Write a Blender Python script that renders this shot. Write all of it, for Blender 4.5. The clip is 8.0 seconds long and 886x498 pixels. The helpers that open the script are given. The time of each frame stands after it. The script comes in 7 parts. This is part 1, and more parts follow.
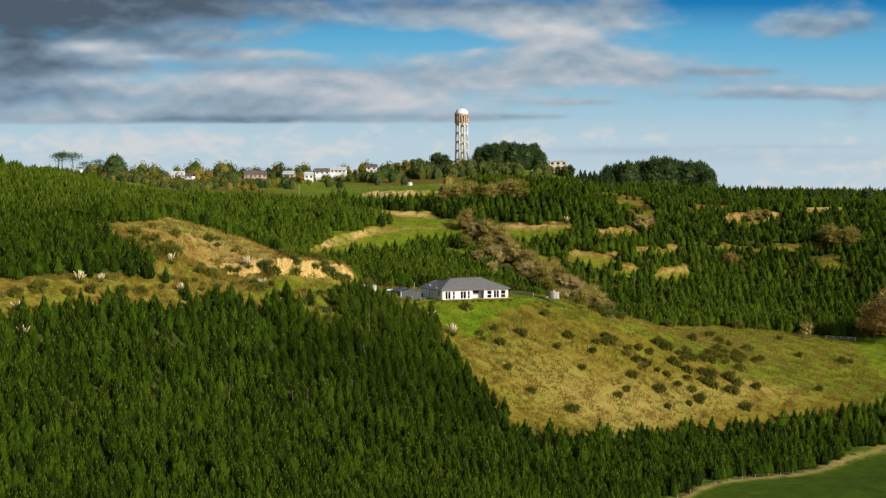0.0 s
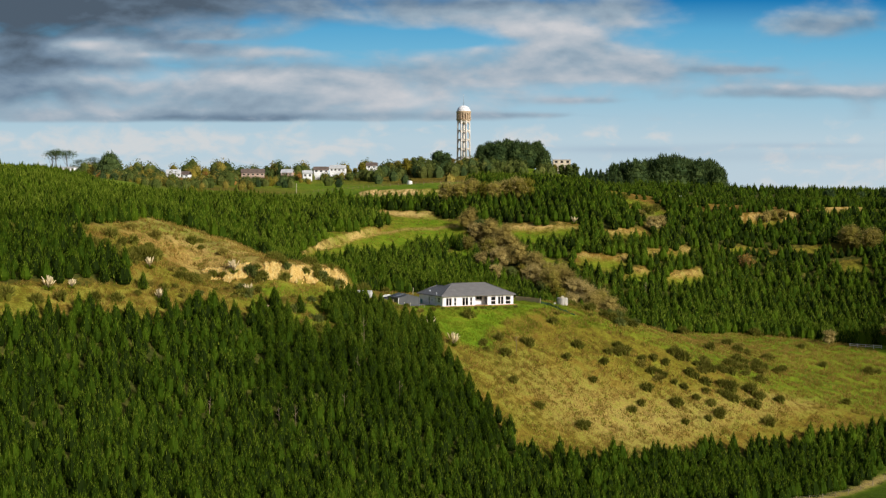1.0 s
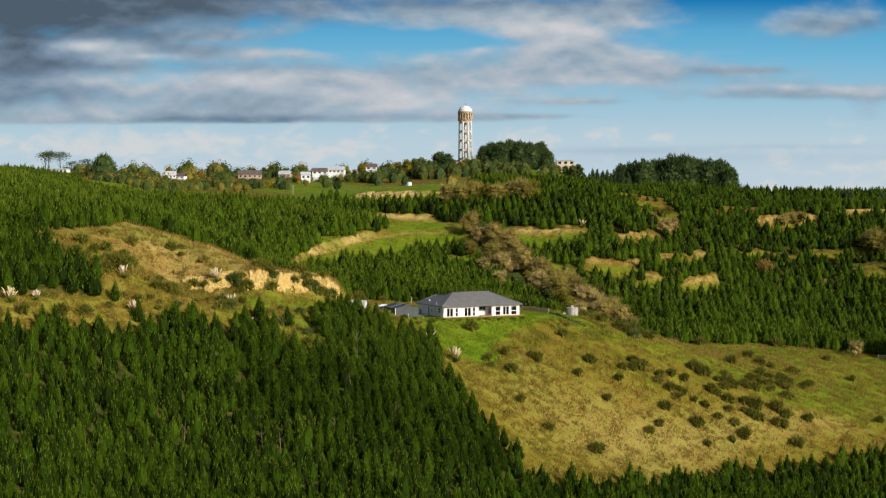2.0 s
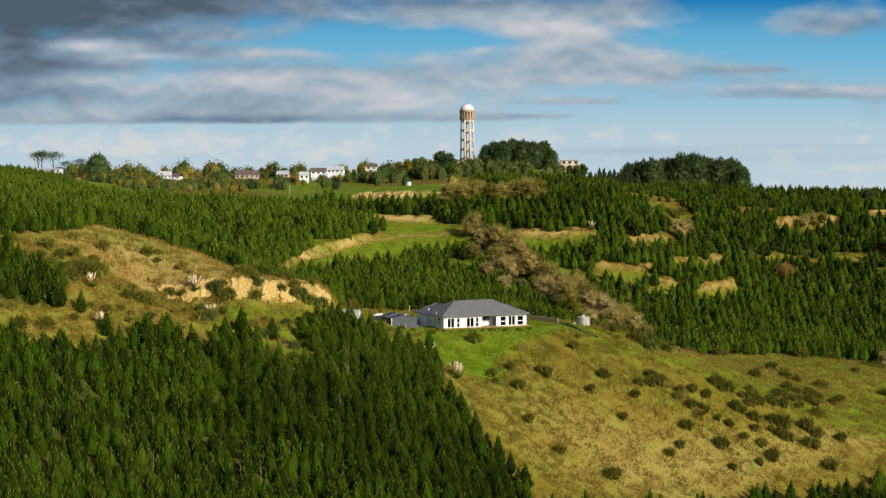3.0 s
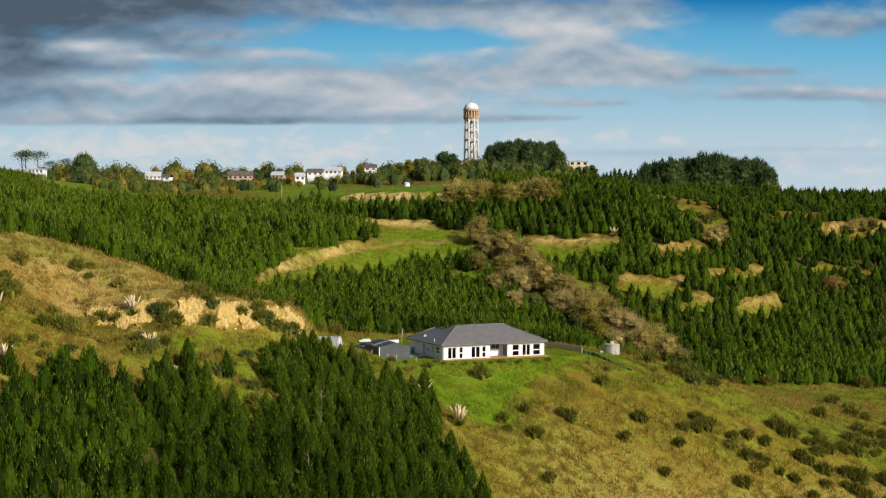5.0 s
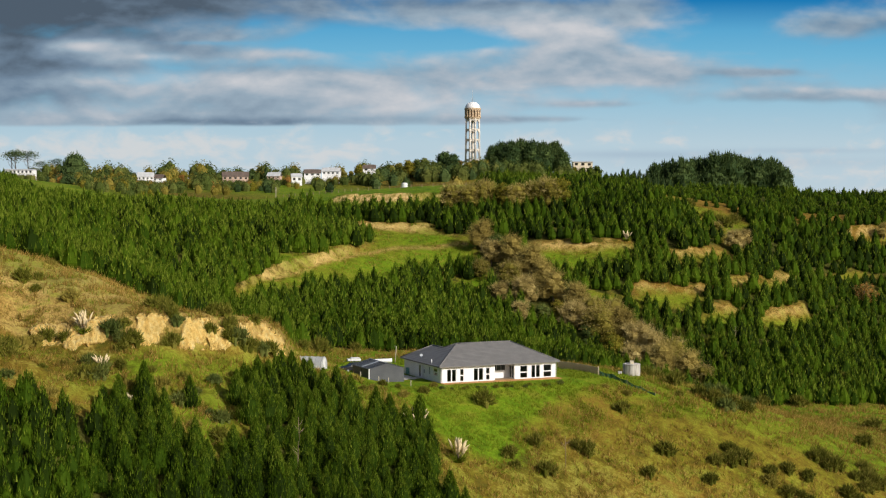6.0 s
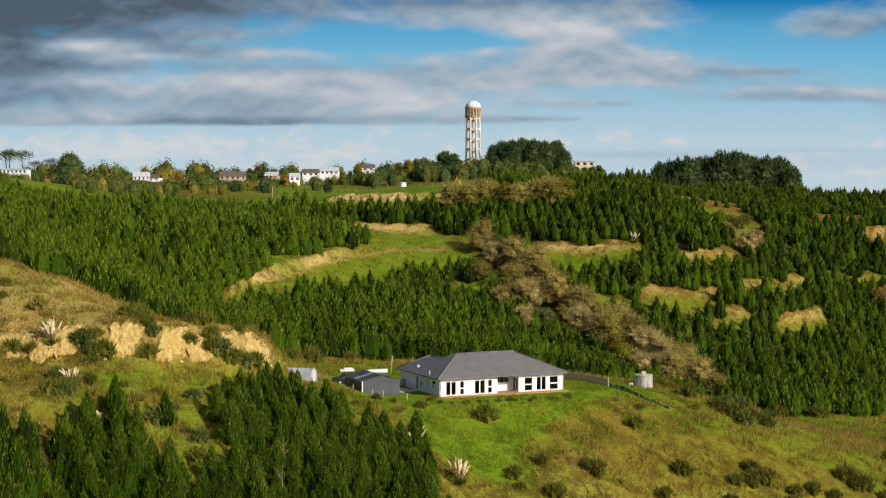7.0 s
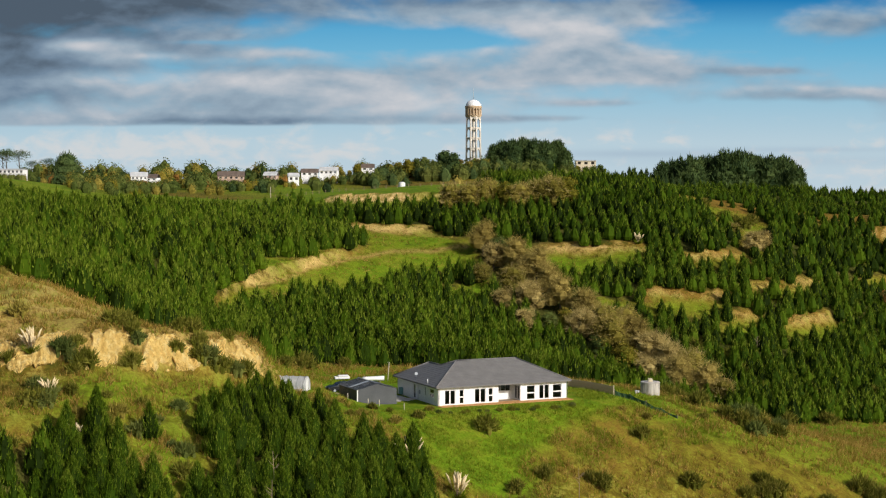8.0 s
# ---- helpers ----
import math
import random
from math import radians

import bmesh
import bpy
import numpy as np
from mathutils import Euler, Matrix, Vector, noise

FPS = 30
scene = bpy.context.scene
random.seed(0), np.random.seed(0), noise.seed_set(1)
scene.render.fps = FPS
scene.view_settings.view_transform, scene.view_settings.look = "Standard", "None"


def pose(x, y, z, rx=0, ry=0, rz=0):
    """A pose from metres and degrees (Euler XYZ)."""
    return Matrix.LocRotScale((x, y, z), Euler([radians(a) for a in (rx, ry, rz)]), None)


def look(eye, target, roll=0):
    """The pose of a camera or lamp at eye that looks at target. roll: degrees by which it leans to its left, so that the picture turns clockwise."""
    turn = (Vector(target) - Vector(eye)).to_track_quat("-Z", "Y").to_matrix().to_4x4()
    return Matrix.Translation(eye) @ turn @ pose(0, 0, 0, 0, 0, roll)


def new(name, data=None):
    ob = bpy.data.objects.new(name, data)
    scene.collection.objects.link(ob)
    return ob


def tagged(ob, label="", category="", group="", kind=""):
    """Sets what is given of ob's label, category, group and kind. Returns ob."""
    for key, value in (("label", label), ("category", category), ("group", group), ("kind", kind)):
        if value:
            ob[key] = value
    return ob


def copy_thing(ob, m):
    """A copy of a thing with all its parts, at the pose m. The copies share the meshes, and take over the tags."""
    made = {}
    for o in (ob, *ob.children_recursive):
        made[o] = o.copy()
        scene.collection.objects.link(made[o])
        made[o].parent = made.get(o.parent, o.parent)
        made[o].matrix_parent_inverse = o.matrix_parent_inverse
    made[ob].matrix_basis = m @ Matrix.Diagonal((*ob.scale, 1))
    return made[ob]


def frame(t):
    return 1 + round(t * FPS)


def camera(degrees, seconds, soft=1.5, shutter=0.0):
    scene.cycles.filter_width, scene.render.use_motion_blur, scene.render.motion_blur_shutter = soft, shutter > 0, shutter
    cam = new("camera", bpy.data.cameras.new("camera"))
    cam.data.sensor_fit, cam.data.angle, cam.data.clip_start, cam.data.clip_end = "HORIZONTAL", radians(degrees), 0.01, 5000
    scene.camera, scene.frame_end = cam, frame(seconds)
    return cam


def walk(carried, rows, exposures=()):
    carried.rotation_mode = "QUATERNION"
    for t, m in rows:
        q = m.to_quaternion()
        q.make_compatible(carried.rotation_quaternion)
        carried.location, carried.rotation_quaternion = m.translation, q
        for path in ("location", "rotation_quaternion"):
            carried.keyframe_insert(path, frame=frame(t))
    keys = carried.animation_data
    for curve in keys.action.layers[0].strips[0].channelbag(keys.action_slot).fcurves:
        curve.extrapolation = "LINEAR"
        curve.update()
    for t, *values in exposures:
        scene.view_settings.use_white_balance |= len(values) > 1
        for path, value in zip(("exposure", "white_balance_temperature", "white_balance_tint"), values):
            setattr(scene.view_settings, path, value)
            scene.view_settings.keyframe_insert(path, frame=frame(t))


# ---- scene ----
cam = camera(35, 8.0, 1.2)
PATH = [
    (0, look((-0.54, -382.08, 26.60), (-0.33, -282.14, 23.27), -0.00)),
    (0.5, look((-0.32, -369.49, 26.67), (-0.17, -269.54, 23.26), 0.02)),
    (1, look((-0.17, -356.15, 26.81), (-0.09, -256.21, 23.40), 0.03)),
    (1.5, look((-0.02, -342.65, 26.90), (0.01, -242.70, 23.56), -0.01)),
    (3, look((0.44, -302.55, 27.05), (0.27, -202.60, 23.80), -0.09)),
    (3.5, look((0.66, -288.96, 27.05), (0.43, -189.02, 23.84), -0.10)),
    (4, look((0.73, -275.45, 27.10), (0.46, -175.50, 23.95), -0.05)),
    (4.5, look((0.91, -262.03, 27.12), (0.56, -162.08, 24.00), -0.00)),
    (6, look((1.35, -217.20, 27.29), (0.85, -117.24, 24.34), 0.08)),
    (6.5, look((1.50, -207.03, 27.39), (0.99, -107.08, 24.42), 0.05)),
    (7, look((1.51, -201.91, 27.30), (0.98, -101.96, 24.36), 0.07)),
    (7.5, look((1.62, -197.64, 27.34), (1.08, -97.68, 24.41), 0.02)),
    (8, look((1.76, -193.51, 27.51), (1.19, -93.56, 24.54), -0.00)),
]
walk(cam, PATH)

# ---- daylight ----
SUN_TO = Vector((0.66, -0.58, 0.46)).normalized()
world = bpy.data.worlds.new("sky")
scene.world = world
world.use_nodes = True
wn = world.node_tree.nodes
sky_node = wn.new("ShaderNodeTexSky")
sky_node.sky_type, sky_node.sun_disc = "NISHITA", False
sky_node.sun_elevation = math.asin(SUN_TO.z)
sky_node.sun_rotation = math.atan2(SUN_TO.x, SUN_TO.y)
world.node_tree.links.new(sky_node.outputs[0], wn["Background"].inputs[0])
sky_node.air_density, sky_node.dust_density, sky_node.ozone_density = 0.8, 3.5, 0.4
wn["Background"].inputs[1].default_value = 0.095
sun_data = bpy.data.lights.new("sun", "SUN")
sun_data.energy, sun_data.angle, sun_data.color = 4.15, radians(0.6), (1.0, 0.96, 0.89)
sun = new("sun", sun_data)
sun.matrix_world = look(SUN_TO * 300, (0, 0, 0))
scene.view_settings.exposure = -0.05


# ---- materials ----
def shader(name, rough=0.8, metal=0.0):
    m = bpy.data.materials.new(name)
    m.use_nodes = True
    n, l = m.node_tree.nodes, m.node_tree.links
    b = n["Principled BSDF"]
    b.inputs["Roughness"].default_value, b.inputs["Metallic"].default_value = rough, metal
    b.inputs["Specular IOR Level"].default_value = 0.3
    return m, n, l, b


def noise_node(n, l, scale, detail=4.0, stretch=None, rough=0.55):
    c, t = n.new("ShaderNodeTexCoord"), n.new("ShaderNodeTexNoise")
    t.inputs["Scale"].default_value, t.inputs["Detail"].default_value, t.inputs["Roughness"].default_value = scale, detail, rough
    if stretch:
        mp = n.new("ShaderNodeMapping")
        mp.inputs["Scale"].default_value = stretch
        l.new(c.outputs["Object"], mp.inputs[0])
        l.new(mp.outputs[0], t.inputs[0])
    else:
        l.new(c.outputs["Object"], t.inputs[0])
    return t.outputs[0]


def ramp(n, l, value, stops):
    r = n.new("ShaderNodeValToRGB")
    e = r.color_ramp.elements
    while len(e) < len(stops):
        e.new(0.5)
    for k, (at, col) in enumerate(stops):
        e[k].position, e[k].color = at, (*col, 1)
    l.new(value, r.inputs[0])
    return r.outputs[0]


def mixed(n, l, a, b, factor, mode="MIX"):
    x = n.new("ShaderNodeMix")
    x.data_type, x.blend_type = "RGBA", mode
    for socket, v in ((x.inputs[0], factor), (x.inputs[6], a), (x.inputs[7], b)):
        if hasattr(v, "links"):
            l.new(v, socket)
        else:
            socket.default_value = v
    return x.outputs[2]


def maths(n, l, op, a, b=0.0):
    x = n.new("ShaderNodeMath")
    x.operation = op
    for socket, v in zip(x.inputs, (a, b)):
        if hasattr(v, "links"):
            l.new(v, socket)
        else:
            socket.default_value = v
    return x.outputs[0]


def bumped(n, l, b, value, strength=0.4, distance=0.05):
    x = n.new("ShaderNodeBump")
    x.inputs["Strength"].default_value, x.inputs["Distance"].default_value = strength, distance
    l.new(value, x.inputs["Height"])
    l.new(x.outputs[0], b.inputs["Normal"])


def plain(name, dark, light, scale=1.0, rough=0.75, metal=0.0, bump=0.2, stretch=None, dist=0.02):
    """A weathered surface: two tones in broad stains and a fine grain."""
    m, n, l, b = shader(name, rough, metal)
    broad = ramp(n, l, noise_node(n, l, scale, 3, stretch), ((0.3, dark), (0.7, light)))
    fine = noise_node(n, l, scale * 14, 5, stretch)
    l.new(mixed(n, l, broad, ramp(n, l, fine, ((0.25, (0.72, 0.72, 0.72)), (0.75, (1.12, 1.12, 1.12)))), 1.0, "MULTIPLY"), b.inputs[0])
    bumped(n, l, b, fine, bump, dist)
    return m


def foliage(name, tones, patch=0.12, rough=0.75, glow=0.25, leaf=0.54, tree=0.18):
    """Leaves: tones from shoot to shoot, from tree to tree and over broad patches."""
    m, n, l, b = shader(name, rough)
    g, o = n.new("ShaderNodeNewGeometry"), n.new("ShaderNodeObjectInfo")
    at = n.new("ShaderNodeAttribute")
    at.attribute_name = "tint"
    wander = noise_node(n, l, patch, 2)
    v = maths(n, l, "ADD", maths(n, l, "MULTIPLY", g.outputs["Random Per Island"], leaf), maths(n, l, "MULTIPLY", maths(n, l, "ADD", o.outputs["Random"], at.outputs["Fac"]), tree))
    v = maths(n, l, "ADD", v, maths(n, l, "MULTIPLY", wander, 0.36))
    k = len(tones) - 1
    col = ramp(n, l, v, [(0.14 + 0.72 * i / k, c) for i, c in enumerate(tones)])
    l.new(col, b.inputs[0])
    b.inputs["Specular IOR Level"].default_value = 0.04
    tr = n.new("ShaderNodeBsdfTranslucent")
    l.new(col, tr.inputs[0])
    mx = n.new("ShaderNodeMixShader")
    mx.inputs[0].default_value = glow
    l.new(b.outputs[0], mx.inputs[1])
    l.new(tr.outputs[0], mx.inputs[2])
    l.new(mx.outputs[0], n["Material Output"].inputs[0])
    return m


def ground_material():
    m, n, l, b = shader("land", 0.95)
    b.inputs["Specular IOR Level"].default_value = 0.05
    big, mid, fine = noise_node(n, l, 0.06, 3), noise_node(n, l, 0.45, 5), noise_node(n, l, 2.6, 5, (1, 1, 0.5), 0.7)

    def cover(name):
        a = n.new("ShaderNodeAttribute")
        a.attribute_name = name
        return a.outputs["Fac"]

    patchy = maths(n, l, "ADD", maths(n, l, "MULTIPLY", mid, 0.6), maths(n, l, "MULTIPLY", big, 0.4))
    dry = ramp(n, l, patchy, ((0.34, (0.086, 0.080, 0.011)), (0.44, (0.142, 0.098, 0.013)), (0.52, (0.216, 0.128, 0.024)), (0.58, (0.166, 0.103, 0.017)), (0.66, (0.100, 0.096, 0.011))))
    lush = ramp(n, l, patchy, ((0.34, (0.064, 0.120, 0.005)), (0.46, (0.116, 0.200, 0.008)), (0.55, (0.160, 0.220, 0.012)), (0.66, (0.215, 0.210, 0.024))))
    clay = ramp(n, l, noise_node(n, l, 0.9, 6, (1.6, 1.6, 0.5)), ((0.36, (0.32, 0.20, 0.07)), (0.5, (0.55, 0.38, 0.15)), (0.66, (0.70, 0.53, 0.26))))
    floor = ramp(n, l, patchy, ((0.35, (0.030, 0.042, 0.007)), (0.6, (0.085, 0.085, 0.018))))
    breakup = maths(n, l, "MULTIPLY", maths(n, l, "SUBTRACT", maths(n, l, "ADD", maths(n, l, "MULTIPLY", mid, 0.65), maths(n, l, "MULTIPLY", fine, 0.35)), 0.5), 1.7)

    def edge(name):
        x = n.new("ShaderNodeMapRange")
        x.inputs[1].default_value, x.inputs[2].default_value = 0.24, 0.76
        l.new(maths(n, l, "ADD", cover(name), breakup), x.inputs[0])
        return x.outputs[0]

    col = mixed(n, l, floor, dry, edge("dry"))
    straw = ramp(n, l, patchy, ((0.34, (0.31, 0.235, 0.055)), (0.47, (0.56, 0.40, 0.145)), (0.56, (0.48, 0.34, 0.110)), (0.66, (0.30, 0.25, 0.055))))
    col = mixed(n, l, col, straw, edge("straw"))
    col = mixed(n, l, col, lush, edge("lush"))
    deep = ramp(n, l, patchy, ((0.36, (0.034, 0.066, 0.005)), (0.62, (0.066, 0.104, 0.008))))
    col = mixed(n, l, col, deep, edge("deep"))
    col = mixed(n, l, col, clay, edge("clay"))
    col = mixed(n, l, col, ramp(n, l, fine, ((0.30, (0.66, 0.66, 0.66)), (0.70, (1.26, 1.26, 1.26)))), 1.0, "MULTIPLY")
    l.new(col, b.inputs[0])
    bumped(n, l, b, maths(n, l, "ADD", fine, maths(n, l, "MULTIPLY", mid, 1.2)), 0.6, 0.3)
    return m


LAND = ground_material()
PINE = foliage("pine needles", [(0.010, 0.020, 0.0016), (0.027, 0.056, 0.0024), (0.060, 0.104, 0.0042), (0.160, 0.208, 0.022)], glow=0.14)
PINE_DARK = foliage("cypress foliage", [(0.018, 0.036, 0.014), (0.042, 0.072, 0.024), (0.090, 0.130, 0.040)], leaf=0.42, tree=0.24)
SCRUB = foliage("scrub leaves", [(0.058, 0.066, 0.008), (0.125, 0.132, 0.016), (0.23, 0.215, 0.040)])
GORSE = foliage("gorse", [(0.046, 0.054, 0.007), (0.105, 0.112, 0.014), (0.22, 0.195, 0.038)])
TWIGS = foliage("bare twigs", [(0.088, 0.066, 0.017), (0.26, 0.200, 0.064), (0.50, 0.400, 0.160)], glow=0.08, leaf=0.40, tree=0.30)
BROWN_TWIGS = foliage("brown twigs", [(0.096, 0.074, 0.018), (0.235, 0.182, 0.046), (0.41, 0.325, 0.102)], glow=0.08, leaf=0.36, tree=0.30)
OLIVE = foliage("olive leaves", [(0.070, 0.062, 0.010), (0.170, 0.148, 0.025), (0.31, 0.250, 0.055)], glow=0.15, leaf=0.34, tree=0.32)
YELLOW = foliage("yellowing leaves", [(0.085, 0.088, 0.010), (0.18, 0.160, 0.018), (0.28, 0.22, 0.038)], leaf=0.34, tree=0.28)
RUSSET = foliage("russet leaves", [(0.11, 0.055, 0.014), (0.23, 0.115, 0.028), (0.36, 0.20, 0.052)], leaf=0.34, tree=0.28)
BROADLEAF = foliage("broad leaves", [(0.032, 0.052, 0.012), (0.076, 0.105, 0.023), (0.155, 0.172, 0.042)], leaf=0.30, tree=0.34)
DRY_BLADE = foliage("dry grass", [(0.080, 0.062, 0.008), (0.195, 0.128, 0.022), (0.46, 0.310, 0.090)], 0.05, 0.9)
GREEN_BLADE = foliage("green grass", [(0.056, 0.098, 0.005), (0.138, 0.200, 0.010), (0.235, 0.260, 0.028)], 0.05, 0.9)
PLUME = plain("pampas plume", (0.56, 0.44, 0.24), (0.80, 0.67, 0.43), 3.0, 0.95)
BARK = plain("bark", (0.07, 0.055, 0.04), (0.17, 0.135, 0.10), 2.0, 0.95, bump=0.6, stretch=(1, 1, 0.2))


# ---- the land ----
def swell(x, y, rows):
    z = np.zeros_like(x)
    for yc, sy, sx, centres, heights in rows:
        for xc, h in zip(centres, heights):
            z += h * np.exp(-((x - xc) / sx) ** 2 / 2 - ((y - yc) / sy) ** 2 / 2)
    return z


# Swells of the land, row by row: y, depth, width, the centres along x and their heights.
VALLEY_SWELLS = [
    (-220, 62, 63.8, (-150, -70, 0, 70, 150), (11.4, -3.3, -3.8, -1.3, -1.7)),
    (-140, 45, 42.5, (-130, -80, -30, 20, 70, 125, 175), (6.6, 1.7, 1.8, 0.2, -3.5, -5.5, -4.0)),
    (-80, 34, 34, (-130, -90, -50, -10, 30, 70, 110, 160), (11.1, 9.8, -4.6, 0.1, -13.3, -1.9, -6.4, -8.6)),
    (-30, 28, 25.5, (-130, -95, -65, -35, -5, 25, 55, 85, 120, 165), (0.5, 14.9, 6.3, 3.2, 5.5, -5.1, -7.5, -15.5, -11.7, -18.8)),
]
SPUR_SWELLS = [
    (20, 28, 25.5, (-135, -95, -60, -30, 0, 30, 60, 90, 125, 170), (15.0, 7.3, 12.0, -5.9, -0.1, 4.0, 0.8, -7.0, -13.8, -15.1)),
    (70, 32, 34, (-150, -105, -65, -25, 15, 50, 85, 120, 165), (14.2, 12.2, -7.2, 2.6, 0.1, -15.9, -1.5, -6.5, -9.6)),
    (125, 34, 34, (-190, -140, -95, -55, -15, 25, 60, 95, 135, 180), (26.8, 1.2, 7.2, 7.1, -3.2, -4.7, 4.4, -8.8, -16.3, -1.1)),
]
HILL_SWELLS = [
    (185, 42, 40.4, (-210, -150, -95, -45, 0, 45, 90, 135, 185), (4.6, -0.2, -2.5, 0.9, -1.2, 6.9, -0.9, 3.6, -2.1)),
    (260, 60, 59.5, (-230, -140, -60, 10, 80, 150, 220), (1.8, 0.9, -2.5, 8.0, -5.7, -4.1, -0.3)),
    (380, 90, 102, (-260, -120, 0, 120, 230), (12.3, -10.0, 3.3, 4.5, -3.0)),
    (520, 110, 119, (-260, -120, 20, 160), (14.4, -8.9, 4.2, -6.0)),
]


def cliff_line(x):
    return -22.5 + 17 * np.clip((x + 52) / 29, 0, 1.15) ** 2.2 + 0.5 * np.sin(x * 0.9)


# How the ground at the cliff's foot and along its brow swells and dips.
CLIFF_X = (-76, -66, -58, -54, -50, -46, -42, -38, -34, -30, -26, -21)
CLIFF_FOOT = (0, -2.2, -3.8, -3.3, -2.0, -0.4, 1.1, 1.9, 1.8, 2.0, 1.9, 0)
CLIFF_HEAD = (0, -2.5, -4.8, -4.7, -2.4, -0.6, 0.55, 1.0, 0.9, 0.9, 0.5, 0)

# Cut banks above the farm tracks: how high, and the line of each in plan.
BANKS = [
    (2.1, (-46, -43, -39, -34, -29, -21), (78, 91, 104, 113, 123, 141)), (1.6, (22, 36, 49), (147.0, 146.4, 147.4)), (1.5, (58, 73), (144.0, 152.8)),
    (1.2, (45, 67), (126.4, 128.8)), (1.8, (77, 93), (123.2, 135.8)), (1.3, (72, 92), (136.0, 150.2)), (1.6, (64, 72), (119.8, 124.2)),
    (2.6, (-34, -8, 6), (197, 191, 189)), (3.0, (112, 139), (181, 187)), (1.3, (-35, -3), (164, 163)), (1.5, (140, 170), (192, 205)),
]


def banks(x, y):
    """The lift of the banks at a place, and how near it lies to a cut face."""
    lift, face = 0 * x, 0 * x
    for high, xs, ys in BANKS:
        d = y - np.interp(x, xs, ys) - 0.6 * np.sin(x * 0.9) - 0.3 * np.sin(x * 2.3)
        m = 1 / (1 + np.exp(-np.clip((x - xs[0]) / 1.2, -40, 40))) / (1 + np.exp(np.clip((x - xs[-1]) / 1.2, -40, 40)))
        lift = lift + high * m / (1 + np.exp(-np.clip(d / 0.45, -40, 40))) * np.exp(-np.clip(d, 0, 400) / 9)
        face = np.maximum(face, m * np.exp(-((d - 0.2) / 1.7) ** 2))
    return lift, face


def height(x, y):
    x, y = np.asarray(x, float), np.asarray(y, float)
    z = np.interp(y, [-400, -200, -100, 0, 100, 200, 300, 600, 850, 950, 1050, 1400, 5000], [-36, -36, -22, 0, 8, 27, 32, 32, 42, 51, 52, 30, 0])
    z = z + swell(x, y, VALLEY_SWELLS) + swell(x, y, SPUR_SWELLS) + swell(x, y, HILL_SWELLS)
    far = np.clip((y - 600) / 300, 0, 1)
    z += far * (10 * np.exp(-((x - 40) / 75) ** 2) * np.exp(-((y - 1010) / 150) ** 2) - 30 / (1 + np.exp(-(x - 190) / 25)))
    z += 6.5 * np.exp(-((x + 340) / 50) ** 2 - ((y - 850) / 140) ** 2)
    # the clay cliff at the end of the knoll
    yc = cliff_line(x)
    m = 1 / (1 + np.exp(np.clip(-(x + 57.5) / 1.5, -40, 40))) / (1 + np.exp(np.clip((x + 23.6) / 0.9, -40, 40)))
    z += (3.6 + 2.8 * np.clip((x + 52) / 29, 0, 1.15)) * m / (1 + np.exp(-np.clip((y - yc) / 0.95, -40, 40))) * np.exp(-np.clip(y - yc - 6, 0, 500) / 18)
    low, up = np.interp(x, CLIFF_X, CLIFF_FOOT), np.interp(x, CLIFF_X, CLIFF_HEAD)
    w = 1 / (1 + np.exp(-np.clip((y - yc) / 0.95, -40, 40)))
    z += low * (1 - w) * np.exp(-((y - yc) / 10) ** 2) + up * w * np.exp(-((y - yc) / 8) ** 2)
    z += banks(x, y)[0]
    # the level pad under the house and sheds
    u, v = (x - 7) * 0.909 + (y - 9) * 0.416, -(x - 7) * 0.416 + (y - 9) * 0.909
    w = 1 / (1 + np.exp(np.clip((np.abs(u) - 20.5) / 1.4, -40, 40))) / (1 + np.exp(np.clip((np.abs(v - 3) - 14) / 1.6, -40, 40)))
    z = z * (1 - w)
    return z


def inside(x, y, ring):
    """Which of the places lie within a ring of plan corners."""
    hit = np.zeros(np.shape(x), bool)
    for (ax, ay), (bx, by) in zip(ring, ring[1:] + ring[:1]):
        if ay != by:
            hit ^= ((ay > y) != (by > y)) & (x < (bx - ax) * (y - ay) / (by - ay) + ax)
    return hit


def wobble(x, y, s=1.0):
    """A cheap uneven shift, to keep the edges of woods and fields from running straight."""
    return s * (np.sin(x * 0.31 + 1.7 * np.sin(y * 0.17)) + 0.6 * np.sin(y * 0.43 + x * 0.12) + 0.4 * np.sin(x * 0.9 - y * 0.7))


SPUR = [(0.5, -31), (2.5, -36), (6, -43), (13, -53), (22, -60), (44, -43), (67, -26), (93, -12), (116, -3), (175, 8), (190, 60), (150, 74), (128, 74),
        (112, 80), (88, 78), (74, 76), (58, 72), (46, 70), (36, 45), (26, 42), (8, 44), (-8, 44), (-20, 38), (-27, 28), (-24, 8), (-23, -12), (-24, -19), (-19, -19), (-14, -21), (-9, -20.5), (-3, -21.5), (0, -26)]
KNOLL = [(-22, -12), (-22, 4), (-34, 8), (-48, 8), (-60, 6), (-72, 2), (-79, -16), (-85, -26), (-86, -33), (-80, -40), (-78, -41), (-72, -39), (-69, -44), (-68, -49), (-79, -55), (-88, -60), (-100, -67),
         (-102, -86), (-93, -86), (-86, -79), (-81, -70), (-74, -62), (-66, -56), (-62, -59), (-58, -51), (-52, -43), (-46, -44), (-44, -40.5), (-42, -37), (-40.8, -34.6), (-39.3, -31), (-37.5, -30.8), (-35.6, -34), (-33.6, -38.5), (-32, -41.2), (-28, -41.2), (-25, -40), (-24.5, -35), (-28.5, -31), (-28.5, -26), (-24, -19)]
LOW_FIELD = [(42, -92), (60, -67), (103, -27), (115, -21), (200, 0), (320, -60), (320, -330), (60, -330), (40, -150)]
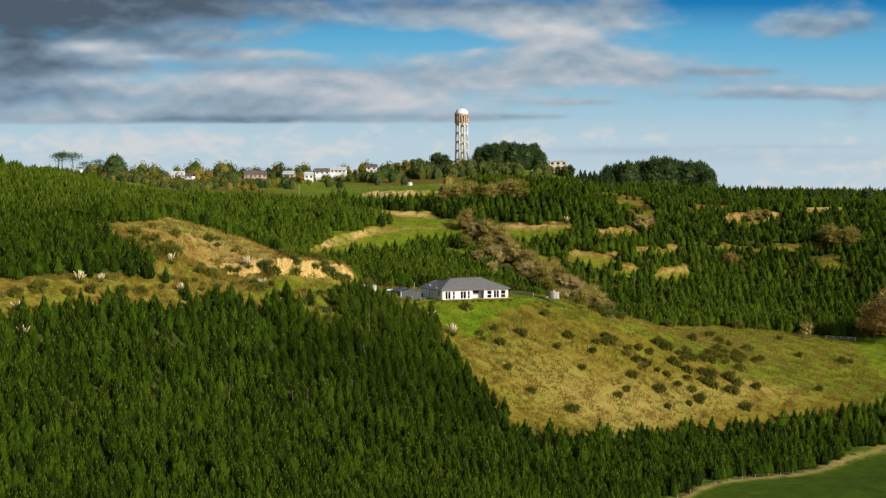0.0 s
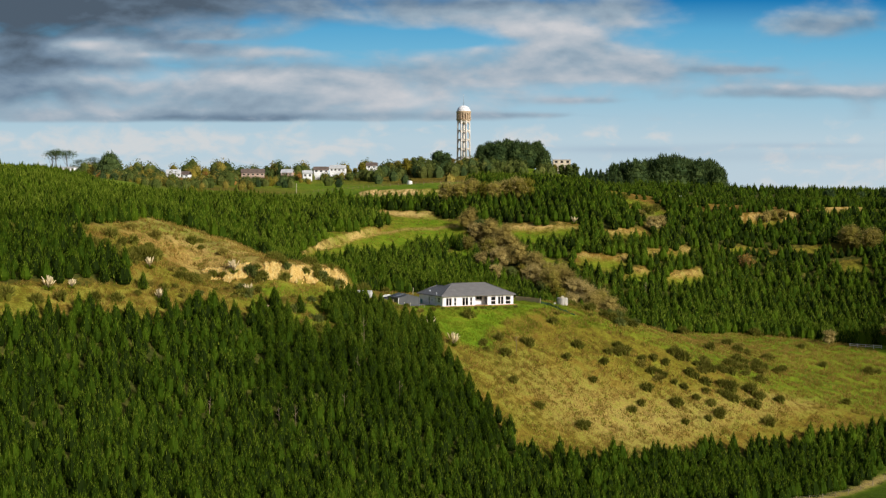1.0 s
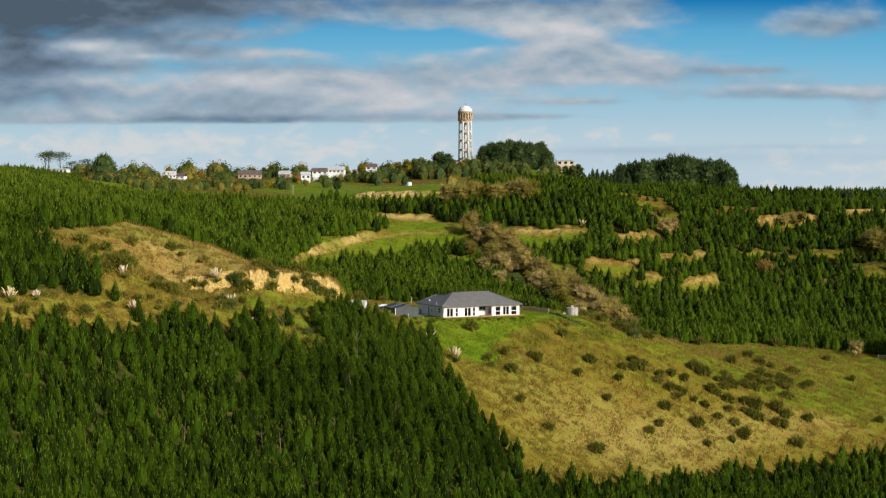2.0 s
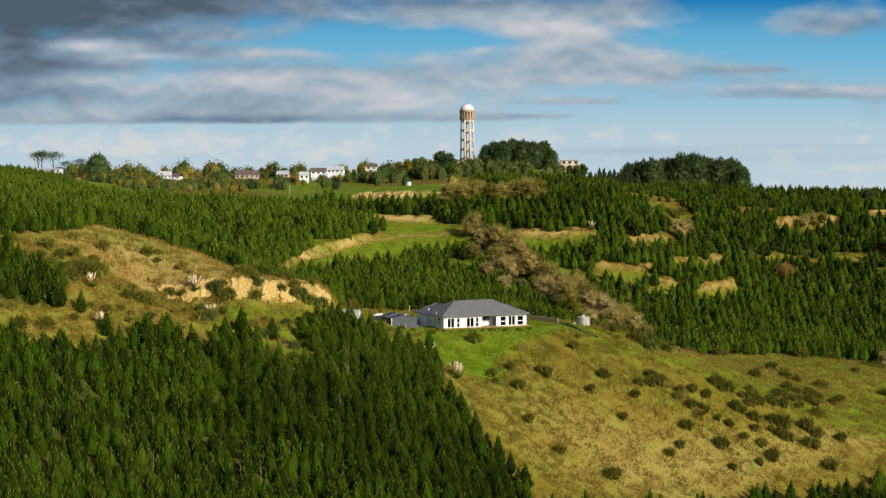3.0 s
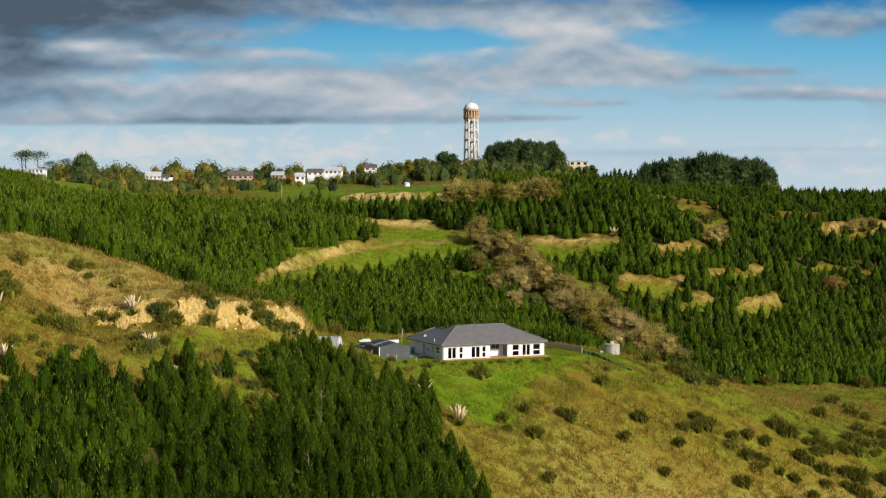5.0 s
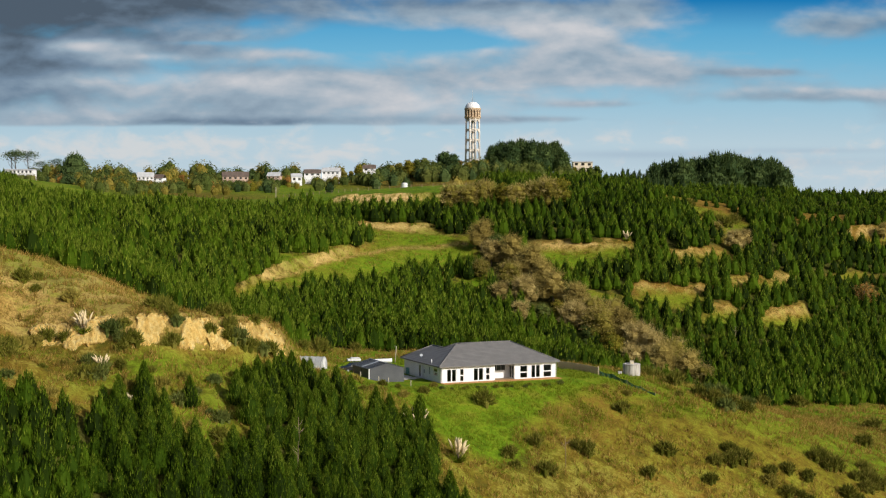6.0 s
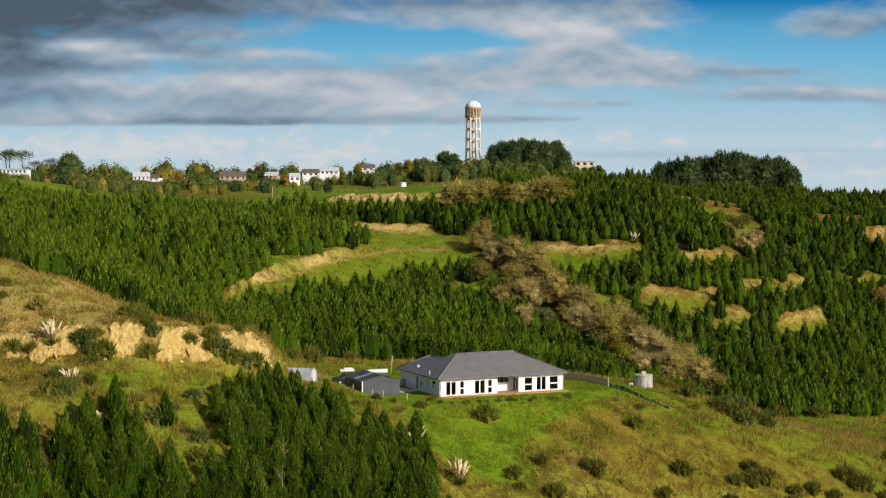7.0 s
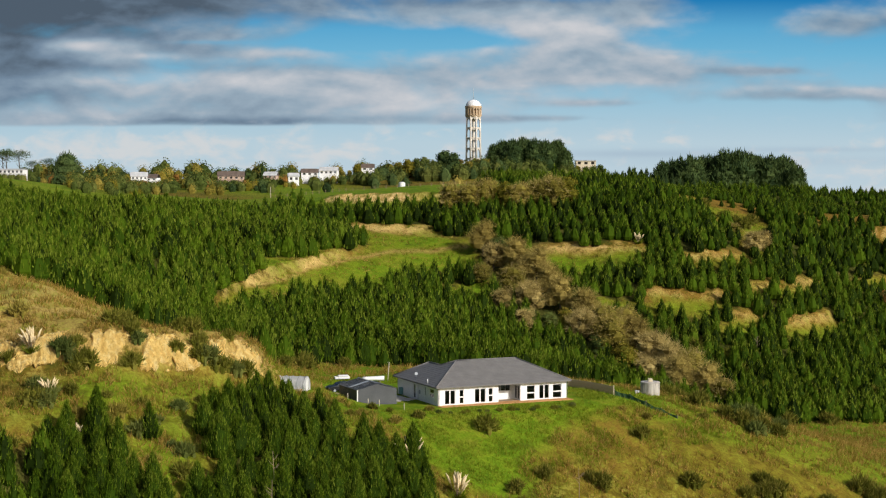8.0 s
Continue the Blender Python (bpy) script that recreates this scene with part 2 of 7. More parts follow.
TOP_FIELD = [(-36, 182), (-22, 180), (-8, 180), (2, 180), (8, 190), (12, 215), (22, 330), (-20, 350), (-75, 460), (-110, 560), (-170, 540), (-120, 420), (-60, 290)]
CLEARINGS = [
    [(-44, 82), (-44, 94), (-39, 104), (-40, 113), (-35, 119), (-31, 124), (-29, 131), (-22, 138), (-20, 147), (-17, 152), (-22, 157), (-37, 160), (-36, 164), (-18, 165), (-4, 165), (-1, 162), (2, 158), (9, 157),
     (10, 140), (3, 134), (-3, 129), (-11, 119), (-22, 104), (-32, 90), (-38, 76), (-42, 52), (-47, 58)],
    [(-2, 125), (4, 126), (10, 130), (11, 121), (5, 117), (-1, 116)],
    [(20, 147.5), (30, 147.5), (38, 146.8), (46, 147.8), (48.5, 149.5), (50, 146), (45, 136), (36, 133), (29, 132), (22, 138)],
    [(33, 122), (39, 123.5), (48, 122.5), (46, 116), (39, 115.5), (33, 117)],
    [(47, 126), (51, 127.4), (57, 127.8), (64, 129.2), (66, 127), (62, 119), (56, 117), (50, 117), (46, 120)],
    [(57, 144), (62, 147), (68, 150.4), (74, 153.5), (71, 144), (64, 139.5), (57, 138)], [(64.5, 120.6), (69, 123), (72.5, 125), (71, 116), (66.5, 112), (63, 113.5)],
    [(76, 123), (81, 127), (88, 132.5), (94, 137.2), (91, 128), (84, 120), (79, 116.5), (75, 117.5)], [(72, 136.6), (79, 141.8), (86, 146.6), (92, 151), (89, 143), (80, 135.5), (71, 130.5)],
    [(64, 196), (68, 199), (72, 189), (78, 188), (84, 187), (86, 180), (84, 164), (80, 155), (72, 156), (75, 168), (71, 176), (67, 184)], [(113, 182), (138, 188), (137, 179), (114, 175)],
    [(146, 196), (158, 205), (170, 221), (178, 215), (177, 193), (148, 189)], [(100, 157), (115, 161.5), (126, 163), (137, 163.6), (151, 164.5), (153, 160), (137, 159), (125, 159), (114, 157.6), (102, 153.4)],
    [(143, 155), (152, 153), (153, 144), (146, 146)],
    [(-215, 430), (-150, 470), (-160, 540), (-240, 520)], [(80, 215), (135, 222), (140, 230), (78, 226)],
]
LAWN = [(-14, -3), (-6, -8), (-3, -22), (6, -23), (12, -15), (15, -4), (24, 5), (33, 12), (29, 22), (20, 26), (14, 34), (-8, 34), (-18, 20)]


# The upper edge of the plantation on the western hill, as y along x.
PINE_EDGE_X = (-260, -210, -195, -167, -150, -132, -120, -95, -75, -63, -54, -47, -40, -33)
PINE_EDGE_Y = (440, 440, 420, 335, 290, 264, 243, 218, 192, 168, 168, 186, 195, 215)


def grid_lines(spans):
    out = [spans[0][0]]
    for a, b, step in spans:
        k = max(1, round((b - a) / step))
        out += [a + (b - a) * (i + 1) / k for i in range(k)]
    return np.array(out)


def tri_mesh(name, verts, faces, material, smooth=False, tint=None):
    me = bpy.data.meshes.new(name)
    verts, faces = np.asarray(verts, np.float32), np.asarray(faces, np.int32)
    k = faces.shape[1]
    me.vertices.add(len(verts))
    me.vertices.foreach_set("co", verts.ravel())
    me.loops.add(faces.size)
    me.loops.foreach_set("vertex_index", faces.ravel())
    me.polygons.add(len(faces))
    me.polygons.foreach_set("loop_start", np.arange(0, faces.size, k, dtype=np.int32))
    me.polygons.foreach_set("use_smooth", np.full(len(faces), smooth))
    me.update(calc_edges=True)
    if tint is not None:
        me.attributes.new("tint", "FLOAT", "POINT").data.foreach_set("value", np.asarray(tint, np.float32))
    me.materials.append(material)
    return me


def build_ground():
    xs = grid_lines([(-4200, -1200, 300), (-1200, -420, 40), (-420, -180, 10), (-180, -100, 4), (-100, 130, 1.45), (130, 200, 3.5), (200, 420, 10), (420, 1200, 40), (1200, 4200, 300)])
    ys = grid_lines([(-1500, -420, 90), (-420, -180, 10), (-180, -80, 3), (-80, 60, 1.3), (60, 210, 1.8), (210, 330, 4), (330, 620, 10), (620, 1100, 14), (1100, 3960, 130)])
    x, y = np.meshgrid(xs, ys)
    z = height(x, y)
    near = np.exp(-((x / 170) ** 2) - ((y - 40) / 190) ** 2)
    z = z + near * (0.14 * np.sin(x * 0.8 + np.sin(y * 0.6)) + 0.12 * np.sin(y * 1.1 + x * 0.3)) * (1 - inside(x, y, LAWN))
    ny, nx = x.shape
    i = np.arange(ny - 1)[:, None] * nx + np.arange(nx - 1)
    faces = np.stack([i, i + 1, i + nx + 1, i + nx], -1).reshape(-1, 4)
    me = tri_mesh("ground", np.stack([x, y, z], -1).reshape(-1, 3), faces, LAND, True)
    wx, wy = x + wobble(x, y, 1.2), y + wobble(y, x, 1.2)
    spur, knoll = inside(wx, wy, SPUR), inside(wx, wy, KNOLL)
    clear = np.zeros_like(spur)
    for ring in CLEARINGS:
        clear |= inside(wx, wy, ring)
    face = banks(x, y)[1]
    lawn = inside(wx, wy, LAWN)
    fields = inside(wx, wy, LOW_FIELD) | inside(wx, wy, TOP_FIELD)
    slope = np.hypot(*np.gradient(z, ys, xs))
    lush = np.where(lawn, 0.92, np.where(fields, 0.85, np.where(clear, 0.75 + 0.16 * np.sin(x * 0.23 + 2 * np.sin(y * 0.13)) * np.sin(y * 0.21) - 0.04 * (x > 44) - 0.2 * (x > 62) * (y > 150), np.where(spur, 0.375 + 0.30 * (y > 16) * (x < 48) + 0.24 * (y > 5) * (x > 30) + 0.34 * (y > 62) + 0.3 * (x < -8), np.where(knoll, 0.37 + 0.12 * (x < -54) * (y > cliff_line(x)) + 0.22 * (y < cliff_line(x) - 1) * (x > -45) + 0.08 * np.sin(x * 0.4 + 2 * np.sin(y * 0.3)) * (y < cliff_line(x) - 1), 0.1)))))
    lush = lush * (1 - 0.85 * face) * np.where(knoll & (slope > 0.5) & (y > cliff_line(x) - 3), 0.4, 1)
    sparse = (x > 60) & (x < 135) & (y > 185) & (y < 262)
    dry = np.where(spur | knoll | clear, 1.0, np.where(face > 0.3, 1.0, np.where(sparse, 0.85, 0.15)))
    clay = np.where(knoll | ((x > -58) & (x < -20) & (np.abs(y - cliff_line(x)) < 3)), np.clip((slope - 1.2) * 0.5, 0, 0.42), 0) + (0.36 - 0.16 * (x > 40) * (x < 100) - 0.12 * (x < -10) * (y < 150)) * face
    clay = clay + 0.5 * (inside(x, y, [(-34, 188), (-34, 201), (-10, 197), (-10, 186)]) * face)
    far = (y > np.where(x < -33, np.interp(x, PINE_EDGE_X, PINE_EDGE_Y), 262 + 60 * (x > 26) + 80 * (x > 100))) & ~fields
    lush, dry = np.where(far, 0.50 + 0.25 * np.sin(x * 0.02 + y * 0.013), lush), np.where(far, 0.6, dry)
    for _ in range(3):
        lush[1:-1, 1:-1] = (lush[1:-1, 1:-1] * 2 + lush[:-2, 1:-1] + lush[2:, 1:-1] + lush[1:-1, :-2] + lush[1:-1, 2:]) / 6
        dry[1:-1, 1:-1] = (dry[1:-1, 1:-1] * 2 + dry[:-2, 1:-1] + dry[2:, 1:-1] + dry[1:-1, :-2] + dry[1:-1, 2:]) / 6
    straw = np.where(knoll & (y > cliff_line(x) - 1), 0.46 - 0.08 * (x < -62) + 0.16 * (y > cliff_line(x) + 9), np.where(knoll, 0.24, np.where(spur, 0.08 + 0.36 * np.exp(-((x - 85) / 40) ** 2 - ((y + 0.62 * (90 - x) - 2) / 9) ** 2) + 0.34 * np.exp(-((x - 36) / 34) ** 2 - ((y + 30) / 20) ** 2), np.where(clear, 0.18, 0.0)))) + (0.5 - 0.15 * (x > 40)) * face
    edge = np.interp(x, (42, 60, 103, 115, 200), (-92, -67, -27, -21, 0)) - y
    track = y - np.interp(x, (-38, -33, -29, -22, -12, -6, 4), (102, 109, 120, 135, 145, 149, 151)) - 1.2 * np.sin(x * 0.35)
    track = np.exp(-(track / 2.4) ** 2) * (x > -44) * (x < 6) + 0.7 * np.exp(-((y - 159 + 0.2 * x) / 2.2) ** 2) * (x > -20) * (x < 4)
    rough_edge = np.exp(-((edge - 3) / 3.2) ** 2) * (x > 42) * (x < 200)
    straw, lush = straw + 0.55 * rough_edge + 0.34 * track, lush * (1 - 0.6 * rough_edge) * (1 - 0.55 * track)
    deep = np.where(inside(wx, wy, LOW_FIELD), 1.0 - rough_edge, 0.0)
    for name, v in (("straw", straw), ("lush", lush), ("deep", deep), ("dry", dry), ("clay", clay)):
        me.attributes.new(name, "FLOAT", "POINT").data.foreach_set("value", v.ravel().astype(np.float32))
    return tagged(new("ground", me), "rolling hill country of dry grass, green pasture and bare clay", "ground", kind="structure")


build_ground()


def ground_at(x, y):
    return float(height(np.array([x]), np.array([y]))[0])


# ---- the clay cliff on the knoll ----
# Bare faces along the cliff: from and to in x, and the share of its height that each lays bare.
BARE_FACES = [(-57.2, -49.6, 0.0, 0.95), (-50.0, -45.8, 0.20, 1.02), (-42.9, -38.8, 0.0, 1.02), (-37.0, -33.4, 0.05, 1.02), (-33.6, -30.2, 0.0, 0.85), (-29.9, -27.6, 0.35, 0.95), (-27.0, -23.3, 0.05, 1.0)]


def laid_bare(x, s):
    """How far a bare face stands out at a place along the cliff and up it."""
    out = 0.0
    for a, b, low, high in BARE_FACES:
        w = 0.7 * noise.noise((x * 0.3, s * 4, a)) + 0.35 * noise.noise((x * 1.1, s * 9, a))
        lift = 0.16 * noise.noise((x * 0.8, 2.0, a)) + 0.08 * noise.noise((x * 2.6, 5.0, a))
        m = min((x - a + 0.5 + w) / 1.1, (b + 0.5 - x + w) / 1.1, (s - low + 0.06 + lift) / 0.16, (high + 0.03 + lift - s) / 0.13)
        m = m * m * (3 - 2 * m) if 0 < m < 1 else m
        out = max(out, max(0.0, min(1.0, m)))
    return out


def build_cliff():
    """Weathered buttresses of bare clay that stand proud of the scrubby slope."""
    nx, nz = 300, 34
    bm, grid = bmesh.new(), []
    for i in range(nx + 1):
        x = -58.8 + 36.2 * i / nx
        yc = float(cliff_line(np.array([x]))[0])
        foot, head = ground_at(x, yc - 2.8), ground_at(x, yc + 2.8)
        rib = noise.noise((x * 0.35, 7.7, 0)) + 0.45 * noise.noise((x * 1.1, 1.7, 0))
        col = []
        for k in range(nz + 1):
            s = k / nz
            z = foot - 0.3 + (head - foot + 0.25) * s
            y = yc - 2.5 + 4.0 * s ** 1.2
            show = laid_bare(x, s)
            bulge = 0.4 * rib * math.sin(math.pi * min(1, s * 1.1))
            rough = 0.3 * noise.noise((x * 0.8, z * 0.7, 5.0)) + 0.24 * noise.noise((x * 2.0, z * 1.1, 9.0)) + 0.24 * noise.noise((x * 4.2, z * 3.0, 1.0)) + 0.15 * noise.noise((x * 8.5, z * 6.5, 3.0)) - 0.22 * max(0.0, noise.noise((x * 3.0, z * 2.4, 4.0)))
            col.append(bm.verts.new((x + 0.3 * noise.noise((x, z, 2.0)), y - (bulge + rough) * (0.35 + 0.65 * show) + (1 - show) * 1.9, z)))
        grid.append(col)
    for a, b in zip(grid, grid[1:]):
        for k in range(nz):
            bm.faces.new((a[k], b[k], b[k + 1], a[k + 1])).smooth = True
    bmesh.ops.solidify(bm, geom=bm.faces[:], thickness=0.5)
    me = bpy.data.meshes.new("clay_cliff")
    bm.to_mesh(me)
    bm.free()
    me.materials.append(CLAY)
    return tagged(new("clay_cliff", me), "weathered pale clay cliff below the grassy knoll", "cliff", kind="structure")


def clay_material():
    m, n, l, b = shader("pale clay", 0.95)
    streaks = noise_node(n, l, 0.8, 6, (1.8, 1.8, 0.45))
    fine = noise_node(n, l, 3.5, 6, (1, 1, 0.7), 0.65)
    col = ramp(n, l, streaks, ((0.22, (0.44, 0.27, 0.08)), (0.34, (0.76, 0.52, 0.15)), (0.48, (0.89, 0.66, 0.22)), (0.66, (0.94, 0.77, 0.35))))
    l.new(mixed(n, l, col, ramp(n, l, fine, ((0.28, (0.66, 0.60, 0.50)), (0.44, (1.05, 1.05, 1.05)))), 1.0, "MULTIPLY"), b.inputs[0])
    bumped(n, l, b, fine, 0.9, 0.4)
    return m


CLAY = clay_material()
build_cliff()


# ---- the far sky behind the hills ----
def build_backdrop():
    m, n, l, b = shader("cloudy sky")
    n.remove(b)
    c, sep = n.new("ShaderNodeTexCoord"), n.new("ShaderNodeSeparateXYZ")
    l.new(c.outputs["Object"], sep.inputs[0])
    u, v = sep.outputs[0], sep.outputs[2]

    def cloud_noise(sx, sz, detail, off, rough=0.5, up=0.0, twist=0.0):
        mp, t = n.new("ShaderNodeMapping"), n.new("ShaderNodeTexNoise")
        mp.inputs["Scale"].default_value = (sx, 1, sz)
        mp.inputs["Location"].default_value = (off, off * 0.7, off * 1.3 + up * sz)
        l.new(c.outputs["Object"], mp.inputs[0])
        l.new(mp.outputs[0], t.inputs[0])
        t.inputs["Scale"].default_value, t.inputs["Detail"].default_value, t.inputs["Roughness"].default_value, t.inputs["Distortion"].default_value = 1, detail, rough, twist
        return t.outputs[0]

    def spot(uc, vc, su, sv):
        a = maths(n, l, "POWER", maths(n, l, "ABSOLUTE", maths(n, l, "MULTIPLY", maths(n, l, "SUBTRACT", u, uc), 1 / su)), 2)
        d = maths(n, l, "POWER", maths(n, l, "ABSOLUTE", maths(n, l, "MULTIPLY", maths(n, l, "SUBTRACT", v, vc), 1 / sv)), 2)
        return maths(n, l, "EXPONENT", maths(n, l, "MULTIPLY", maths(n, l, "ADD", a, d), -1))

    def scaled(a, k):
        return maths(n, l, "MULTIPLY", a, k)

    def total(*terms):
        out = terms[0]
        for t in terms[1:]:
            out = maths(n, l, "ADD", out, t)
        return out

    # u and v run in units of 172 m at 4 km: across from the middle, and up from eye level
    clear = ramp(n, l, scaled(v, 0.25), ((0.0, (0.49, 0.59, 0.66)), (0.28, (0.45, 0.585, 0.665)), (0.48, (0.29, 0.51, 0.65)), (0.66, (0.155, 0.435, 0.64)), (0.77, (0.100, 0.37, 0.605)), (0.90, (0.012, 0.185, 0.44))))
    streak = cloud_noise(0.24, 1.9, 3, 15.0, 0.45, 0.0, 0.3)
    puff = cloud_noise(1.5, 2.8, 7, 22.0, 0.55, 0.0, 0.3)
    # where the cloud banks lie: across, up, half width, half height, weight
    CLOUD_BANKS = [(-5.9, 3.55, 4.0, 0.50, 0.62), (-7.5, 2.6, 1.3, 0.9, 0.5), (-5.4, 2.82, 1.6, 0.26, 0.60), (-3.2, 2.66, 1.5, 0.10, 0.30), (-4.4, 2.05, 5.2, 0.60, 0.46), (-3.6, 1.52, 4.2, 0.16, 0.36), (-0.6, 2.0, 2.2, 0.5, 0.16), (1.6, 3.40, 3.0, 0.36, 0.72), (2.3, 2.65, 1.25, 0.42, 0.50),
                   (-3.4, 2.98, 0.9, 0.16, 0.26), (6.9, 3.14, 1.5, 0.26, 0.46), (5.4, 2.36, 0.8, 0.07, 0.34), (6.2, 1.97, 2.3, 0.16, 0.52), (2.4, 1.80, 0.9, 0.06, 0.30), (1.5, 1.54, 1.5, 0.06, 0.32), (3.5, 2.30, 0.8, 0.16, 0.22), (-1.0, 2.3, 3.0, 0.25, 0.18), (4.5, 2.15, 3.5, 0.40, 0.22), (1.0, 2.2, 2.0, 0.3, 0.12)]
    CLOUD_GAPS = [(-1.2, 2.95, 1.35, 0.13, -0.52), (-4.3, 2.86, 0.7, 0.05, -0.25), (0.3, 2.86, 1.0, 0.10, -0.35), (5.0, 3.35, 0.9, 0.5, -0.40), (3.2, 2.02, 2.2, 0.13, -0.14)]
    SHADES = [(-6.3, 3.55, 4.2, 0.55, -0.56), (-7.7, 2.7, 1.2, 0.8, -0.30), (-6.3, 2.81, 0.62, 0.13, 0.46), (-5.2, 2.62, 0.5, 0.06, 0.24), (-2.9, 2.68, 1.0, 0.10, 0.20), (-5.56, 2.22, 1.2, 0.11, 0.26), (-3.6, 2.16, 0.9, 0.10, 0.12),
              (-6.2, 1.60, 0.6, 0.14, 0.14), (-2.3, 1.62, 0.7, 0.16, 0.12), (-0.9, 1.72, 0.9, 0.20, 0.16), (-4.6, 2.44, 2.6, 0.08, -0.12), (-3.6, 1.49, 2.6, 0.09, -0.20), (-7.0, 1.85, 1.2, 0.14, -0.12)]
    MORE_SHADES = [(1.7, 3.22, 2.4, 0.18, 0.08), (0.9, 3.55, 1.8, 0.14, -0.16), (2.5, 2.5, 1.2, 0.3, -0.02), (6.8, 3.1, 1.3, 0.3, -0.03), (5.4, 2.36, 0.9, 0.08, -0.14), (6.2, 2.06, 1.8, 0.08, 0.20), (5.9, 1.86, 1.9, 0.06, -0.08), (2.4, 1.80, 0.9, 0.08, -0.08), (1.5, 1.54, 1.5, 0.08, -0.10), (0.8, 2.2, 3.2, 0.8, 0.18)]
    banks = total(*(scaled(spot(*k[:4]), k[4]) for k in CLOUD_BANKS + CLOUD_GAPS))

    def billow(up):
        """The cloud's uneven thickness, a little higher or lower in the sky."""
        return total(scaled(cloud_noise(0.48, 1.3, 6, 3.0, 0.46, up, 0.35), 1.0), scaled(cloud_noise(1.25, 2.5, 6, 8.0, 0.5, up, 0.2), 0.50))

    here = billow(0.0)
    density = total(here, scaled(streak, 0.45), banks, -1.08)
    cover = n.new("ShaderNodeMapRange")
    cover.interpolation_type = "SMOOTHSTEP"
    cover.inputs[1].default_value, cover.inputs[2].default_value = -0.04, 0.46
    l.new(density, cover.inputs[0])
    # tops that face the light are bright, bases are dull
    lit = scaled(maths(n, l, "SUBTRACT", here, billow(0.15)), 0.78)
    shade = total(lit, scaled(streak, 0.45), scaled(puff, 0.22), *(scaled(spot(*k[:4]), k[4]) for k in SHADES + MORE_SHADES), 0.17)
    cloud = ramp(n, l, shade, ((0.0, (0.075, 0.106, 0.145)), (0.28, (0.165, 0.238, 0.325)), (0.52, (0.295, 0.385, 0.470)), (0.84, (0.57, 0.58, 0.61))))
    base = n.new("ShaderNodeMapRange")
    base.interpolation_type = "SMOOTHSTEP"
    base.inputs[1].default_value, base.inputs[2].default_value = 1.40, 1.47
    l.new(total(v, scaled(puff, 0.06), scaled(u, -0.004), -0.03), base.inputs[0])
    col = mixed(n, l, clear, cloud, maths(n, l, "MULTIPLY", cover.outputs[0], base.outputs[0]))
    # low heaped cloud near the horizon
    low = n.new("ShaderNodeMapRange")
    low.interpolation_type = "SMOOTHSTEP"
    low.inputs[1].default_value, low.inputs[2].default_value = 0.50, 0.72
    l.new(total(puff, scaled(spot(-3.5, 1.05, 4.5, 0.28), 0.22), scaled(spot(7.0, 0.7, 2.5, 0.4), 0.12), scaled(v, -0.03)), low.inputs[0])
    band = n.new("ShaderNodeMapRange")
    band.inputs[1].default_value, band.inputs[2].default_value, band.inputs[3].default_value, band.inputs[4].default_value = 1.2, 1.6, 0.75, 0.0
    l.new(v, band.inputs[0])
    col = mixed(n, l, col, (0.64, 0.64, 0.64, 1), maths(n, l, "MULTIPLY", low.outputs[0], band.outputs[0]))
    bank = total(scaled(spot(3.3, 0.93, 1.5, 0.07), 0.5), scaled(spot(6.2, 1.0, 1.6, 0.05), 0.35), scaled(spot(5.6, 0.80, 3.0, 0.10), 0.25))
    col = mixed(n, l, col, (0.33, 0.43, 0.54, 1), bank)
    e = n.new("ShaderNodeEmission")
    e.inputs[1].default_value = 1.08
    l.new(col, e.inputs[0])
    l.new(e.outputs[0], n["Material Output"].inputs[0])
    k = 172.0
    bm = bmesh.new()
    vs = [bm.verts.new(p) for p in ((-14, 0, -3), (14, 0, -3), (14, 0, 9), (-14, 0, 9))]
    bm.faces.new(vs)
    me = bpy.data.meshes.new("backdrop")
    bm.to_mesh(me)
    bm.free()
    me.materials.append(m)
    ob = tagged(new("backdrop", me), "blue sky with broken grey and white cloud banks", "sky", kind="structure")
    ob.location, ob.scale = (0, 4000, 27), (k, k, k)
    return ob


build_backdrop()


# ---- parts and plants ----
def piece(name, me, parent, label=""):
    """One mesh object under a thing or a part."""
    ob = new(name, me)
    ob.parent = parent
    return tagged(ob, label)


def part(name, bm, material, parent, label=""):
    me = bpy.data.meshes.new(name)
    bm.to_mesh(me)
    bm.free()
    me.materials.append(material)
    return piece(name, me, parent, label)


def thing(name, m, label, category, group=""):
    ob = new(name)
    ob.empty_display_size = 0.3
    ob.matrix_world = m
    return tagged(ob, label, category, group)


def unit(a):
    return a / np.maximum(np.linalg.norm(a, axis=-1, keepdims=True), 1e-9)


def shoots(base, way, length, width, sides=3, start=0.25):
    """Spindle-shaped shoots: an open ring of corners and a tip each."""
    n = len(base)
    way = unit(way)
    side = unit(np.cross(way, np.where(np.abs(way[:, 2:]) < 0.9, [[0, 0, 1.0]], [[1.0, 0, 0]])))
    other = np.cross(way, side)
    verts = np.empty((n, sides + 1, 3))
    for k in range(sides):
        a = 2 * math.pi * k / sides
        verts[:, k] = base + way * (length * start)[:, None] + (math.cos(a) * side + math.sin(a) * other) * width[:, None]
    verts[:, sides] = base + way * length[:, None]
    f = np.array([[k, (k + 1) % sides, sides] for k in range(sides)])
    return verts.reshape(-1, 3), (f[None] + (np.arange(n) * (sides + 1))[:, None, None]).reshape(-1, 3)


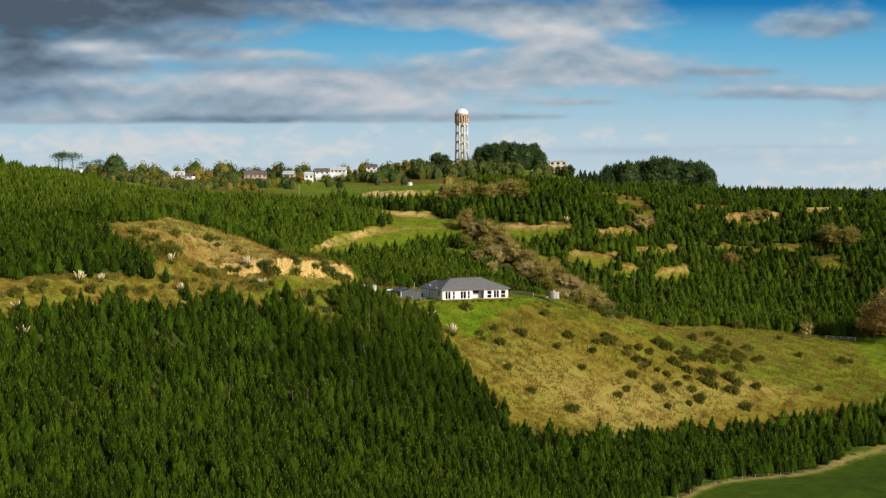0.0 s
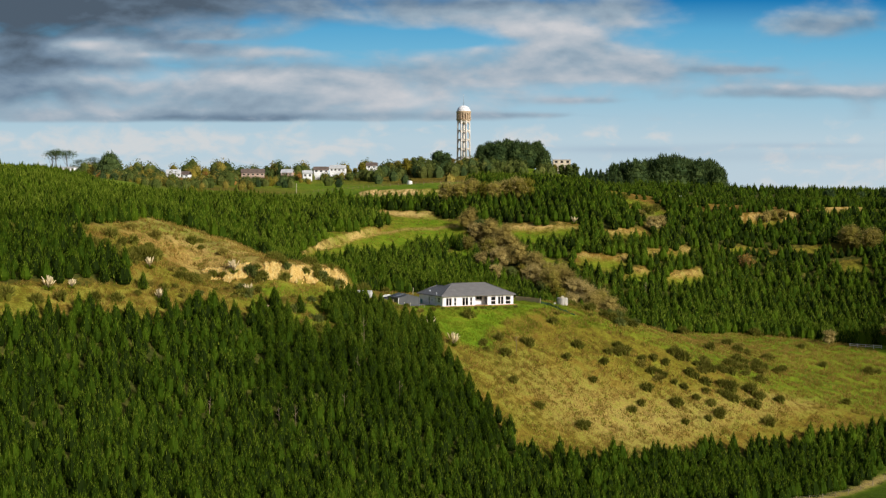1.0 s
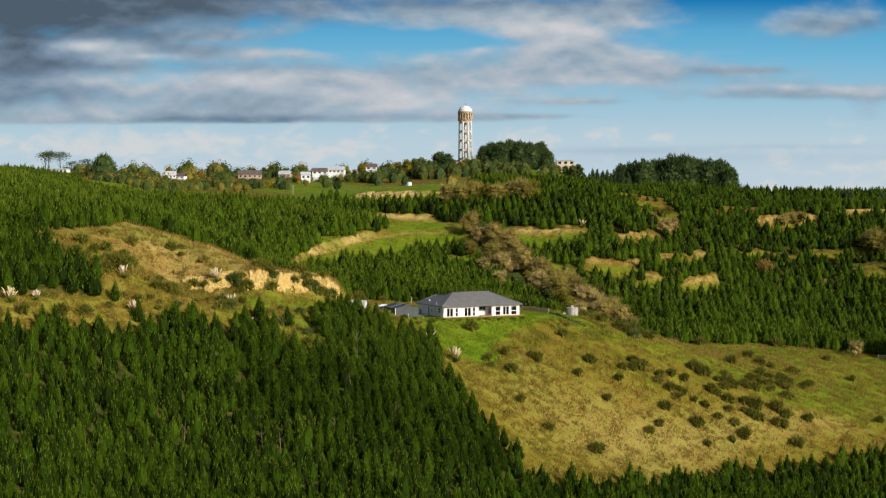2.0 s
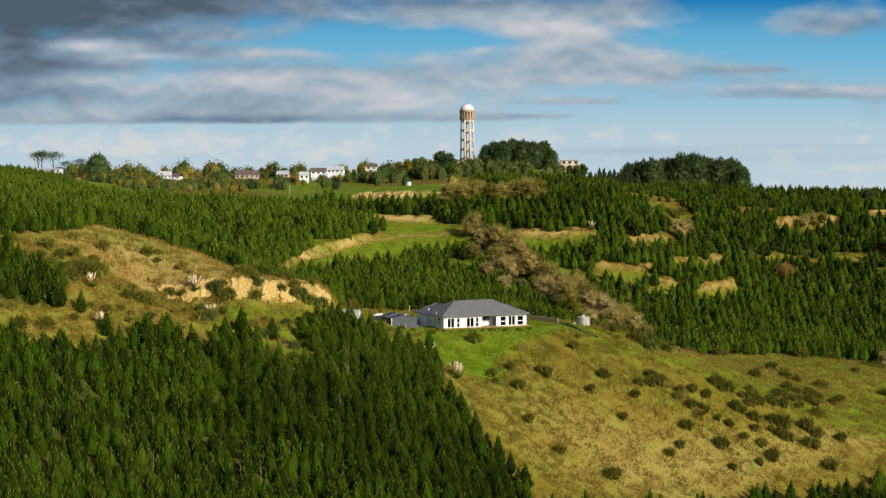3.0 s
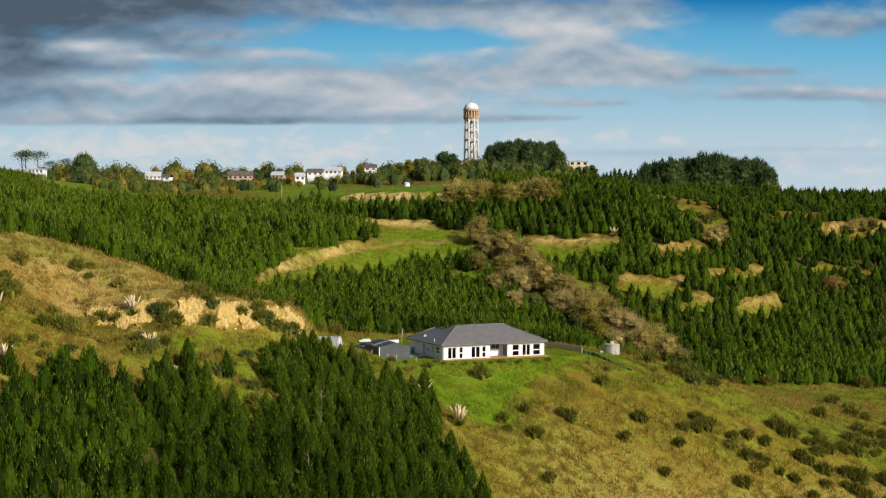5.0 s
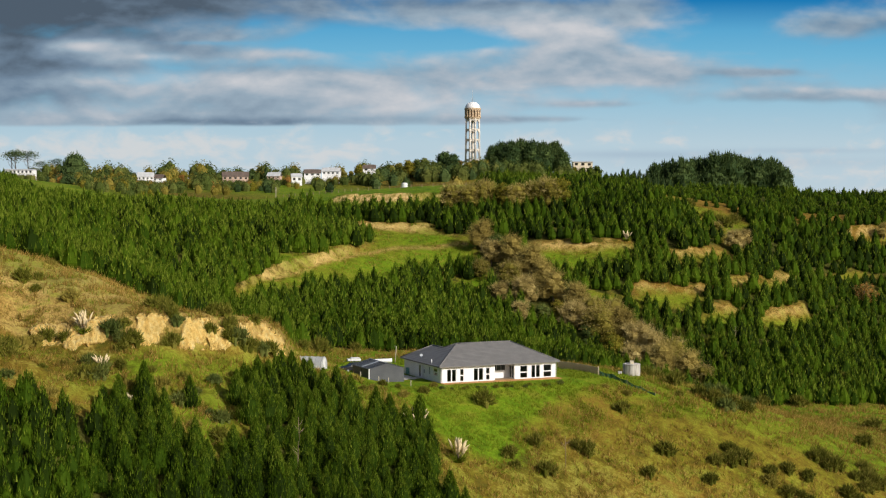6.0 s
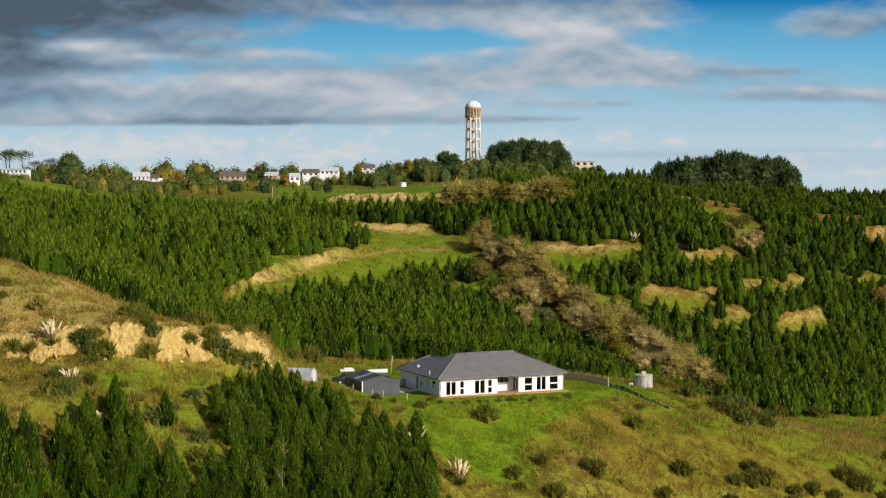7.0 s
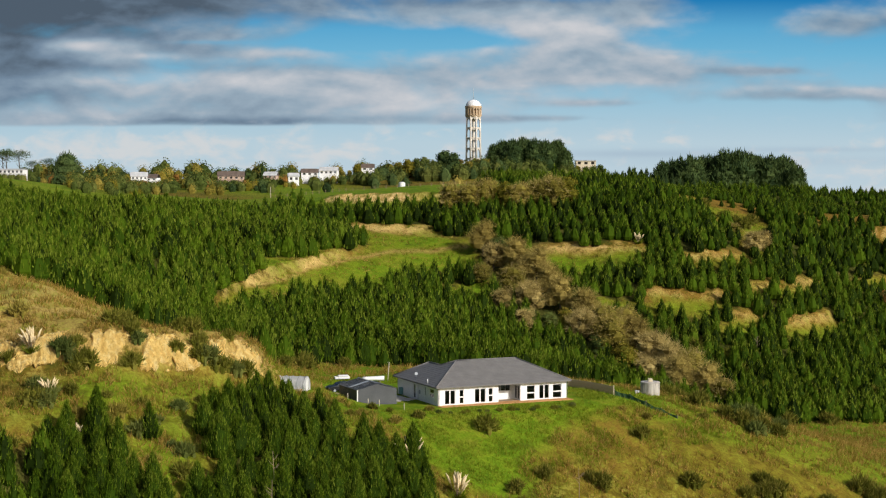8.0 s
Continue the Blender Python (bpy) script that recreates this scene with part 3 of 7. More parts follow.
def needles(base, way, length, width, rng):
    """Single upright slips of needles: one thin three-cornered blade each, turned at random."""
    n = len(base)
    way = unit(way)
    side = unit(np.cross(way, rng.normal(0, 1, (n, 3))))
    v = np.stack([base - side * width[:, None], base + side * width[:, None], base + way * length[:, None]], 1)
    return v.reshape(-1, 3), np.arange(n * 3).reshape(-1, 3)


def leaves(place, out, size, rng):
    """Leaf sprays: small kinked four-cornered sheets that face roughly outwards."""
    n = len(place)
    out = unit(out + rng.normal(0, 0.55, (n, 3)))
    side = unit(np.cross(out, rng.normal(0, 1, (n, 3))))
    other = np.cross(out, side)
    s = size[:, None]
    v = np.stack([place - side * s, place - other * s * 0.55 + out * s * 0.25, place + side * s, place + other * s * 0.55 + out * s * 0.25], 1)
    f = np.array([[0, 1, 2], [0, 2, 3]])
    return v.reshape(-1, 3), (f[None] + (np.arange(n) * 4)[:, None, None]).reshape(-1, 3)


def joined(*sets):
    vs, fs, k = [], [], 0
    for v, f in sets:
        vs.append(v)
        fs.append(f + k)
        k += len(v)
    return np.concatenate(vs), np.concatenate(fs)


CORE_VERTS = 22


def pine_crown(rng, count, tall, wide, stout=1.0, long=1.0):
    """A young pine: a full rounded cone of short upright candles round an inner core, with a leader."""
    h = 0.04 + 0.92 * rng.random(count) ** 0.9
    a = rng.random(count) * 2 * math.pi
    reach = np.interp(h, [0, 0.08, 0.24, 0.45, 0.65, 0.82, 0.96], [0.64, 0.90, 0.95, 0.72, 0.46, 0.23, 0.05]) * wide
    reach = reach * (1.04 - 0.34 * rng.random(count) ** 1.5) * (1 + 0.10 * np.sin(3 * a + 11 * h) + 0.08 * np.sin(34 * h + 2 * a))
    o = np.stack([np.cos(a), np.sin(a), 0 * a], 1)
    length = tall * (0.12 + 0.06 * (1 - h)) * (0.55 + 0.8 * rng.random(count)) * long
    base = o * (reach * 0.9)[:, None] + np.stack([0 * a, 0 * a, h * tall - 0.45 * length], 1)
    way = o * 0.26 + np.stack([0 * a, 0 * a, 0.92 + 0.4 * rng.random(count)], 1)
    tips = needles(base, way + rng.normal(0, 0.12, (count, 3)), length, 0.0165 * tall * (0.5 + 0.8 * rng.random(count)) * stout, rng)
    lead = shoots(np.array([[0, 0, tall * 0.82], [0.05, 0.02, tall * 0.76]]), np.array([[0.03, 0, 1], [0.3, 0.12, 1.0]]), np.array([0.27, 0.19]) * tall, np.array([0.09, 0.09]))
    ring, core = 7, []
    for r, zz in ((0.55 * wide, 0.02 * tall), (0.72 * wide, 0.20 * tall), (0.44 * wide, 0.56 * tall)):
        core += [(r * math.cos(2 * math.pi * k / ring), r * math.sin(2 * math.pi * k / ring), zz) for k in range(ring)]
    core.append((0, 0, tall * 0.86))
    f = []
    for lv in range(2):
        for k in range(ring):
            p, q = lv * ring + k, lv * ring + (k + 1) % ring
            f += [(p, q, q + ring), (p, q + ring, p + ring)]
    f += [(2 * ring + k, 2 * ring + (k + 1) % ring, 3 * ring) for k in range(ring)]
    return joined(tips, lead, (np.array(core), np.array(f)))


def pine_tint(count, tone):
    """Tone of each corner of a pine's crown: painted inner shade darkens its core."""
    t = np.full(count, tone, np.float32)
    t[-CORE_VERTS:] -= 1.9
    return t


def tube(points, radii, sides=7):
    """A tapered limb along some points."""
    bm = bmesh.new()
    rings = []
    for k, (p, r) in enumerate(zip(points, radii)):
        p = Vector(p)
        d = (Vector(points[min(k + 1, len(points) - 1)]) - Vector(points[max(k - 1, 0)])).normalized()
        q = d.to_track_quat("Z", "Y")
        rings.append([bm.verts.new(p + q @ Vector((r * math.cos(2 * math.pi * s / sides), r * math.sin(2 * math.pi * s / sides), 0))) for s in range(sides)])
    for a, b in zip(rings, rings[1:]):
        for s in range(sides):
            bm.faces.new((a[s], a[(s + 1) % sides], b[(s + 1) % sides], b[s]))
    bm.faces.new(rings[-1])
    bm.faces.new(rings[0][::-1])
    for f in bm.faces:
        f.smooth = True
    return bm


def limbs(trunk_top, ends, thick, rng, low=0.35):
    """A trunk from the base and limbs that leave it for the given ends, in one mesh."""
    top = Vector(trunk_top)
    lean = [Vector((0, 0, -0.4)), top * 0.35 + Vector((rng.normal(0, 0.1), rng.normal(0, 0.1), 0)), top * 0.7, top]
    bm = tube(lean, [thick * 1.25, thick, thick * 0.75, thick * 0.35])
    for e in ends:
        e = Vector(e)
        s = top * (low + (0.9 - low) * rng.random())
        mid = s.lerp(e, 0.5) + Vector((0, 0, -0.12 * (e - s).length))
        other = tube([s, mid, e], [thick * 0.45, thick * 0.3, thick * 0.08], 5)
        me = bpy.data.meshes.new("limb")
        other.to_mesh(me)
        other.free()
        bm.from_mesh(me)
        bpy.data.meshes.remove(me)
    return bm


def lump_leaves(rng, lumps, count, size):
    lumps = np.array(lumps, float)
    area = lumps[:, 3] ** 2
    pick = rng.choice(len(lumps), count, p=area / area.sum())
    out = unit(rng.normal(0, 1, (count, 3)))
    out[:, 2] = np.where(rng.random(count) < 0.7, np.abs(out[:, 2]), out[:, 2])
    r = lumps[pick, 3] * (0.72 + 0.30 * rng.random(count))
    place = lumps[pick, :3] + out * r[:, None] * np.array([1, 1, 0.8])
    return leaves(place, out, size * (0.6 + 0.8 * rng.random(count)), rng)


def twig_crown(rng, lumps, count, length, width):
    lumps = np.array(lumps, float)
    pick = rng.choice(len(lumps), count, p=lumps[:, 3] ** 2 / (lumps[:, 3] ** 2).sum())
    out = unit(rng.normal(0, 1, (count, 3)))
    out[:, 2] = np.abs(out[:, 2]) * 0.9 + 0.1
    base = lumps[pick, :3] + out * (lumps[pick, 3] * (0.35 + 0.5 * rng.random(count)))[:, None] * np.array([1, 1, 0.75])
    return shoots(base, out + rng.normal(0, 0.35, (count, 3)), length * (0.5 + rng.random(count)), width * (0.6 + 0.8 * rng.random(count)), 3, 0.0)


def sprays(rng, lumps, count, length, width):
    """Upswept needle sprays over clumps, for conifers with a ragged outline."""
    lumps = np.array(lumps, float)
    pick = rng.choice(len(lumps), count, p=lumps[:, 3] ** 2 / (lumps[:, 3] ** 2).sum())
    out = unit(rng.normal(0, 1, (count, 3)))
    out[:, 2] = np.where(rng.random(count) < 0.8, np.abs(out[:, 2]), out[:, 2])
    base = lumps[pick, :3] + out * (lumps[pick, 3] * (0.5 + 0.45 * rng.random(count)))[:, None]
    return needles(base, out * 0.8 + np.array([0, 0, 0.9]) + rng.normal(0, 0.2, (count, 3)), length * (0.5 + rng.random(count)), width * (0.6 + 0.8 * rng.random(count)), rng)


def lumps_of(rng, count, wide, low, high, size):
    """Clumps that fill out a crown."""
    out = []
    for k in range(count):
        a, h = 2 * math.pi * (k * 0.618 + 0.1 * rng.random()), (k + 0.5) / count
        r = wide * math.sqrt(max(0.05, 1 - (2 * h - 0.8) ** 2 / 1.5)) * (0.45 + 0.45 * rng.random())
        out.append((r * math.cos(a), r * math.sin(a), low + (high - low) * h, size * (0.75 + 0.5 * rng.random())))
    return out


def clump_heart(lump, share):
    """The dense middle of a leafy clump."""
    x, y, z, r = lump
    r *= share
    ring = [(x + r * w * math.cos(math.pi * q / 3), y + r * w * math.sin(math.pi * q / 3), z + r * h * 0.8) for h, w in ((-0.75, 0.6), (0.0, 1.0), (0.62, 0.72)) for q in range(6)] + [(x, y, z + r * 0.85)]
    f = [(q + 6 * k, (q + 1) % 6 + 6 * k, (q + 1) % 6 + 6 * k + 6) for k in range(2) for q in range(6)] + [(q + 6 * k, (q + 1) % 6 + 6 * k + 6, q + 6 * k + 6) for k in range(2) for q in range(6)] + [(12 + q, 12 + (q + 1) % 6, 18) for q in range(6)]
    return np.array(ring), np.array(f)


def tree_kind(name, seed, tall, wide, leaf, count, size, label, category="tree", trunk=0.2, bare=0.3, clumps=9, twigs=0, twig_material=None, bark=None, spire=0.0, spiky=0.0, heart=0.0):
    """Builds one tree as a thing with a trunk and a crown, to be copied."""
    rng = np.random.default_rng(seed)
    lumps = lumps_of(rng, clumps, wide * 0.60, tall * (bare + 0.12), tall * 0.84, wide * 0.52)
    if spire:
        lumps = [(x * (1.1 - spire * z / tall), y * (1.1 - spire * z / tall), z, r * (1.15 - 0.6 * spire * z / tall)) for x, y, z, r in lumps]
    t = thing(name, Matrix(), label, category)
    part("trunk", limbs((rng.normal(0, 0.03) * tall, rng.normal(0, 0.03) * tall, tall * 0.8), [l[:3] for l in lumps[:6]], trunk, rng), bark or BARK, t)
    if count:
        v, f = sprays(rng, lumps, count, spiky, size) if spiky else lump_leaves(rng, lumps, count, size)
        if heart:
            v, f = joined((v, f), *(clump_heart(l, heart) for l in lumps))
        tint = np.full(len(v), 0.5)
        # inner shade painted as a darker tone on the clump hearts
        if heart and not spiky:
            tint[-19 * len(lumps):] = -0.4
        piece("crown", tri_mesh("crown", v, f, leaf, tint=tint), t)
    if twigs:
        v, f = twig_crown(rng, lumps, twigs, wide * 0.30, wide * 0.0085)
        piece("branchwork", tri_mesh("branchwork", v, f, twig_material or TWIGS, tint=np.full(len(v), 0.5)), t)
    return t


def plant(kind, x, y, turn=0.0, scale=1.0, sink=0.1, label="", group=""):
    """A copy of a thing, standing on the land."""
    ob = copy_thing(kind, pose(x, y, ground_at(x, y) - sink, 0, 0, turn))
    ob.scale = (scale, scale, scale)
    return tagged(ob, label, group=group)


def clear_away(kind):
    for o in (*kind.children_recursive, kind):
        bpy.data.objects.remove(o)


# ---- the pine plantation ----
def wooded(x, y):
    """Where the plantation stands."""
    wx, wy = x + wobble(x, y, 0.7), y + wobble(y, x, 0.7)
    ok = (y < np.where(x < -33, np.interp(x, PINE_EDGE_X, PINE_EDGE_Y) + 4 * np.sin(x * 0.31), 262 + 18 * np.sin(x * 0.03) + 60 * (x > 26) + 70 * (x > 100))) & ~inside(wx, wy, SPUR) & ~inside(wx, wy, KNOLL) & ~inside(wx, wy, LOW_FIELD) & ~inside(wx, wy, TOP_FIELD)
    for ring in CLEARINGS:
        ok &= ~inside(wx, wy, ring)
    ok &= ~((np.abs(x - np.interp(y, GULLY_Y, GULLY_X)) < 7.5) & (y > 82) & (y < 155))
    gaps = np.sin(x * 0.21 + 2 * np.sin(y * 0.11)) * np.sin(y * 0.19 + 1.3 * np.sin(x * 0.13))
    return ok & (gaps < 0.93)


GULLY_Y = (82, 88, 94, 100, 106, 112, 120, 128, 137, 147, 158)
GULLY_X = (55, 49, 43, 37, 31, 24, 20, 17, 15, 12, 10)


def plantation():
    rng = np.random.default_rng(5)
    spots = []
    for x0, x1, y0, y1, gap, row in ((-150, 130, -205, 62, 2.0, 2.85), (-230, 225, 62, 444, 2.45, 3.15)):
        gx, gy = np.meshgrid(np.arange(x0, x1, gap), np.arange(y0, y1, row))
        x = (gx + rng.normal(0, 0.42, gx.shape) + 3 * np.sin(gy * 0.05)).ravel()
        y = (gy + rng.normal(0, 0.42, gx.shape)).ravel()
        keep = wooded(x, y) & (rng.random(x.size) < 0.95)
        # only what lies within the fan that the camera sweeps
        keep &= np.abs(x) < 0.325 * (y + 388) + 8
        keep &= (y > -128 - 40 * (x < -12))
        keep &= (rng.random(x.size) < 0.55) | (x < 60) | (x > 135) | (y < 185) | (y > 262)
        keep &= (rng.random(x.size) < np.where(x > 100, 0.32, 0.6)) | (y < np.where(x > 100, 246, 300)) | (x < -100)
        spots.append(np.stack([x[keep], y[keep]], 1))
    spots = np.concatenate(spots)
    z = height(spots[:, 0], spots[:, 1])
    high = (y_size(spots[:, 0], spots[:, 1]) * rng.normal(1.08, 0.15, len(spots))).clip(0.5, 1.6)
    tint, turn = rng.random(len(spots)), rng.random(len(spots)) * 2 * math.pi
    px, py = spots[:, 0] + wobble(spots[:, 0], spots[:, 1], 2.0), spots[:, 1]
    # random tone for each pine, lower all over the near slope
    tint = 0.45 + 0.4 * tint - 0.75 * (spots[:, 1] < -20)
    # the block behind the house and the block beyond the gully are duller than the western one
    west = px < np.interp(py, (30, 90, 170), (-20, -45, -10))
    tint = tint - 0.3 * (~west & (px < np.interp(py, (40, 80, 158), (80, 66, 14))) & (py > 30)) - 0.25 * ((px > np.interp(py, (80, 158, 190), (66, 14, 30))) & (py > 84))
    fat = rng.normal(0.90, 0.09, len(spots)).clip(0.7, 1.2) * np.where(spots[:, 1] < 0, 0.92, 1.14) * np.where((spots[:, 1] > -66) & (spots[:, 1] < -10), 1.16, 1.0)
    near = (spots[:, 1] > -66) & (spots[:, 1] < -16) & (spots[:, 0] > -42) & (spots[:, 0] < 12)
    order = np.argsort(np.where(near, -spots[:, 1], 1e6))[:150]
    single = np.zeros(len(spots), bool)
    single[order] = near[order]
    rank = np.where(near, 3, np.where((spots[:, 1] < 20) | ((spots[:, 1] < 72) & (np.abs(spots[:, 0]) < 62)), 0, np.where(spots[:, 1] < 150, 1, 2)))
    for level, (count, name, where) in enumerate(((176, "pine_plantation", "dense young pine plantation covering the near slope"), (118, "pine_plantation", "young pine plantation in rows on the middle hillside"), (58, "pine_plantation", "young pine plantation along the upper hills"), (620, "pine_plantation", "young pines thick on the low slope below the cliff"))):
        kinds = [pine_crown(np.random.default_rng(40 + k), count, 4.3, 1.72, (1.08, 1.35, 1.55, 0.70)[level], (1.0, 1.2, 1.35, 0.75)[level]) for k in range(7)]
        which = rng.integers(0, 7, len(spots))
        vs, fs, ts, k = [], [], [], 0
        for i in np.flatnonzero((rank == level) & ~single):
            v, f = kinds[which[i]]
            c, s = math.cos(turn[i]) * high[i] * fat[i], math.sin(turn[i]) * high[i] * fat[i]
            vs.append(np.stack([v[:, 0] * c - v[:, 1] * s + spots[i, 0], v[:, 0] * s + v[:, 1] * c + spots[i, 1], v[:, 2] * high[i] + z[i] - 0.15], 1).astype(np.float32))
            fs.append(f + k)
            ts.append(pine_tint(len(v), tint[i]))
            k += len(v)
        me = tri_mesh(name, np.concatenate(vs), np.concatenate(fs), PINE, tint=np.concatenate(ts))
        tagged(new(name, me), where, "pine trees", kind="stuff")
    stock = []
    for k in range(6):
        t = thing("pine_tree", Matrix(), "young dark green pine on the plantation's edge", "pine tree", "young pines")
        part("trunk", tube([(0, 0, -0.3), (0.03, 0, 1.5), (0, 0.02, 3.6)], [0.10, 0.08, 0.03], 6), BARK, t)
        v, f = pine_crown(np.random.default_rng(70 + k), 1050, 4.3, 1.75, 0.55, 0.68)
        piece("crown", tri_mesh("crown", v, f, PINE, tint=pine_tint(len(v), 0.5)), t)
        stock.append(t)
    for i in np.flatnonzero(single):
        ob = copy_thing(stock[i % 6], pose(spots[i, 0], spots[i, 1], z[i] - 0.1, 0, 0, math.degrees(turn[i])))
        ob.scale = (high[i] * fat[i], high[i] * fat[i], high[i])
    for t in stock:
        clear_away(t)


def y_size(x, y):
    """How tall the pines have grown: taller on the low slope, short along the upper edge."""
    return np.interp(y, [-120, -60, -25, 0, 120, 190, 230], [0.95, 0.94, 0.96, 1.02, 1.12, 1.0, 0.9]) * (1 - 0.12 * ((x > 18) & (y > 85) & (y < 165))) * (1 - 0.3 * ((x > 60) & (x < 135) & (y > 185) & (y < 262)))


plantation()


# ---- building materials ----
WHITE_WALL = plain("white plaster", (0.80, 0.81, 0.82), (0.86, 0.87, 0.87), 0.5, 0.8, bump=0.15)
WHITE_TRIM = plain("white powder coat", (0.74, 0.75, 0.76), (0.82, 0.82, 0.82), 2.0, 0.4, bump=0.05)
ROOF_TILE = plain("charcoal roof tile", (0.145, 0.142, 0.140), (0.190, 0.186, 0.182), 0.8, 0.55, bump=0.25)
DARK_STEEL = plain("dark grey steel", (0.060, 0.066, 0.074), (0.085, 0.092, 0.10), 0.6, 0.5, bump=0.1)
PALE_STEEL = plain("pale steel", (0.30, 0.33, 0.36), (0.42, 0.45, 0.48), 0.8, 0.45, bump=0.1)
DECKING = plain("red-brown decking", (0.38, 0.18, 0.060), (0.56, 0.30, 0.115), 1.2, 0.75, stretch=(0.3, 3, 3))
TIMBER = plain("weathered timber", (0.22, 0.165, 0.105), (0.38, 0.295, 0.20), 1.5, 0.9, stretch=(2, 2, 0.3))
FENCE_TIMBER = plain("tan fence timber", (0.48, 0.35, 0.20), (0.68, 0.52, 0.33), 1.5, 0.9, stretch=(2, 2, 0.3))
PALE_TIMBER = plain("pale timber", (0.42, 0.38, 0.30), (0.58, 0.52, 0.42), 1.5, 0.9)
CONCRETE = plain("stained concrete", (0.30, 0.28, 0.25), (0.58, 0.55, 0.50), 0.9, 0.9, stretch=(3, 3, 0.5))
PATH_CONCRETE = plain("pale concrete", (0.50, 0.47, 0.42), (0.62, 0.59, 0.54), 0.8, 0.9)
GRAVEL = plain("sandy gravel", (0.34, 0.25, 0.14), (0.52, 0.41, 0.26), 1.0, 0.95, bump=0.6)
GREEN_MESH = plain("green shade cloth", (0.042, 0.115, 0.058), (0.078, 0.17, 0.090), 1.0, 0.85)
TEAL = plain("teal plastic", (0.10, 0.26, 0.26), (0.16, 0.34, 0.33), 1.0, 0.6)
RUBBER = plain("black rubber", (0.012, 0.012, 0.012), (0.03, 0.03, 0.03), 2.0, 0.85)
CAR_PAINT = plain("black car paint", (0.008, 0.009, 0.011), (0.014, 0.015, 0.018), 0.5, 0.42, bump=0.0)
CREAM = plain("cream render", (0.60, 0.52, 0.38), (0.74, 0.66, 0.50), 0.3, 0.85)
PINKISH = plain("faded red brick wall", (0.44, 0.30, 0.23), (0.58, 0.44, 0.36), 0.3, 0.85)
DARK_ROOF = plain("brown iron roof", (0.10, 0.075, 0.06), (0.17, 0.13, 0.11), 0.3, 0.7)
PALE_ROOF = plain("pale iron roof", (0.42, 0.44, 0.46), (0.60, 0.61, 0.62), 0.3, 0.6)


def glass_material(name, tone):
    m, n, l, b = shader(name, 0.03)
    b.inputs["Base Color"].default_value = (*tone, 1)
    b.inputs["Transmission Weight"].default_value = 1.0
    b.inputs["IOR"].default_value = 1.45
    b.inputs["Specular IOR Level"].default_value = 0.5
    return m


GLASS = glass_material("tinted glass", (0.30, 0.33, 0.36))
FILM = plain("milky plastic film", (0.66, 0.68, 0.69), (0.80, 0.81, 0.81), 0.7, 0.45)


def box(bm, lo, hi, bevel=0.0):
    """Adds a box between two corners, its edges eased."""
    vs = bmesh.ops.create_cube(bm, size=1, matrix=Matrix.Translation([(a + b) / 2 for a, b in zip(lo, hi)]) @ Matrix.Diagonal([b - a for a, b in zip(lo, hi)] + [1]))["verts"]
    if bevel:
        bmesh.ops.bevel(bm, geom=list({e for v in vs for e in v.link_edges}), offset=bevel, segments=1, affect="EDGES")
    return bm


def boxes(*pairs, bevel=0.0):
    bm = bmesh.new()
    for lo, hi in pairs:
        box(bm, lo, hi, bevel)
    return bm


def turned(bm, m):
    bmesh.ops.transform(bm, matrix=m, verts=bm.verts)
    return bm


def cut_sheet(x0, x1, z0, z1, y0, y1, holes):
    """One solid upright sheet between y0 and y1 with holes right through it: (x0, x1, z0, z1)."""
    bm = bmesh.new()
    xs = sorted({x0, x1, *(h[0] for h in holes), *(h[1] for h in holes)})
    zs = sorted({z0, z1, *(h[2] for h in holes), *(h[3] for h in holes)})
    full = {(i, k) for i in range(len(xs) - 1) for k in range(len(zs) - 1)
            if not any(h[0] < (xs[i] + xs[i + 1]) / 2 < h[1] and h[2] < (zs[k] + zs[k + 1]) / 2 < h[3] for h in holes)}
    made = {}

    def vert(i, y, k):
        if (i, y, k) not in made:
            made[i, y, k] = bm.verts.new((xs[i], y, zs[k]))
        return made[i, y, k]

    for i, k in full:
        bm.faces.new([vert(a, y0, c) for a, c in ((i, k), (i + 1, k), (i + 1, k + 1), (i, k + 1))])
        bm.faces.new([vert(a, y1, c) for a, c in ((i, k + 1), (i + 1, k + 1), (i + 1, k), (i, k))])
        for di, dk, (a, c), (b, d) in ((-1, 0, (i, k), (i, k + 1)), (1, 0, (i + 1, k + 1), (i + 1, k)), (0, -1, (i + 1, k), (i, k)), (0, 1, (i, k + 1), (i + 1, k + 1))):
            if (i + di, k + dk) not in full:
                bm.faces.new([vert(a, y0, c), vert(b, y0, d), vert(b, y1, d), vert(a, y1, c)])
    bmesh.ops.recalc_face_normals(bm, faces=bm.faces)
    return bm


def wall_cells(length, high, thick, holes):
    """A wall along x from 0, its outer face on y = 0, with holes right through it."""
    return cut_sheet(0.0, length, 0.0, high, 0.0, thick, [h[:4] for h in holes])


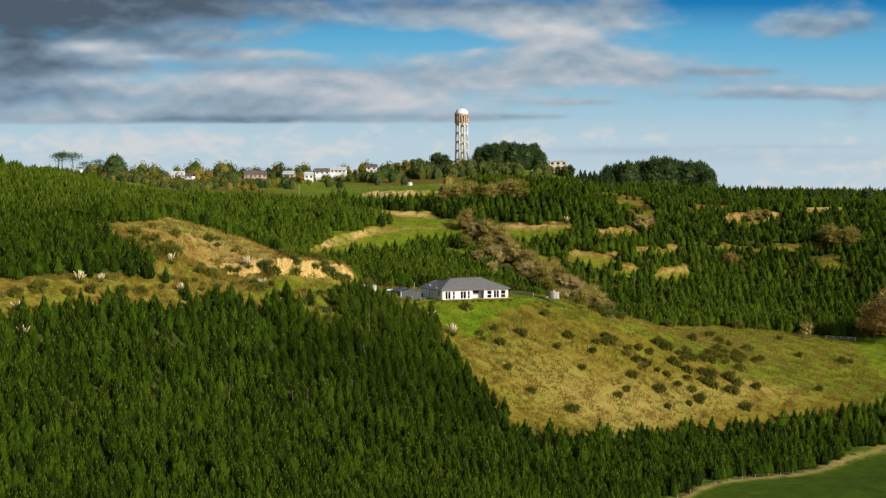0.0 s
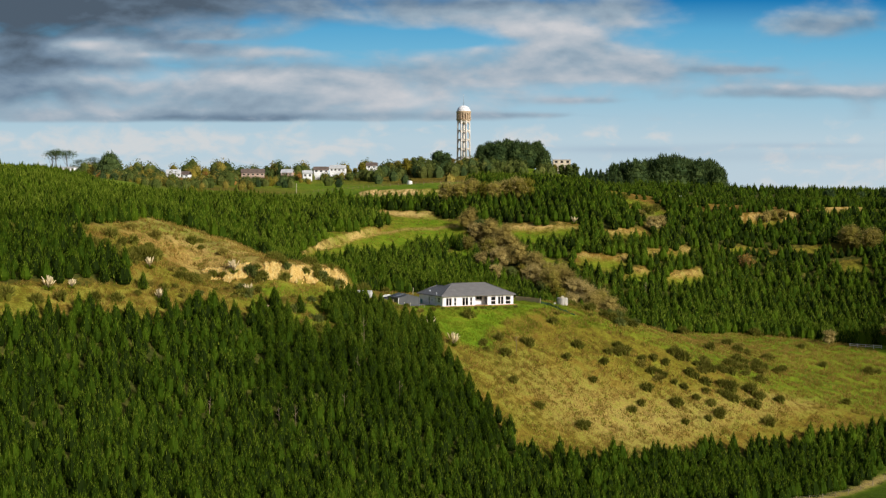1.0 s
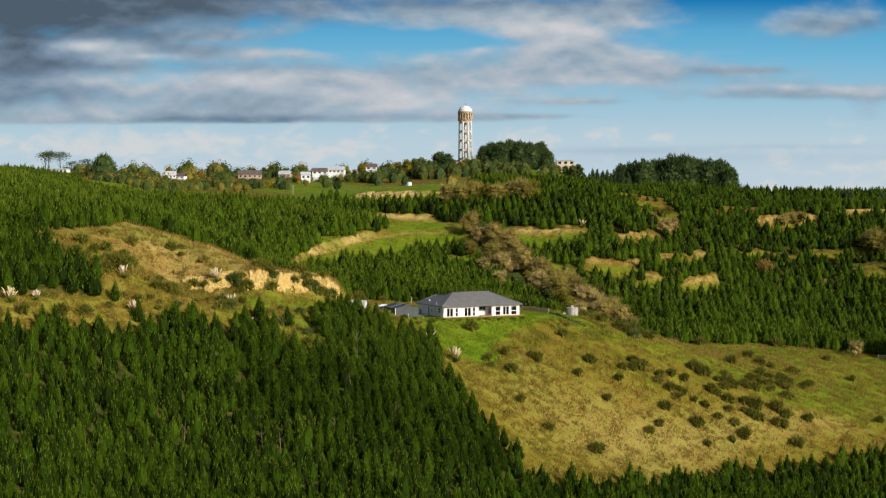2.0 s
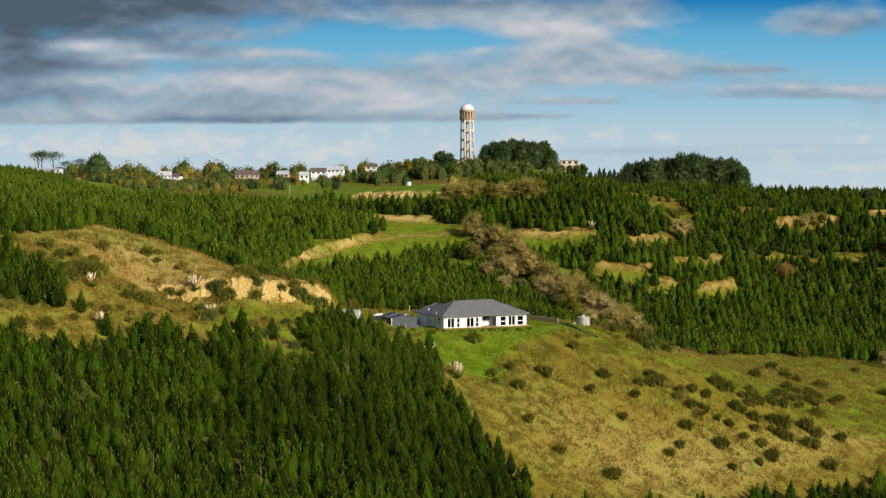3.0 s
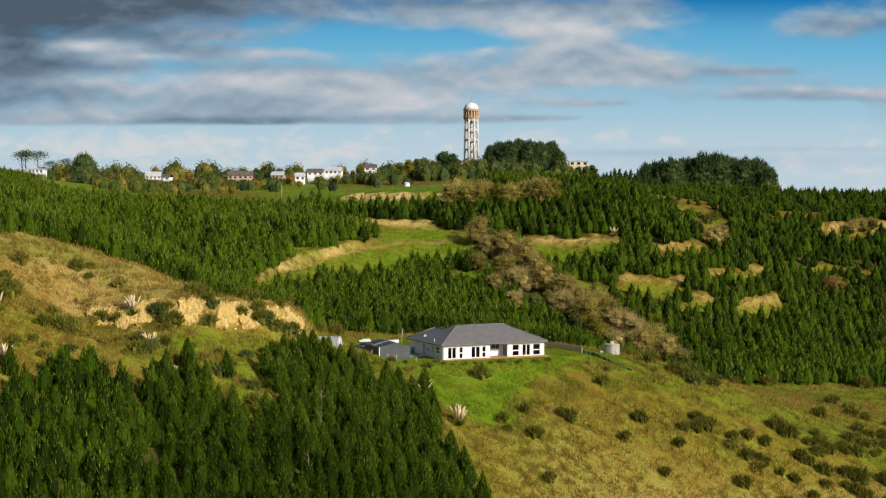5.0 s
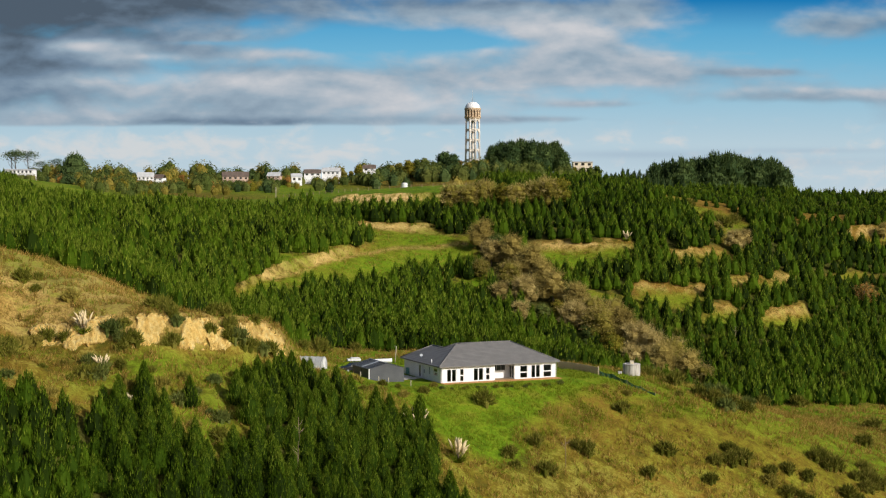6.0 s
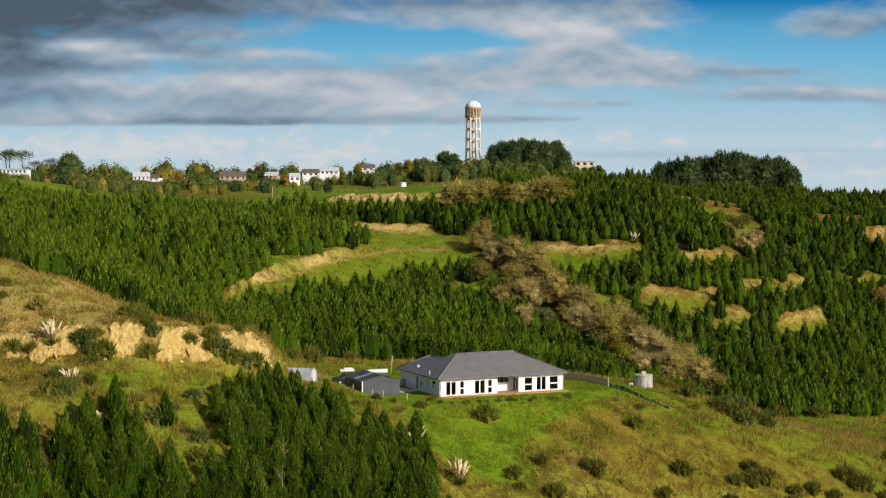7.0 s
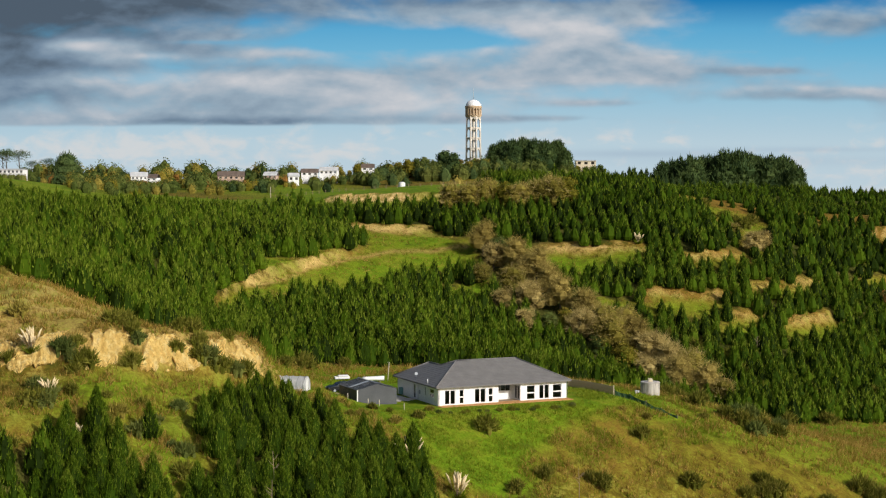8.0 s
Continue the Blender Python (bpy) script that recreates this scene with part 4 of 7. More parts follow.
def window(parent, m, width, low, high, kind):
    """A window or glazed door in its opening: frame, panes, sill."""
    w = new("window" if kind != "slider" else "sliding_door")
    w.parent, w.matrix_local = parent, m
    t, d = 0.085, 0.10
    panes = []
    if kind == "slider":
        panes = [(t, width / 2 - 0.095, low + t, high - t), (width / 2 + 0.095, width - t, low + t, high - t)]
    elif kind == "stacked":
        mid = low + (high - low) * 0.47
        panes = [(t, width - t, low + t, mid - 0.09), (t, width - t, mid + 0.09, high - t)]
    elif kind == "triple":
        panes = [(max(t, width * k / 3 + 0.03), min(width - t, width * (k + 1) / 3 - 0.03), low + t, high - t) for k in range(3)]
    else:
        panes = [(t, width - t, low + t, high - t)]
    part("frame", cut_sheet(0.0, width, low, high, 0.02, d, panes), WHITE_TRIM, w)
    for a, b, lo, hi in panes:
        part("pane", boxes(((a, 0.055, lo), (b, 0.07, hi))), GLASS, w)
    part("sill", boxes(((-0.05, -0.04, low - 0.05), (width + 0.05, 0.02, low))), WHITE_TRIM, w)
    return w


def clip_plan(ring, a, b, c):
    """The part of a plan ring where a*x + b*y >= c."""
    out = []
    for p, q in zip(ring, ring[1:] + ring[:1]):
        dp, dq = a * p[0] + b * p[1] - c, a * q[0] + b * q[1] - c
        if dp >= 0:
            out.append(p)
        if (dp >= 0) != (dq >= 0):
            k = dp / (dp - dq)
            out.append((p[0] + (q[0] - p[0]) * k, p[1] + (q[1] - p[1]) * k))
    return out


def tiled_slope(ring, eave_a, eave_b, z0, pitch, course=0.40, proud=0.032):
    """A roof slope laid in courses: each strip stands proud of the one above at its lower edge."""
    ex, ey = eave_b[0] - eave_a[0], eave_b[1] - eave_a[1]
    k = math.hypot(ex, ey)
    nx, ny = -ey / k, ex / k
    if sum(nx * (p[0] - eave_a[0]) + ny * (p[1] - eave_a[1]) for p in ring) < 0:
        nx, ny = -nx, -ny
    c0 = nx * eave_a[0] + ny * eave_a[1]
    deep = max(nx * p[0] + ny * p[1] for p in ring) - c0
    strips = []
    for i in range(math.ceil(deep / course)):
        bm = bmesh.new()
        lo, hi = i * course, min(deep, (i + 1) * course)
        strip = clip_plan(clip_plan(ring, nx, ny, c0 + lo), -nx, -ny, -(c0 + hi))
        if len(strip) < 3:
            bm.free()
            continue

        def lift(p, extra=0.0):
            d = nx * p[0] + ny * p[1] - c0
            return Vector((p[0], p[1], z0 + pitch * d + proud * (1 - (d - lo) / course) + extra))

        top = [bm.verts.new(lift(p)) for p in strip]
        f = bm.faces.new(top)
        if f.normal.z < 0:
            f.normal_flip()
        low = [p for p in strip if abs(nx * p[0] + ny * p[1] - c0 - lo) < 1e-4]
        if len(low) == 2:
            q = [top[strip.index(low[0])], top[strip.index(low[1])], bm.verts.new(lift(low[1], -proud - 0.01)), bm.verts.new(lift(low[0], -proud - 0.01))]
            bm.faces.new(q)
        strips.append(bm)
    return strips


# ---- the white house ----
def build_house():
    m = pose(0, 0, 0.02, 0, 0, 24.6)
    house = thing("house", m, "single-storey white plastered house with a charcoal hipped tile roof", "house")
    high, deep = 2.55, 14.7
    front_left = [(0.98, 2.62, 0.12, 2.12, "slider"), (3.22, 3.92, 0.12, 2.12, "stacked"), (5.57, 7.30, 0.12, 2.12, "slider"), (7.72, 8.44, 0.12, 2.12, "stacked")]
    front_right = [(1.00, 2.36, 0.12, 2.15, "stacked"), (3.00, 4.65, 0.12, 2.15, "slider"), (5.20, 6.69, 0.12, 2.15, "stacked")]
    walls = [
        ((0, 0), 0, 9.3, front_left), ((9.3, 2.0), 0, 3.47, [(0.5, 2.9, 1.25, 2.22, "triple")]), ((12.77, 0), 0, 7.43, front_right),
        ((0, deep), -90, deep, [(5.9, 6.7, 0.12, 2.12, "plain"), (9.9, 10.35, 0.9, 2.15, "plain"), (11.7, 13.2, 0.92, 2.12, "stacked")]),
        ((9.1, 0.2), 90, 1.8, []), ((12.77, 2.0), -90, 1.8, [(0.1, 1.65, 0.12, 2.12, "slider")]),
        ((20.0, 0.2), 90, 12.2, [(3, 4.6, 0.9, 2.1, "plain")]), ((20.2, 12.6), 180, 12.2, [(4, 5.6, 0.9, 2.1, "plain")]), ((8.0, deep), 180, 7.8, []), ((8.0, 12.6), 90, 2.1, []),
    ]
    for (x, y), turn, length, holes in walls:
        at = pose(x, y, 0, 0, 0, turn)
        w = part("wall", turned(wall_cells(length, high, 0.2, [h[:4] for h in holes]), at), WHITE_WALL, house)
        for a, b, lo, hi, kind in holes:
            window(w, at @ pose(a, 0.03, 0), b - a, lo, hi, kind)
    for x1, y0, y1 in ((19.9, 0.3, 12.4), (7.8, 12.405, 14.4)):
        part("floor", boxes(((0.3, y0, -0.001), (x1, y1, 0.08))), TIMBER, house)
        part("foundation", boxes(((0.03, y0 - 0.27, -0.5), (x1 + 0.2, y1 + 0.17, -0.004))), CONCRETE, house)
        part("inner_ceiling", boxes(((0.2, y0 - 0.1, 2.56), (x1 + 0.1, y1 + 0.1, 2.60))), WHITE_WALL, house)
    # roof: eaves stand half a metre out
    e = 2.62
    slopes = [
        ([(-0.5, -0.5), (20.7, -0.5), (15.2, 6.3), (5.6, 6.3)], (-0.5, -0.5), (20.7, -0.5), 0.412),
        ([(20.7, -0.5), (20.7, 13.1), (15.2, 6.3)], (20.7, -0.5), (20.7, 13.1), 0.509),
        ([(20.7, 13.1), (8.5, 13.1), (4.0, 8.08), (5.6, 6.3), (15.2, 6.3)], (20.7, 13.1), (8.5, 13.1), 0.412),
        ([(-0.5, -0.5), (5.6, 6.3), (4.0, 8.08), (4.0, 12.2), (-0.5, 15.2)], (-0.5, -0.5), (-0.5, 15.2), 0.459),
        ([(-0.5, 15.2), (4.0, 12.2), (8.5, 15.2)], (-0.5, 15.2), (8.5, 15.2), 0.688),
        ([(8.5, 15.2), (4.0, 12.2), (4.0, 8.08), (8.5, 13.1)], (8.5, 15.2), (8.5, 13.1), 0.459),
    ]
    for ring, a, b, pitch in slopes:
        strips = tiled_slope(ring, a, b, e, pitch)
        base = part("roof_slope", strips[0], ROOF_TILE, house)
        for bm in strips[1:]:
            part("tile_course", bm, ROOF_TILE, base)
    top = e + 6.8 * 0.412 + 0.05
    w_top = e + 4.5 * 0.459 + 0.05
    caps = [((5.6, 6.3, top), (15.2, 6.3, top)), ((-0.5, -0.5, e + 0.06), (5.6, 6.3, top)), ((20.7, -0.5, e + 0.06), (15.2, 6.3, top)), ((20.7, 13.1, e + 0.06), (15.2, 6.3, top)),
            ((5.6, 6.3, top), (4.0, 8.08, w_top)), ((4.0, 8.08, w_top), (4.0, 12.2, w_top)), ((-0.5, 15.2, e + 0.06), (4.0, 12.2, w_top)), ((8.5, 15.2, e + 0.06), (4.0, 12.2, w_top))]
    for a, b in caps:
        part("ridge_cap", tube([a, b], [0.09, 0.09], 6), ROOF_TILE, house)
    edge = [(-0.5, -0.5), (20.7, -0.5), (20.7, 13.1), (8.5, 13.1), (8.5, 15.2), (-0.5, 15.2)]
    for (ax, ay), (bx, by) in zip(edge, edge[1:] + edge[:1]):
        lo, hi = (min(ax, bx), min(ay, by)), (max(ax, bx), max(ay, by))
        out = 0.07
        part("gutter", boxes(((lo[0] - out, lo[1] - out, e - 0.16), (hi[0] + out, hi[1] + out, e + 0.01)), bevel=0.02), ROOF_TILE, house)
    for lo, hi in (((-0.42, -0.42), (20.62, -0.002)), ((-0.42, 0.0), (-0.002, 15.1)), ((20.202, 0.0), (20.62, 13.0)), ((9.32, 0.0), (12.75, 1.98))):
        part("soffit", boxes(((*lo, e - 0.06), (*hi, e - 0.04))), WHITE_TRIM, house)
    for x, y in ((-0.06, -0.06), (20.26, -0.06), (-0.06, 6.9)):
        part("downpipe", tube([(x, y, -0.05), (x, y, 2.35), (x - 0.12, y - 0.12, 2.5)], [0.04, 0.04, 0.04], 8), WHITE_TRIM, house)
    # roof fittings and wall boxes
    part("vent_pipe", tube([(-0.15, 3.3, 2.75), (-0.15, 3.3, 3.45)], [0.06, 0.06], 8), WHITE_TRIM, house)
    dish = part("satellite_dish", tube([(0.3, 8.4, 2.95), (0.3, 8.4, 3.45), (0.25, 8.3, 3.6)], [0.025, 0.025, 0.02], 6), PALE_STEEL, house, "grey satellite dish on a bracket")
    bm = bmesh.new()
    bmesh.ops.create_cone(bm, cap_ends=True, segments=16, radius1=0.06, radius2=0.24, depth=0.08, matrix=pose(0.2, 8.2, 3.6, 60, 0, -20))
    part("reflector", bm, PALE_STEEL, dish)
    part("water_heater", boxes(((-0.42, 12.5, 0.1), (-0.02, 13.2, 1.15)), bevel=0.08), TEAL, house, "teal water heater on the wall")
    part("meter_box", boxes(((-0.10, 6.2, 0.95), (-0.005, 6.6, 1.5)), bevel=0.02), PALE_STEEL, house)
    part("step", boxes(((-1.3, 7.6, -0.1), (-0.03, 9.2, 0.06)), bevel=0.02), PATH_CONCRETE, house)
    return house


house = build_house()


def build_deck():
    deck = thing("deck", pose(0, 0, 0.0, 0, 0, 24.6), "low red-brown timber deck along the house front", "deck")
    for y in (-1.5, -0.1):
        part("bearer", boxes(((-0.1, y, -0.3), (20.4, y + 0.07, 0.02))), TIMBER, deck)
    part("fascia", boxes(((-0.15, -1.58, -0.32), (20.45, -1.53, 0.06))), DECKING, deck)
    for k in range(10):
        y = -1.53 + k * 0.15
        ob = part("plank", boxes(((-0.15, y, 0.03), (20.45, y + 0.14, 0.065)), bevel=0.006), DECKING, deck)
    for k in range(12):
        y = 0.02 + k * 0.16
        part("plank", boxes(((9.33, y, 0.03), (12.74, y + 0.15, 0.065)), bevel=0.006), DECKING, deck)
    return deck


build_deck()


# ---- the water tower on the ridge ----
TOWER_WHITE = plain("white painted concrete", (0.50, 0.46, 0.40), (0.70, 0.66, 0.60), 0.15, 0.85)
TOWER_TAN = plain("ochre concrete", (0.40, 0.29, 0.19), (0.58, 0.45, 0.31), 0.12, 0.85)
DOME_PAINT = plain("dome paint", (0.72, 0.74, 0.77), (0.82, 0.83, 0.85), 0.1, 0.5)


def disc(r0, r1, z0, z1, sides=32):
    bm = bmesh.new()
    bmesh.ops.create_cone(bm, cap_ends=True, segments=sides, radius1=r0, radius2=r1, depth=z1 - z0, matrix=Matrix.Translation((0, 0, (z0 + z1) / 2)))
    return bm


def ring_beam(r, thick, z0, z1, sides=8):
    bm = bmesh.new()
    ring = []
    for k in range(sides):
        c, s = math.cos(2 * math.pi * (k + 0.5) / sides), math.sin(2 * math.pi * (k + 0.5) / sides)
        ring.append([bm.verts.new((c * q, s * q, z)) for q, z in ((r, z0), (r, z1), (r - thick, z1), (r - thick, z0))])
    for a, b in zip(ring, ring[1:] + ring[:1]):
        for k in range(4):
            bm.faces.new((a[k], b[k], b[(k + 1) % 4], a[(k + 1) % 4]))
    return bm


def arch_panel(width, z0, z1, thick, rise):
    """A flat web between two columns with an arched opening below it."""
    bm, n = bmesh.new(), 8
    lo = [(-width / 2 + width * k / n, z1 - 0.5 - rise * (2 * k / n - 1) ** 2) for k in range(n + 1)]
    for (xa, za), (xb, zb) in zip(lo, lo[1:]):
        vs = [[bm.verts.new((x, y, z)) for x, z in ((xa, za), (xb, zb), (xb, z1), (xa, z1))] for y in (-thick / 2, thick / 2)]
        bm.faces.new(vs[0])
        bm.faces.new(vs[1][::-1])
        bm.faces.new((vs[0][0], vs[1][0], vs[1][1], vs[0][1]))
    return bm


def build_tower():
    x, y, base = 20.9, 1011.0, ground_at(20.9, 1011.0)
    t = thing("water_tower", pose(x, y, base - 0.5), "tall concrete water tower with open columns and a white dome", "water tower")
    top = 105.6 - base
    r, k = 6.1, 8
    stages = [0.0 + (top - 1.0) * i / 5 for i in range(6)]
    for i in range(k):
        a = 2 * math.pi * (i + 0.5) / k
        c, s = math.cos(a), math.sin(a)
        part("column", tube([(c * (r + 0.5), s * (r + 0.5), -1), (c * r, s * r, top)], [0.85, 0.72], 8), TOWER_WHITE, t)
    for i, z in enumerate(stages[1:]):
        part("ring_beam", ring_beam(r + 0.5, 1.2, z - 0.4, z + 0.4), TOWER_WHITE, t)
        for j in range(k):
            a = 2 * math.pi * j / k
            part("arch", turned(arch_panel(4.6, z - 4.0, z - 0.3, 0.5, 4.4), pose(math.cos(a) * 5.6, math.sin(a) * 5.6, 0, 0, 0, math.degrees(a) + 90)), TOWER_WHITE, t)
    part("stair_shaft", disc(1.2, 1.2, -1, top, 12), TOWER_WHITE, t)
    z = top
    part("cornice", disc(6.6, 7.3, z - 0.6, z + 1.0), TOWER_TAN, t)
    part("tank", disc(5.6, 5.6, z + 1.0, z + 8.0), TOWER_TAN, t)
    for i in range(16):
        a = 2 * math.pi * i / 16
        part("pilaster", turned(boxes(((-0.5, -0.35, z + 1.0), (0.5, 0.35, z + 7.4)), bevel=0.08), pose(math.cos(a) * 6.6, math.sin(a) * 6.6, 0, 0, 0, math.degrees(a) + 90)), TOWER_TAN, t)
        a += math.pi / 16
        part("arch_head", turned(arch_panel(1.7, z + 5.4, z + 7.4, 0.5, 1.1), pose(math.cos(a) * 6.65, math.sin(a) * 6.65, 0, 0, 0, math.degrees(a) + 90)), TOWER_TAN, t)
    part("parapet", disc(7.2, 7.2, z + 7.4, z + 8.8), TOWER_TAN, t)
    bm = bmesh.new()
    bmesh.ops.create_uvsphere(bm, u_segments=32, v_segments=16, radius=6.7, matrix=Matrix.Translation((0, 0, z + 8.6)) @ Matrix.Diagonal((1, 1, 0.86, 1)))
    bmesh.ops.delete(bm, geom=[v for v in bm.verts if v.co.z < z + 8.5], context="VERTS")
    for f in bm.faces:
        f.smooth = True
    part("dome", bm, DOME_PAINT, t, "white painted dome")
    part("mast", tube([(0, 0, z + 14), (0, 0, z + 25)], [0.2, 0.12], 6), PALE_STEEL, t)
    for dx in (-1.2, 1.3):
        part("antenna", tube([(dx, 0.3, z + 13.6), (dx, 0.3, z + 17.5)], [0.09, 0.06], 5), PALE_STEEL, t)
    return t


build_tower()


# ---- the houses on the far ridge ----
def far_house(x, y, wide, deep, floor, high, wall, roof, label, turn=0.0, windows=4, gable=True):
    t = thing("house", pose(x, y, floor, 0, 0, turn), label, "house", "houses on the ridge")
    gap = wide / windows
    ww = gap * 0.52
    holes = [(gap * (k + 0.5) - ww / 2, gap * (k + 0.5) + ww / 2, high * 0.34, high * 0.82) for k in range(windows)]
    w = part("wall", turned(wall_cells(wide, high, 0.3, holes), pose(-wide / 2, -deep / 2, 0)), wall, t)
    part("wall", boxes(((-wide / 2, deep / 2 - 0.3, 0), (wide / 2, deep / 2, high))), wall, t)
    part("wall", boxes(((-wide / 2, -deep / 2 + 0.3, 0), (-wide / 2 + 0.3, deep / 2 - 0.3, high))), wall, t)
    part("wall", boxes(((wide / 2 - 0.3, -deep / 2 + 0.3, 0), (wide / 2, deep / 2 - 0.3, high))), wall, t)
    part("foundation", boxes(((-wide / 2 + 0.05, -deep / 2 + 0.05, -9), (wide / 2 - 0.05, deep / 2 - 0.05, -0.003))), wall, t)
    for a, b, lo, hi in holes:
        ob = new("window")
        ob.parent, ob.matrix_local = w, pose(a - wide / 2, -deep / 2 + 0.08, 0)
        part("frame", cut_sheet(0.0, b - a, lo, hi, 0.0, 0.1, [(0.1, b - a - 0.1, lo + 0.1, hi - 0.1)]), WHITE_TRIM, ob)
        part("pane", boxes(((0.1, 0.05, lo + 0.1), (b - a - 0.1, 0.07, hi - 0.1))), GLASS, ob)
    bm = bmesh.new()
    rise = deep * (0.38 if gable else 0.08)
    o = 0.5
    prof = [(-deep / 2 - o, high - 0.05), (0, high + rise), (deep / 2 + o, high - 0.05), (deep / 2 + o, high - 0.25), (0, high + rise - 0.25), (-deep / 2 - o, high - 0.25)]
    ends = [[bm.verts.new((xx, yy, zz)) for yy, zz in prof] for xx in (-wide / 2 - o, wide / 2 + o)]
    if gable:
        ends[0][1].co.x += deep * 0.3
        ends[1][1].co.x -= deep * 0.3
    for k in range(6):
        bm.faces.new((ends[0][k], ends[1][k], ends[1][(k + 1) % 6], ends[0][(k + 1) % 6]))
    for e in ends:
        bm.faces.new((e[0], e[1], e[4], e[5]))
        bm.faces.new((e[1], e[2], e[3], e[4]))
    bmesh.ops.recalc_face_normals(bm, faces=bm.faces)
    part("roof", bm, roof, t)
    return t


far_house(-322.0, 840, 21, 11, 51.5, 3.6, WHITE_WALL, PALE_ROOF, "long low white house with a flat roof on the ridge", windows=7, gable=False)
far_house(-232.8, 863, 12, 9, 47.5, 3.2, WHITE_WALL, PALE_ROOF, "white weatherboard house among trees on the ridge", 12)
far_house(-223.6, 870, 8, 8, 46.9, 2.8, WHITE_WALL, DARK_ROOF, "small white cottage among trees on the ridge", -10, 2)
far_house(-166.5, 882, 20, 10, 48.0, 3.4, PINKISH, DARK_ROOF, "red-brown brick house with a broad roof on the ridge", 8, 5)
far_house(-137.1, 891, 10, 8, 49.2, 2.8, PINKISH, PALE_ROOF, "pinkish brick house with a pale roof", -6, 3)
far_house(-117.8, 873, 8, 7, 46.6, 4.4, WHITE_WALL, PALE_ROOF, "white two-storey house below the ridge", 10, 2)
far_house(-107.6, 895, 13, 8, 51.4, 3.0, WHITE_WALL, DARK_ROOF, "white house with a dark hipped roof", 5, 3)
far_house(-92.9, 899, 14, 8, 52.5, 3.4, WHITE_WALL, PALE_ROOF, "long white house with a pale roof", -4, 4)
far_house(-62.6, 895, 9.5, 8, 55.2, 3.0, WHITE_WALL, DARK_ROOF, "small white house on the ridge top", 0, 2)
far_house(110, 940, 16, 9, 60.2, 4.6, CREAM, PALE_ROOF, "cream rendered house beside dark cypresses", 0, 3, False)


# ---- round the house ----
def build_shed():
    s = thing("shed", pose(-11.2, -0.2, 0.0, 0, 0, 24.6), "dark grey steel farm shed with a low gable roof", "shed")
    w, d, e, r = 5.9, 7.2, 2.25, 3.0

    def gable(y0, y1):
        bm = bmesh.new()
        prof = [(0, -0.2), (w, -0.2), (w, e), (w / 2, r), (0, e)]
        rings = [[bm.verts.new((x, y, z)) for x, z in prof] for y in (y0, y1)]
        bm.faces.new(rings[0])
        bm.faces.new(rings[1][::-1])
        for k in range(5):
            bm.faces.new((rings[0][k], rings[1][k], rings[1][(k + 1) % 5], rings[0][(k + 1) % 5]))
        bmesh.ops.recalc_face_normals(bm, faces=bm.faces)
        return bm

    part("end_wall", gable(0, 0.06), DARK_STEEL, s)
    part("end_wall", gable(d - 0.06, d), DARK_STEEL, s)
    for x0, x1 in ((0.0, 0.06), (w - 0.06, w)):
        part("side_wall", boxes(((x0, 0.06, -0.2), (x1, d - 0.06, e))), DARK_STEEL, s)
    # ribs of the cladding
    for k in range(9):
        x = 0.35 + k * 0.65
        part("cladding_rib", boxes(((x, -0.009, -0.15), (x + 0.03, -0.001, e + (r - e) * (1 - abs(2 * x / w - 1)) - 0.08))), DARK_STEEL, s)
    pitch = (r - e) / (w / 2)
    for side in (0, 1):
        bm = bmesh.new()
        n = 18
        for k in range(n):
            y0, y1 = -0.15 + (d + 0.3) * k / n, -0.15 + (d + 0.3) * (k + 1) / n
            ym = y0 + (y1 - y0) * 0.25
            for ya, yb, up in ((y0, ym, 0.03), (ym, y1, 0.0)):
                pts = [(-0.15, ya), (w / 2, ya), (w / 2, yb), (-0.15, yb)]
                vs = [bm.verts.new((x if not side else w - x, y, e + pitch * x + 0.03 + up)) for x, y in pts]
                bm.faces.new(vs)
        bmesh.ops.solidify(bm, geom=bm.faces[:], thickness=0.02)
        part("roof_sheet", bm, ROOF_SHEET, s)
    part("skylight", turned(boxes(((0.05, 2.6, 0.085), (3.05, 3.4, 0.10))), pose(0, 0, e, 0, -math.degrees(math.atan(pitch)), 0)), PALE_STEEL, s, "pale translucent roof sheet")
    part("ridge_cap", boxes(((w / 2 - 0.14, -0.16, r + 0.06), (w / 2 + 0.14, d + 0.16, r + 0.09))), ROOF_SHEET, s)
    part("corner_flashing", boxes(((-0.03, -0.035, -0.1), (0.12, 0.09, e + 0.02))), WHITE_TRIM, s, "white corner flashing")
    door = part("roller_door", boxes(((-0.03, 3.2, 0.02), (-0.004, 6.0, 2.1))), DARK_STEEL, s)
    for k in range(10):
        part("slat", boxes(((-0.05, 3.22, 0.05 + k * 0.2), (-0.032, 5.98, 0.235 + k * 0.2)), bevel=0.006), DARK_STEEL, door)
    return s


ROOF_SHEET = plain("grey roof sheet", (0.19, 0.205, 0.225), (0.26, 0.275, 0.295), 0.6, 0.45, bump=0.05)
build_shed()


